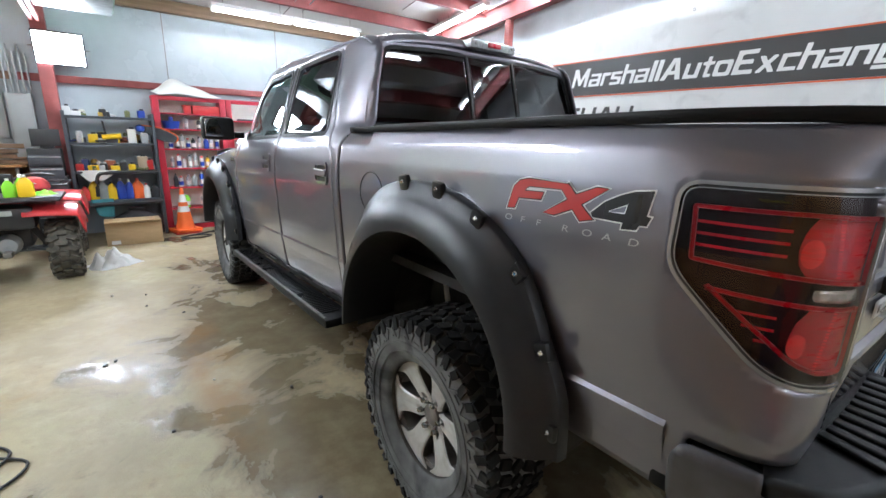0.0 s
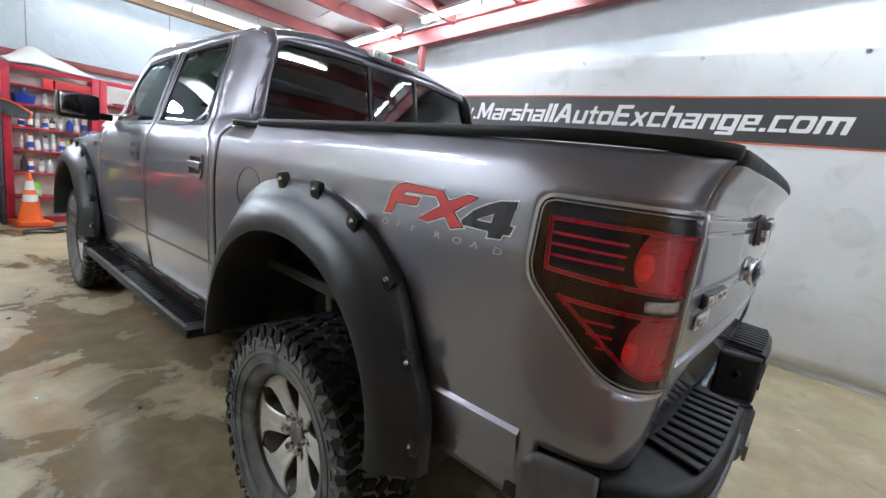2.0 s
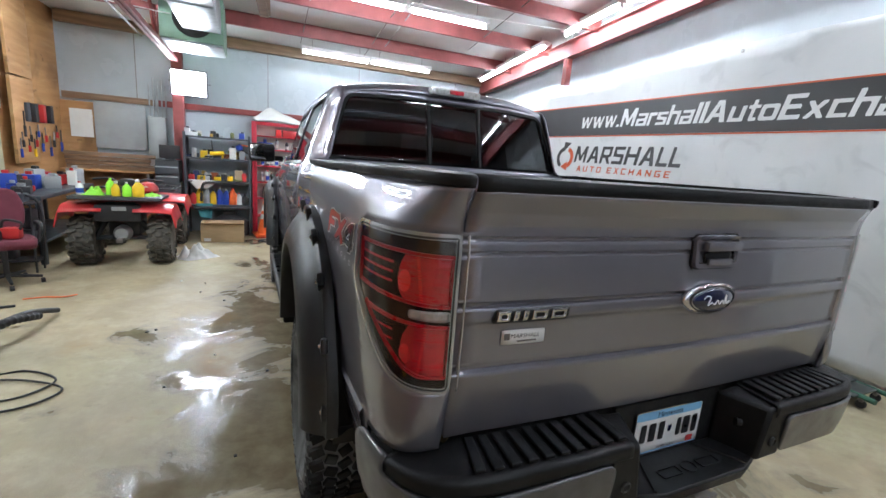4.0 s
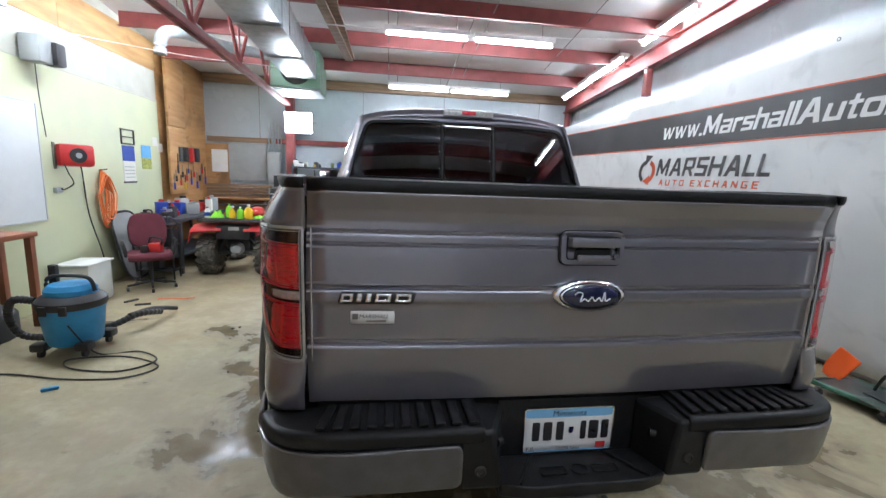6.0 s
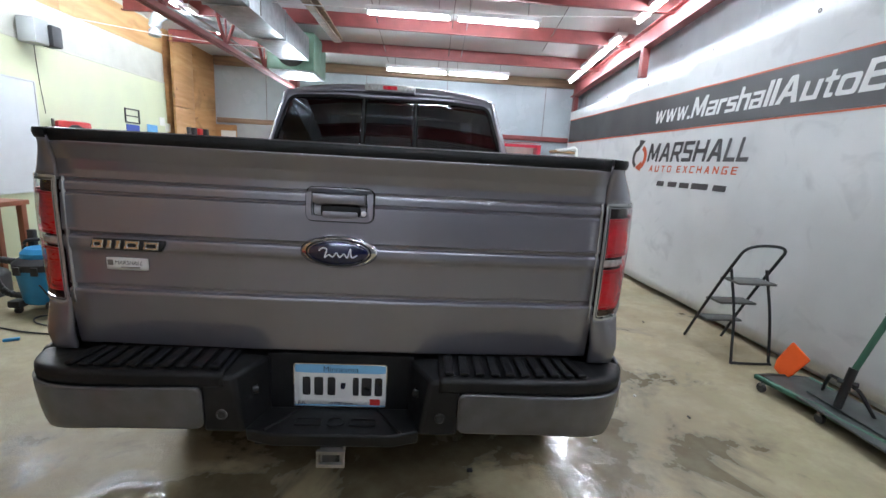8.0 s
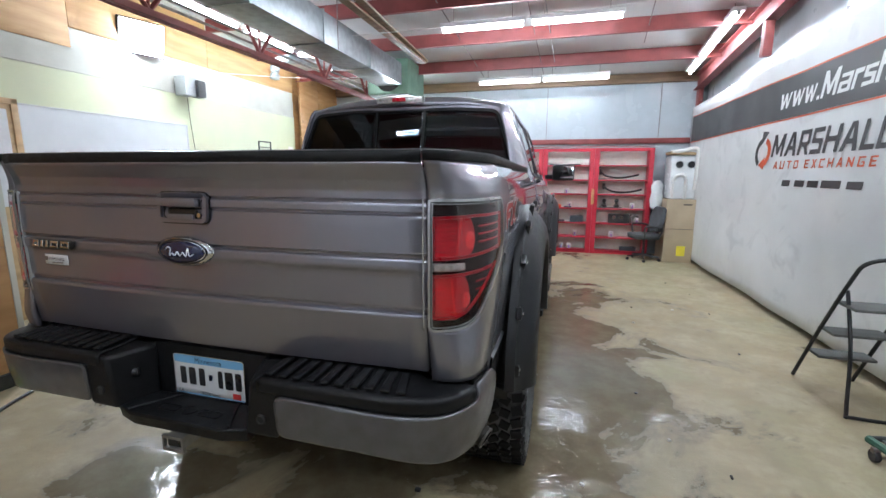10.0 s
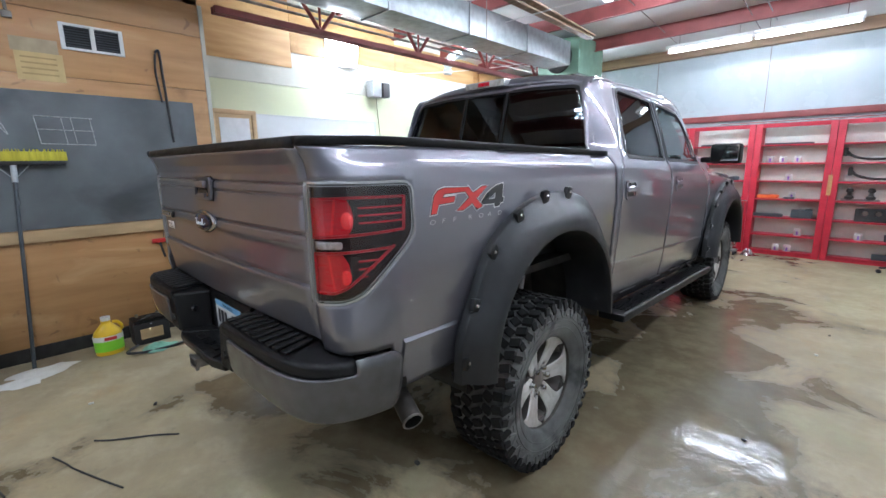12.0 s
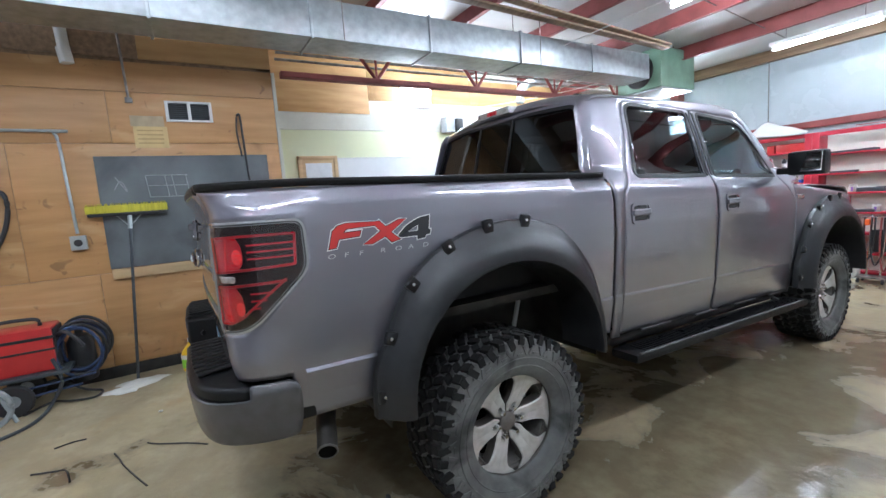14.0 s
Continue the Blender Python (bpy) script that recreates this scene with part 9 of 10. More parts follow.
part("sack", moved(jug_body(0.2, 0.42), Matrix.Translation((-1.62, 6.72, 0)) @ Matrix.Diagonal((1.6, 0.9, 1, 1))), DARK, db)


def cone(at, s=1.0):
    t = thing("traffic_cone", at, "orange traffic cone with white bands, stacked on spare bases", "traffic cone")
    a = Vector(at)
    R = lambda z: 0.135 - 0.112 * (z - 0.06) / 0.62
    for i in range(3):
        part("base", box(a + Vector((0, 0, 0.012 + 0.024 * i)), (0.36, 0.36, 0.020), 0.008, Matrix.Rotation(0.15 + 0.08 * i, 3, "Z")), ORANGE if i else RED, t)
    for z0, z1, m in ((0.07, 0.33, ORANGE), (0.33, 0.42, WHITEP), (0.42, 0.48, ORANGE), (0.48, 0.60, WHITEP), (0.60, 0.70, ORANGE)):
        part("band", lathe([(R(z0), z0), (R(z1), z1)] + ([(0.012, z1)] if z1 > 0.69 else []), 28, "z", a, False), m, t)


cone((-1.03, 6.55, 0.0))
bag = thing("white_plastic_bag", (-2.0, 4.9, 0.0), "crumpled white plastic bag on the floor", "bag")
part("bag", crumple(-2.0, 4.95, 0.25, 0.19, 5, 0.7, 40), mat("bag_plastic", (0.72, 0.72, 0.70), 0.3, var=0.1, bump=0.5, bscale=25), bag)
hs = thing("floor_hose", (-1.0, 6.2, 0.0), "dark hose lying on the floor by the shelves", "hose")
part("hose", tube([(-1.15, 6.05, 0.012), (-0.9, 5.98, 0.012), (-0.75, 6.1, 0.012), (-0.95, 6.2, 0.012), (-1.15, 6.12, 0.012), (-0.8, 6.3, 0.012), (-0.4, 6.55, 0.012), (0.0, 6.6, 0.012)], 0.012, 8, 8), DARK, hs)
pd = thing("boat_paddle", (-1.2, 6.6, 1.3), "dark paddle blade with an orange rim hung on the shelf post", "paddle")
part("blade", patch(lambda u, v: (u, 6.70 - 0.25 * (u + 1.25), v), rounded([(-1.42, 1.62), (-1.12, 1.56), (-0.98, 1.46), (-1.02, 1.37), (-1.20, 1.40), (-1.38, 1.50)], 0.05), (), 0.02), GREYCLOTH, pd, thick=0.02)
part("rim", tube([(-1.42, 6.73, 1.62), (-1.25, 6.69, 1.60), (-1.12, 6.655, 1.56), (-0.98, 6.62, 1.46), (-1.02, 6.63, 1.37)], 0.009, 6, 4), ORANGE, pd)
part("ball", lathe([(0.0, -0.06), (0.05, -0.035), (0.06, 0.0), (0.05, 0.035), (0.0, 0.06)], 16, "z", (-1.44, 6.68, 1.57)), DEEPBLUE, pd)
tc = thing("tool_chest", (-2.42, 6.75, 0.0), "black tool chest with pale drawer pulls", "tool chest")
part("cabinet", span_box((-2.72, 6.50, 0.0), (-2.34, 6.96, 0.92), 0.012), DARK, tc)
part("top_box", span_box((-2.70, 6.55, 0.92), (-2.36, 6.94, 1.28), 0.012), DARK, tc)
for i in range(7):
    d = part("drawer", span_box((-2.70, 6.494, 0.10 + 0.16 * i), (-2.36, 6.515, 0.24 + 0.16 * i), 0.006), DARKSTEEL, tc)
    part("pull", span_box((-2.69, 6.484, 0.205 + 0.16 * i), (-2.37, 6.496, 0.225 + 0.16 * i), 0.004), GALV, d)
mon = thing("monitor", (-2.5, 6.7, 1.28), "dark flat monitor on the tool chest", "monitor")
part("screen", box((-2.50, 6.66, 1.42), (0.30, 0.03, 0.22), 0.008), DARK, mon)
part("stand", box((-2.50, 6.72, 1.30), (0.14, 0.12, 0.03), 0.006), DARK, mon)
ec = thing("electric_cabinet", (-2.7, 7.05, 1.2), "grey electrical cabinet with conduits", "cabinet")
part("box", span_box((-2.84, 6.96, 1.15), (-2.58, 7.12, 1.98), 0.01), GREYSTEEL, ec)
part("door", span_box((-2.82, 6.945, 1.18), (-2.60, 6.962, 1.95), 0.006), GREYSTEEL, ec)
for i in range(5):
    part("conduit", rod((-2.82 + 0.06 * i, 7.08, 1.98), (-2.82 + 0.06 * i, 7.08, 2.5 + 0.1 * (i % 2)), 0.012, 8), GALV, ec)
sh = thing("steel_sheet", (-3.2, 7.1, 1.42), "plain grey steel sheet fixed to the wall", "panel")
part("sheet", span_box((-3.60, 7.09, 1.40), (-2.88, 7.118, 2.15), 0.004), GREYSTEEL, sh)
ps = thing("paper_sheet", (-3.8, 7.1, 1.55), "white paper sheet pinned on the boards", "paper")
part("sheet", span_box((-3.92, 7.085, 1.56), (-3.62, 7.09, 2.0)), PAPER, ps)
pl = thing("leaning_planks", (-3.3, 7.0, 1.1), "old boards stacked along the wall", "planks")
for i in range(4):
    part("plank", span_box((-4.0, 7.02 - 0.03 * i, 1.06 + 0.07 * i), (-2.75, 7.05 - 0.03 * i, 1.12 + 0.07 * i), 0.004), LUMBER, pl)
wsh = thing("wall_shelf", (-3.3, 6.9, 1.0), "wooden shelf under the stacked boards", "shelf")
part("board", span_box((-4.0, 6.75, 1.03), (-2.75, 7.12, 1.06), 0.004), PLY, wsh)
for x in (-3.9, -2.85):
    part("bracket", span_box((x - 0.02, 6.8, 0.85), (x + 0.02, 7.12, 1.03), 0.004), STEEL, wsh)

# workbench with tools in the corner
wbn = thing("workbench", (-3.85, 5.6, 0.0), "dark cluttered workbench in the corner", "workbench")
part("top", span_box((-4.22, 4.65, 0.80), (-3.55, 6.6, 0.85), 0.006), DARKSTEEL, wbn)
part("lower_shelf", span_box((-4.2, 4.7, 0.25), (-3.6, 6.55, 0.28), 0.004), DARKSTEEL, wbn)
for x in (-4.16, -3.6):
    for y in (4.72, 6.52):
        part("leg", span_box((x - 0.03, y - 0.03, 0.0), (x + 0.03, y + 0.03, 0.80), 0.004), DARKSTEEL, wbn)
rnd = random.Random(31)
for i in range(18):
    x, y = rnd.uniform(-4.1, -3.68), 4.78 + 1.7 * i / 17
    h, w = rnd.uniform(0.06, 0.26), rnd.uniform(0.08, 0.18)
    m = rnd.choice((DARK, DARK, RED, DEEPBLUE, GREYSTEEL, YELLOW, DARKSTEEL, PAPER, DARK))
    t = thing("bench_item", (x, y, 0.85), "workshop tool or box lying on the bench", "tool", "things on the bench")
    part("body", box((x, y, 0.85 + h / 2), (w, w * rnd.uniform(0.7, 1.2), h), 0.015, Matrix.Rotation(rnd.uniform(0, 1.5), 3, "Z")), m, t)
    part("cap", box((x, y, 0.85 + h + 0.02), (w * 0.4, w * 0.3, 0.04), 0.008), rnd.choice((DARK, RED, GALV)), t)
for i in range(14):
    y, z = 5.9 + 0.085 * i, 1.25 + 0.35 * ((i * 7) % 5) / 5
    x = -4.3 + 0.215 * (y - 5.8) + 0.012 if y > 6.5 else -4.13
    t = thing("hung_tool", (x, y, z), "hand tool hung on the plywood wall", "tool", "tools on the wall")
    L = rnd.uniform(0.16, 0.34)
    part("shaft", rod((x, y, z), (x, y + rnd.uniform(-0.02, 0.02), z + L), 0.009, 8), rnd.choice((GALV, STEEL, DARK)), t)
    part("grip", rod((x, y, z - 0.02), (x, y, z + L * 0.4), 0.018, 8), rnd.choice((RED, DARK, DEEPBLUE, RED, YELLOW)), t)
for i in range(4):
    t = thing("hung_tool", (-4.1, 6.2 + 0.16 * i, 1.75), "dark tool case hung on the plywood wall", "tool", "tools on the wall")
    part("case", box((-4.3 + 0.215 * (0.4 + 0.16 * i) + 0.06, 6.2 + 0.16 * i, 1.85), (0.10, 0.11, 0.26), 0.02), rnd.choice((DARK, RED, DARKSTEEL)), t)
    part("peg", rod((-4.2 + 0.03 * i, 6.2 + 0.16 * i, 1.97), (-4.08 + 0.03 * i, 6.2 + 0.16 * i, 1.98), 0.006, 6), STEEL, t)
for i, (y, z) in enumerate(((5.55, 1.95), (5.72, 1.86))):
    t = thing("pinned_paper", (GX, y, z), "small printed paper pinned on the wall", "paper", "pinned papers")
    part("sheet", span_box((GX, y, z), (GX + 0.004, y + 0.16, z + 0.14)), PAPER, t)
mirror_cart = thing("rolling_cart", (-3.75, 4.35, 0.0), "black wire cart with a rounded frame", "cart")
for x, y in ((-3.98, 4.32), (-3.54, 4.32), (-3.98, 4.53), (-3.54, 4.53)):
    part("cart_leg", rod((x, y, 0.0), (x, y, 0.80), 0.012, 8), DARK, mirror_cart)
part("hoop", tube([(-4.02, 4.30, 0.12), (-4.05, 4.30, 0.60), (-3.98, 4.32, 0.84), (-3.75, 4.36, 0.90), (-3.52, 4.42, 0.84), (-3.48, 4.44, 0.5), (-3.5, 4.44, 0.12)], 0.014, 8, 6), DARK, mirror_cart)
for z in (0.14, 0.50, 0.80):
    part("tray", box((-3.76, 4.42, z), (0.50, 0.26, 0.02), 0.005), DARK, mirror_cart)
for i, (x, z, h, m) in enumerate(((-3.9, 0.51, 0.2, DARK), (-3.72, 0.51, 0.16, GREYSTEEL), (-3.6, 0.51, 0.22, DARK), (-3.85, 0.81, 0.14, DARK), (-3.66, 0.81, 0.10, DARKSTEEL), (-3.8, 0.15, 0.2, DARK))):
    t = thing("cart_item", (x, 4.42, z), "dark tool on the rolling cart", "tool", "things on the cart")
    part("body", box((x, 4.42, z + h / 2), (0.13, 0.16, h), 0.02), m, t)
    part("grip", tube([(x - 0.04, 4.36, z + h), (x - 0.02, 4.36, z + h + 0.05), (x + 0.04, 4.36, z + h + 0.05), (x + 0.05, 4.36, z + h)], 0.01, 6), DARK, t)

# ---- the red quad bike ----
A = Vector((-2.78, 4.78, 0.0))
ATVRED = mat("quad_red", (0.62, 0.045, 0.05), 0.35, var=0.12, bump=0.04, coat=0.4)
KNOB = mat("quad_tyre", (0.05, 0.047, 0.04), 0.85, var=0.4, scale=15, bump=0.3, color2=(0.13, 0.115, 0.09))
quad = thing("quad_bike", A, "red quad bike with black racks and knobbly tyres", "quad bike")


def knob_tyre():
    base = lathe([(0.14, -0.10), (0.20, -0.125), (0.27, -0.115), (0.295, -0.07), (0.30, 0.0), (0.295, 0.07), (0.27, 0.115), (0.20, 0.125), (0.14, 0.10)], 36, "x")
    bm = bmesh.new()
    for i in range(18):
        a = 2 * math.pi * i / 18
        for x, sk in ((-0.07, 0.5), (0.0, 0.0), (0.07, -0.5)):
            m = Matrix.Rotation(a + (0.17 if x == 0 else 0), 4, "X") @ Matrix.Translation((x, 0, 0.305)) @ Matrix.Rotation(sk, 4, "Z") @ Matrix.Diagonal((0.075, 0.045, 0.032, 1))
            bmesh.ops.create_cube(bm, size=1, matrix=m)
        for s in (-1, 1):
            m = Matrix.Rotation(a, 4, "X") @ Matrix.Translation((s * 0.118, 0, 0.27)) @ Matrix.Diagonal((0.03, 0.045, 0.05, 1))
            bmesh.ops.create_cube(bm, size=1, matrix=m)
    return join(base, as_data(bm))


QT = mesh_of(knob_tyre(), "quad_tyre")
QR = mesh_of(lathe([(0.0, -0.07), (0.13, -0.08), (0.15, -0.09), (0.15, 0.09), (0.13, 0.08), (0.0, 0.05)], 24, "x"), "quad_rim")
for x in (-0.40, 0.42):
    for y in (0.0, 1.22):
        w = part("wheel", QT, KNOB, None, "knobbly dusty tyre")
        w.parent = quad
        w.matrix_basis = pose(x, y, 0.305)
        r = part("rim", QR, STEEL, None)
        r.parent = w
def guard(x, yy):
    """An angular plastic mudguard: flat on top, its outer end dropping steeply."""
    k = 1 if x > 0 else -1
    fv = lambda u, v: (A.x + k * (0.16 + 0.42 * min(u, 1) + 0.05 * max(0, u - 1)), A.y + yy + 0.31 * v,
                       0.80 + 0.03 * min(u, 1) * (1 - u) - 0.02 * min(u, 1) - 0.15 * max(0, u - 1) ** 1.2 - 0.09 * (abs(v) ** 3))
    return patch(fv, [(0, -1), (2, -1), (2, 1), (0, 1)], (), 0.2, vstep=0.125, flip=k < 0)


for x in (-0.40, 0.42):
    for yy in (0.0, 1.22):
        part("mudguard", guard(x, yy), ATVRED, quad, "red plastic mudguard", 40, 0.014)
part("body_shell", box(A + Vector((0, 0.45, 0.66)), (0.40, 1.0, 0.26), 0.08), ATVRED, quad, "red bodywork")
part("nose", box(A + Vector((0.0, -0.10, 0.68)), (0.50, 0.34, 0.22), 0.05), DARK, quad, "black front panel")
part("axle_housing", lathe([(0.0, -0.10), (0.07, -0.09), (0.10, -0.03), (0.10, 0.04), (0.06, 0.10), (0.0, 0.11)], 18, "y", A + Vector((0, -0.06, 0.40))), GREYSTEEL, quad, "grey cast axle housing")
part("axle", rod(A + Vector((-0.36, 0.0, 0.33)), A + Vector((0.38, 0.0, 0.33)), 0.028, 10), DARKSTEEL, quad)
part("under_frame", box(A + Vector((0, 0.25, 0.46)), (0.34, 0.5, 0.24), 0.03), DARK, quad)
part("tow_hitch", box(A + Vector((0, -0.20, 0.33)), (0.07, 0.14, 0.05), 0.01), STEEL, quad)
for s in (-1, 1):
    part("a_arm", rod(A + Vector((s * 0.12, -0.05, 0.34)), A + Vector((s * 0.34, 0.0, 0.30)), 0.018, 8), DARKSTEEL, quad)
    part("a_arm", rod(A + Vector((s * 0.12, 0.1, 0.34)), A + Vector((s * 0.34, 0.02, 0.30)), 0.018, 8), DARKSTEEL, quad)
    part("shock", rod(A + Vector((s * 0.15, 0.02, 0.62)), A + Vector((s * 0.30, 0.0, 0.34)), 0.032, 10), DARK, quad)
for y0, y1, z in ((-0.32, 0.22, 0.86), (0.95, 1.55, 0.88)):
    part("rack_hoop", tube([A + Vector(p) for p in ((-0.46, y0, z), (0.46, y0, z), (0.48, y1, z), (-0.48, y1, z))], 0.014, 8, 6, True, smoothed=False), DARK, quad, "black cargo rack")
    for i in range(6):
        part("rack_bar", rod(A + Vector((-0.40 + 0.16 * i, y0, z)), A + Vector((-0.40 + 0.16 * i, y1, z)), 0.010, 8), DARK, quad)
part("rack_tray", box(A + Vector((0.0, -0.05, 0.876)), (0.96, 0.52, 0.02), 0.006), DARK, quad)
part("saddle", box(A + Vector((0, 0.80, 0.86)), (0.30, 0.62, 0.14), 0.06), DARK, quad, "black saddle")
part("handlebar", tube([A + Vector(p) for p in ((-0.40, 0.42, 1.04), (-0.2, 0.36, 1.06), (0.0, 0.34, 0.98), (0.2, 0.36, 1.06), (0.40, 0.42, 1.04))], 0.014, 8, 5), DARK, quad)
part("pod", box(A + Vector((0, 0.32, 1.02)), (0.16, 0.12, 0.10), 0.03), DARK, quad)
part("plate", box(A + Vector((0.02, -0.278, 0.74)), (0.15, 0.006, 0.05), 0.002), GREYSTEEL, quad)
DZ = 0.886
for dx, dy, h, r, b, c, k, lab in ((-0.02, -0.18, 0.20, 0.042, YELLOW, WHITEP, 3, "yellow spray bottle on the quad rack"), (0.10, -0.20, 0.18, 0.04, LIME, WHITEP, 2, "pale green bottle on the quad rack"), (0.22, -0.20, 0.21, 0.052, YELLOW, WHITEP, 2, "clear jug of yellow fluid on the quad rack"), (-0.10, -0.05, 0.21, 0.042, LIME, LIME, 2, "lime green bottle on the quad rack"), (0.16, 0.02, 0.21, 0.042, LIME, WHITEP, 3, "green spray bottle on the quad rack"), (-0.40, -0.1, 0.16, 0.04, WHITEP, RED, 0, "white bottle on the quad rack")):
    bottle(A + Vector((dx, dy, DZ)), h, r, b, c, k, lab)
gl = thing("green_gloves", A + Vector((-0.26, -0.12, DZ)), "bright green work gloves on the quad rack", "gloves")
gv, gf = crumple(A.x - 0.26, A.y - 0.12, 0.12, 0.14, 15, 0.8)
part("gloves", ([(x, y, z + DZ) for x, y, z in gv], gf), LIME, gl)
gv, gf = crumple(A.x + 0.34, A.y - 0.08, 0.10, 0.05, 17, 1.0)
gc = thing("green_cloth", A + Vector((0.34, -0.08, DZ)), "lime green cloth on the quad rack", "cloth")
part("cloth", ([(x, y, z + DZ) for x, y, z in gv], gf), LIME, gc)
hm = thing("red_helmet", A + Vector((0.25, 0.22, 0.97)), "pinkish red round cap on the quad", "cap")
part("shell", lathe([(0.10, 0.0), (0.125, 0.03), (0.12, 0.08), (0.08, 0.13), (0.0, 0.15)], 20, "z", A + Vector((0.25, 0.20, 0.90))), RED, hm)
part("badge", lathe([(0.0, 0.0), (0.035, 0.0), (0.03, 0.012), (0.0, 0.012)], 14, "y", A + Vector((0.25, 0.085, 0.96))), WHITEP, hm)

# ---- along the east curtain ----
BLKTUBE = mat("black_tube_enamel", (0.02, 0.02, 0.021), 0.4, 0.2, var=0.2, bump=0.05)
PADGREY = mat("worn_rubber_tread", (0.13, 0.13, 0.12), 0.8, var=0.3, bump=0.3)
lad = thing("step_ladder", (3.17, 1.15, 0.0), "black folding step stool with three treads", "step ladder")
part("front_frame", tube([(2.99, 1.55, 0.01), (3.0, 1.28, 0.52), (3.01, 1.06, 0.90), (3.03, 1.00, 1.00), (3.12, 0.97, 1.04), (3.28, 0.96, 1.04), (3.36, 0.98, 1.00), (3.38, 1.05, 0.90), (3.38, 1.28, 0.52), (3.37, 1.54, 0.01)], 0.013, 8, 5), BLKTUBE, lad)
part("rear_frame", tube([(3.03, 1.13, 0.80), (3.03, 1.0, 0.42), (3.02, 0.925, 0.04), (3.04, 0.905, 0.013), (3.34, 0.90, 0.013), (3.36, 0.92, 0.04), (3.36, 1.0, 0.42), (3.36, 1.13, 0.80)], 0.012, 8, 5), BLKTUBE, lad)
for y, z, d in ((1.10, 0.70, 0.22), (1.26, 0.47, 0.18), (1.38, 0.26, 0.16)):
    tr = part("tread", box((3.19, y, z), (0.35, d, 0.022), 0.008), PADGREY, lad, "worn grey tread")
    part("tread_edge", tube([(3.01, y + d / 2, z - 0.006), (3.37, y + d / 2, z - 0.006)], 0.011, 8, 2), BLKTUBE, tr)
CREEPERGREY = mat("worn_creeper_enamel", (0.085, 0.095, 0.09), 0.45, 0.3, var=0.4, bump=0.15)
jackb = thing("creeper_board", (3.15, 0.1, 0.0), "dark grey steel dolly on casters with a bent pull bar", "dolly")
part("deck", box((3.14, 0.0, 0.095), (0.36, 1.0, 0.014), 0.005), CREEPERGREY, jackb)
part("raised_plate", box((3.20, -0.06, 0.116), (0.24, 0.62, 0.012), 0.004, Matrix.Rotation(radians(-2), 3, "Y")), CREEPERGREY, jackb, "worn grey top plate")
part("side_tube", tube([(2.90, 0.50, 0.095), (2.93, 0.40, 0.09), (2.99, 0.16, 0.085), (3.02, 0.08, 0.085), (3.0, -0.05, 0.085), (3.03, -0.2, 0.085), (3.06, -0.36, 0.09), (3.05, -0.60, 0.09)], 0.022, 8, 6), GREENSTEEL, jackb)
part("side_tube", tube([(3.33, 0.48, 0.09), (3.34, 0.0, 0.085), (3.33, -0.56, 0.09)], 0.02, 8, 6), GREENSTEEL, jackb)
part("end_tube", tube([(2.90, 0.50, 0.095), (3.05, 0.52, 0.095), (3.33, 0.49, 0.09)], 0.016, 8, 4), CREEPERGREY, jackb)
for x, y in ((2.90, 0.43), (2.99, 0.03), (3.05, -0.52), (3.32, 0.42), (3.32, -0.5)):
    w = part("caster", lathe([(0.0, -0.013), (0.032, -0.014), (0.036, 0.0), (0.032, 0.014), (0.0, 0.013)], 16, "x", (x, y, 0.036)), DARK, jackb)
    part("fork", box((x, y, 0.066), (0.036, 0.03, 0.03), 0.006), STEEL, w)
part("pull_bar", tube([(3.23, 0.28, 0.115), (3.16, 0.19, 0.26), (3.14, 0.14, 0.285), (3.14, 0.0, 0.28), (3.16, -0.04, 0.25), (3.22, -0.10, 0.115)], 0.012, 8, 5), BLKTUBE, jackb)
pole = thing("long_pole", (3.12, 0.02, 0.12), "dark green steel pole standing up from the dolly", "pole")
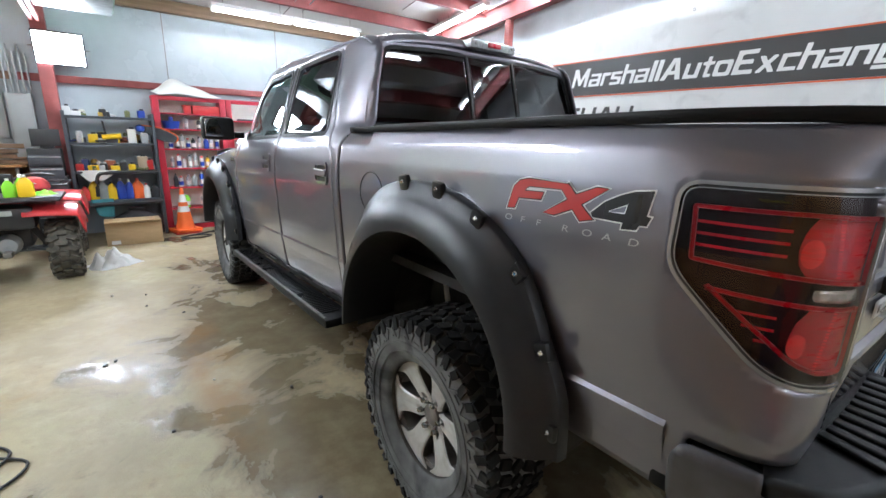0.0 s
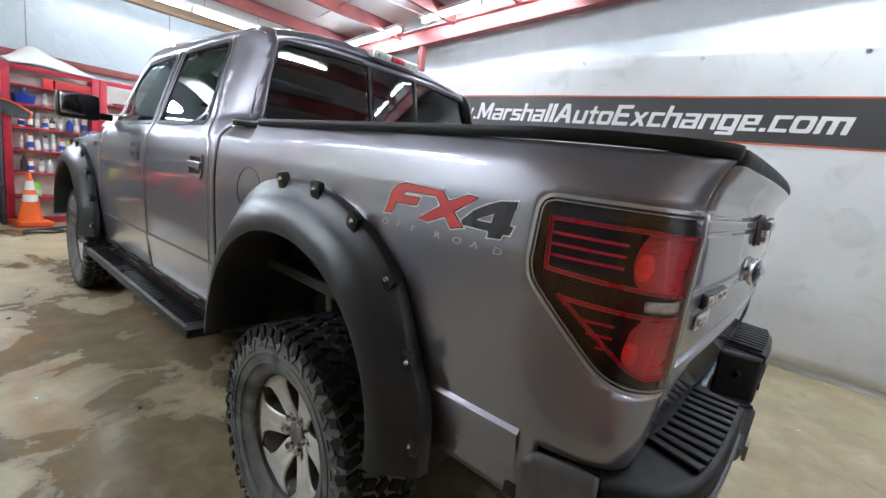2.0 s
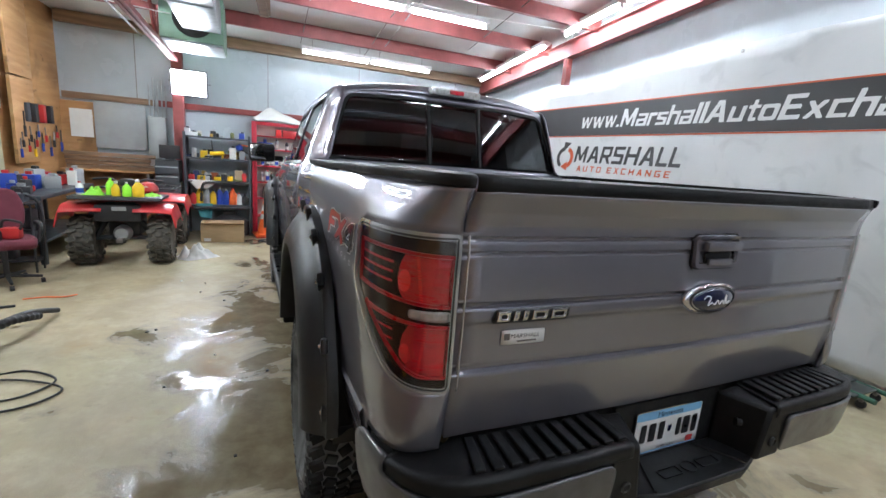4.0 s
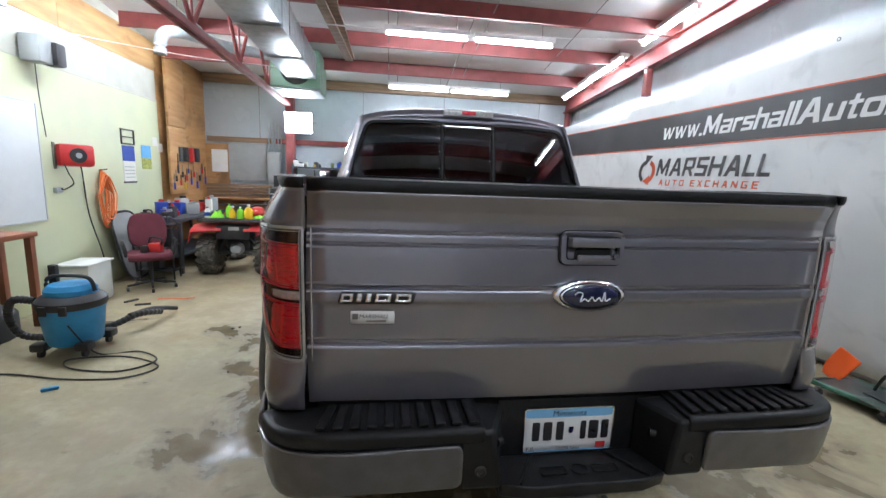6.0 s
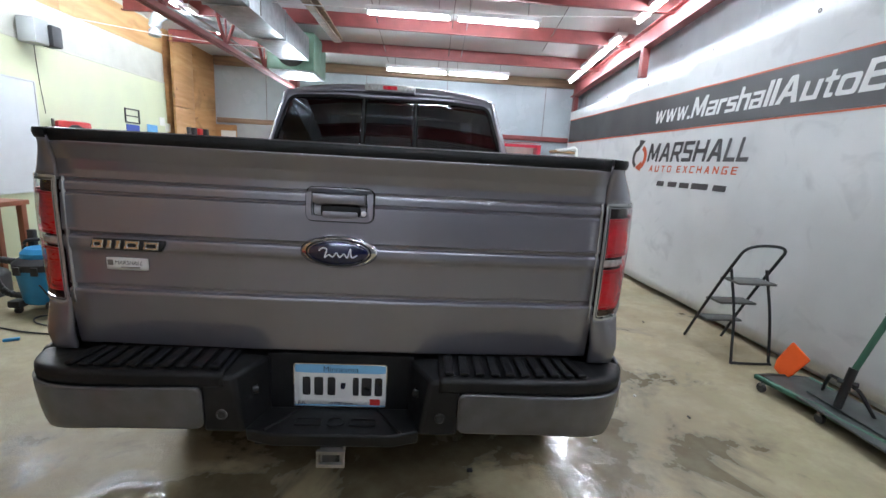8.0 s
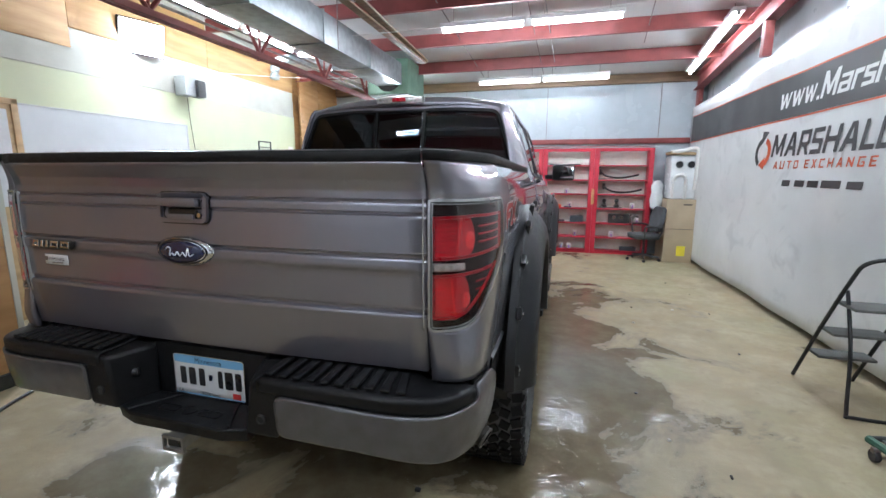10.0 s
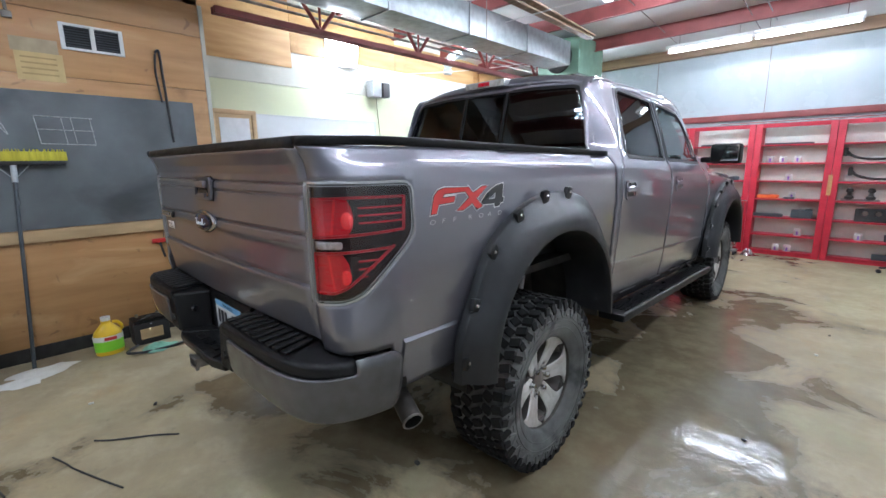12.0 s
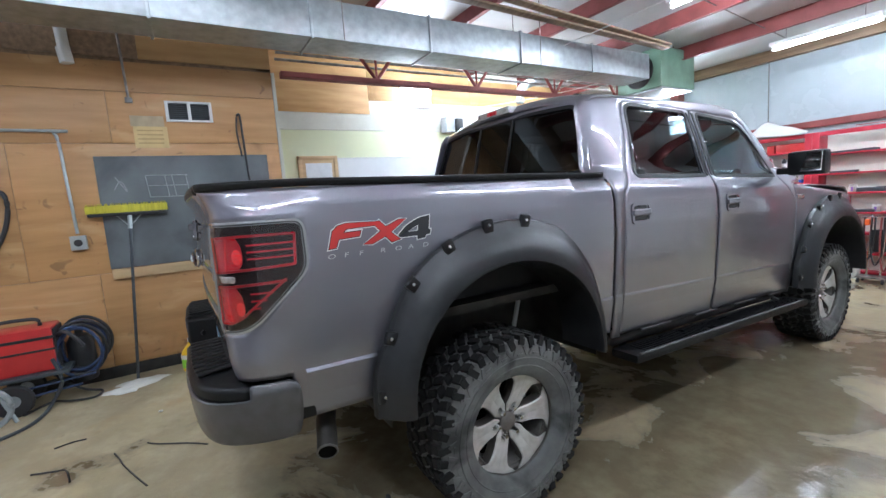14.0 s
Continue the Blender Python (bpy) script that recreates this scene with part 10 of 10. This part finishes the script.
part("pole", rod((3.13, 0.03, 0.34), (3.46, -0.06, 1.50), 0.019, 12), GREENSTEEL, pole)
part("socket", rod((3.08, 0.02, 0.125), (3.14, 0.028, 0.40), 0.026, 12), BLKTUBE, pole)
part("collar", rod((3.255, 0.0, 0.78), (3.263, -0.002, 0.81), 0.022, 12), STEEL, pole)
part("bolt", rod((3.08, 0.06, 0.30), (3.16, -0.01, 0.30), 0.016, 8), BLKTUBE, pole)
tagb = thing("orange_tag", (3.16, 0.52, 0.10), "fluorescent orange warning tag propped on the dolly", "tag")
slope = lambda u, v: (3.15 + 0.12 * v + 0.02 * u * u, 0.56 - u, 0.10 + v)
part("card", patch(slope, rounded([(-0.065, 0.01), (0.035, -0.03), (0.10, 0.02, 0.03), (0.20, 0.20), (0.02, 0.27), (-0.065, 0.09, 0.05)], 0.012), (), 0.012, flip=True), mat("fluorescent_orange", (1.0, 0.14, 0.02), 0.5, var=0.08, bump=0), tagb, thick=0.003)
for i in range(3):
    a, b = 0.00 + 0.012 * i, 0.20 - 0.035 * i
    part("printed_bar", patch(slope, [(a, b), (a + 0.10, b - 0.03), (a + 0.104, b - 0.022), (a + 0.004, b + 0.008)], (), 0.008, 0.0015, flip=True), RED, tagb)

# odd scraps on the floor round the truck
rnd = random.Random(77)
for i in range(26):
    x, y = rnd.uniform(-2.3, 2.9), rnd.uniform(-1.7, 4.5)
    if abs(x) < 0.9 and -0.6 < y:
        x += 1.6 if x > 0 else -1.2
    t = thing("floor_debris", (x, y, 0.0), "small dark crumb of dirt on the floor", "debris", "debris on the floor")
    part("crumb", box((x, y, 0.006), (rnd.uniform(0.012, 0.03), rnd.uniform(0.01, 0.02), 0.012), 0.004, Matrix.Rotation(rnd.uniform(0, 3), 3, "Z")), rnd.choice((DARK, UNDER, UNDER, PAPER)), t)
sp = thing("floor_debris", (0.562, -0.48, 0.0), "small dark pebble on the floor", "debris", "debris on the floor")
part("crumb", box((0.562, -0.48, 0.008), (0.03, 0.02, 0.016), 0.005), DARK, sp)
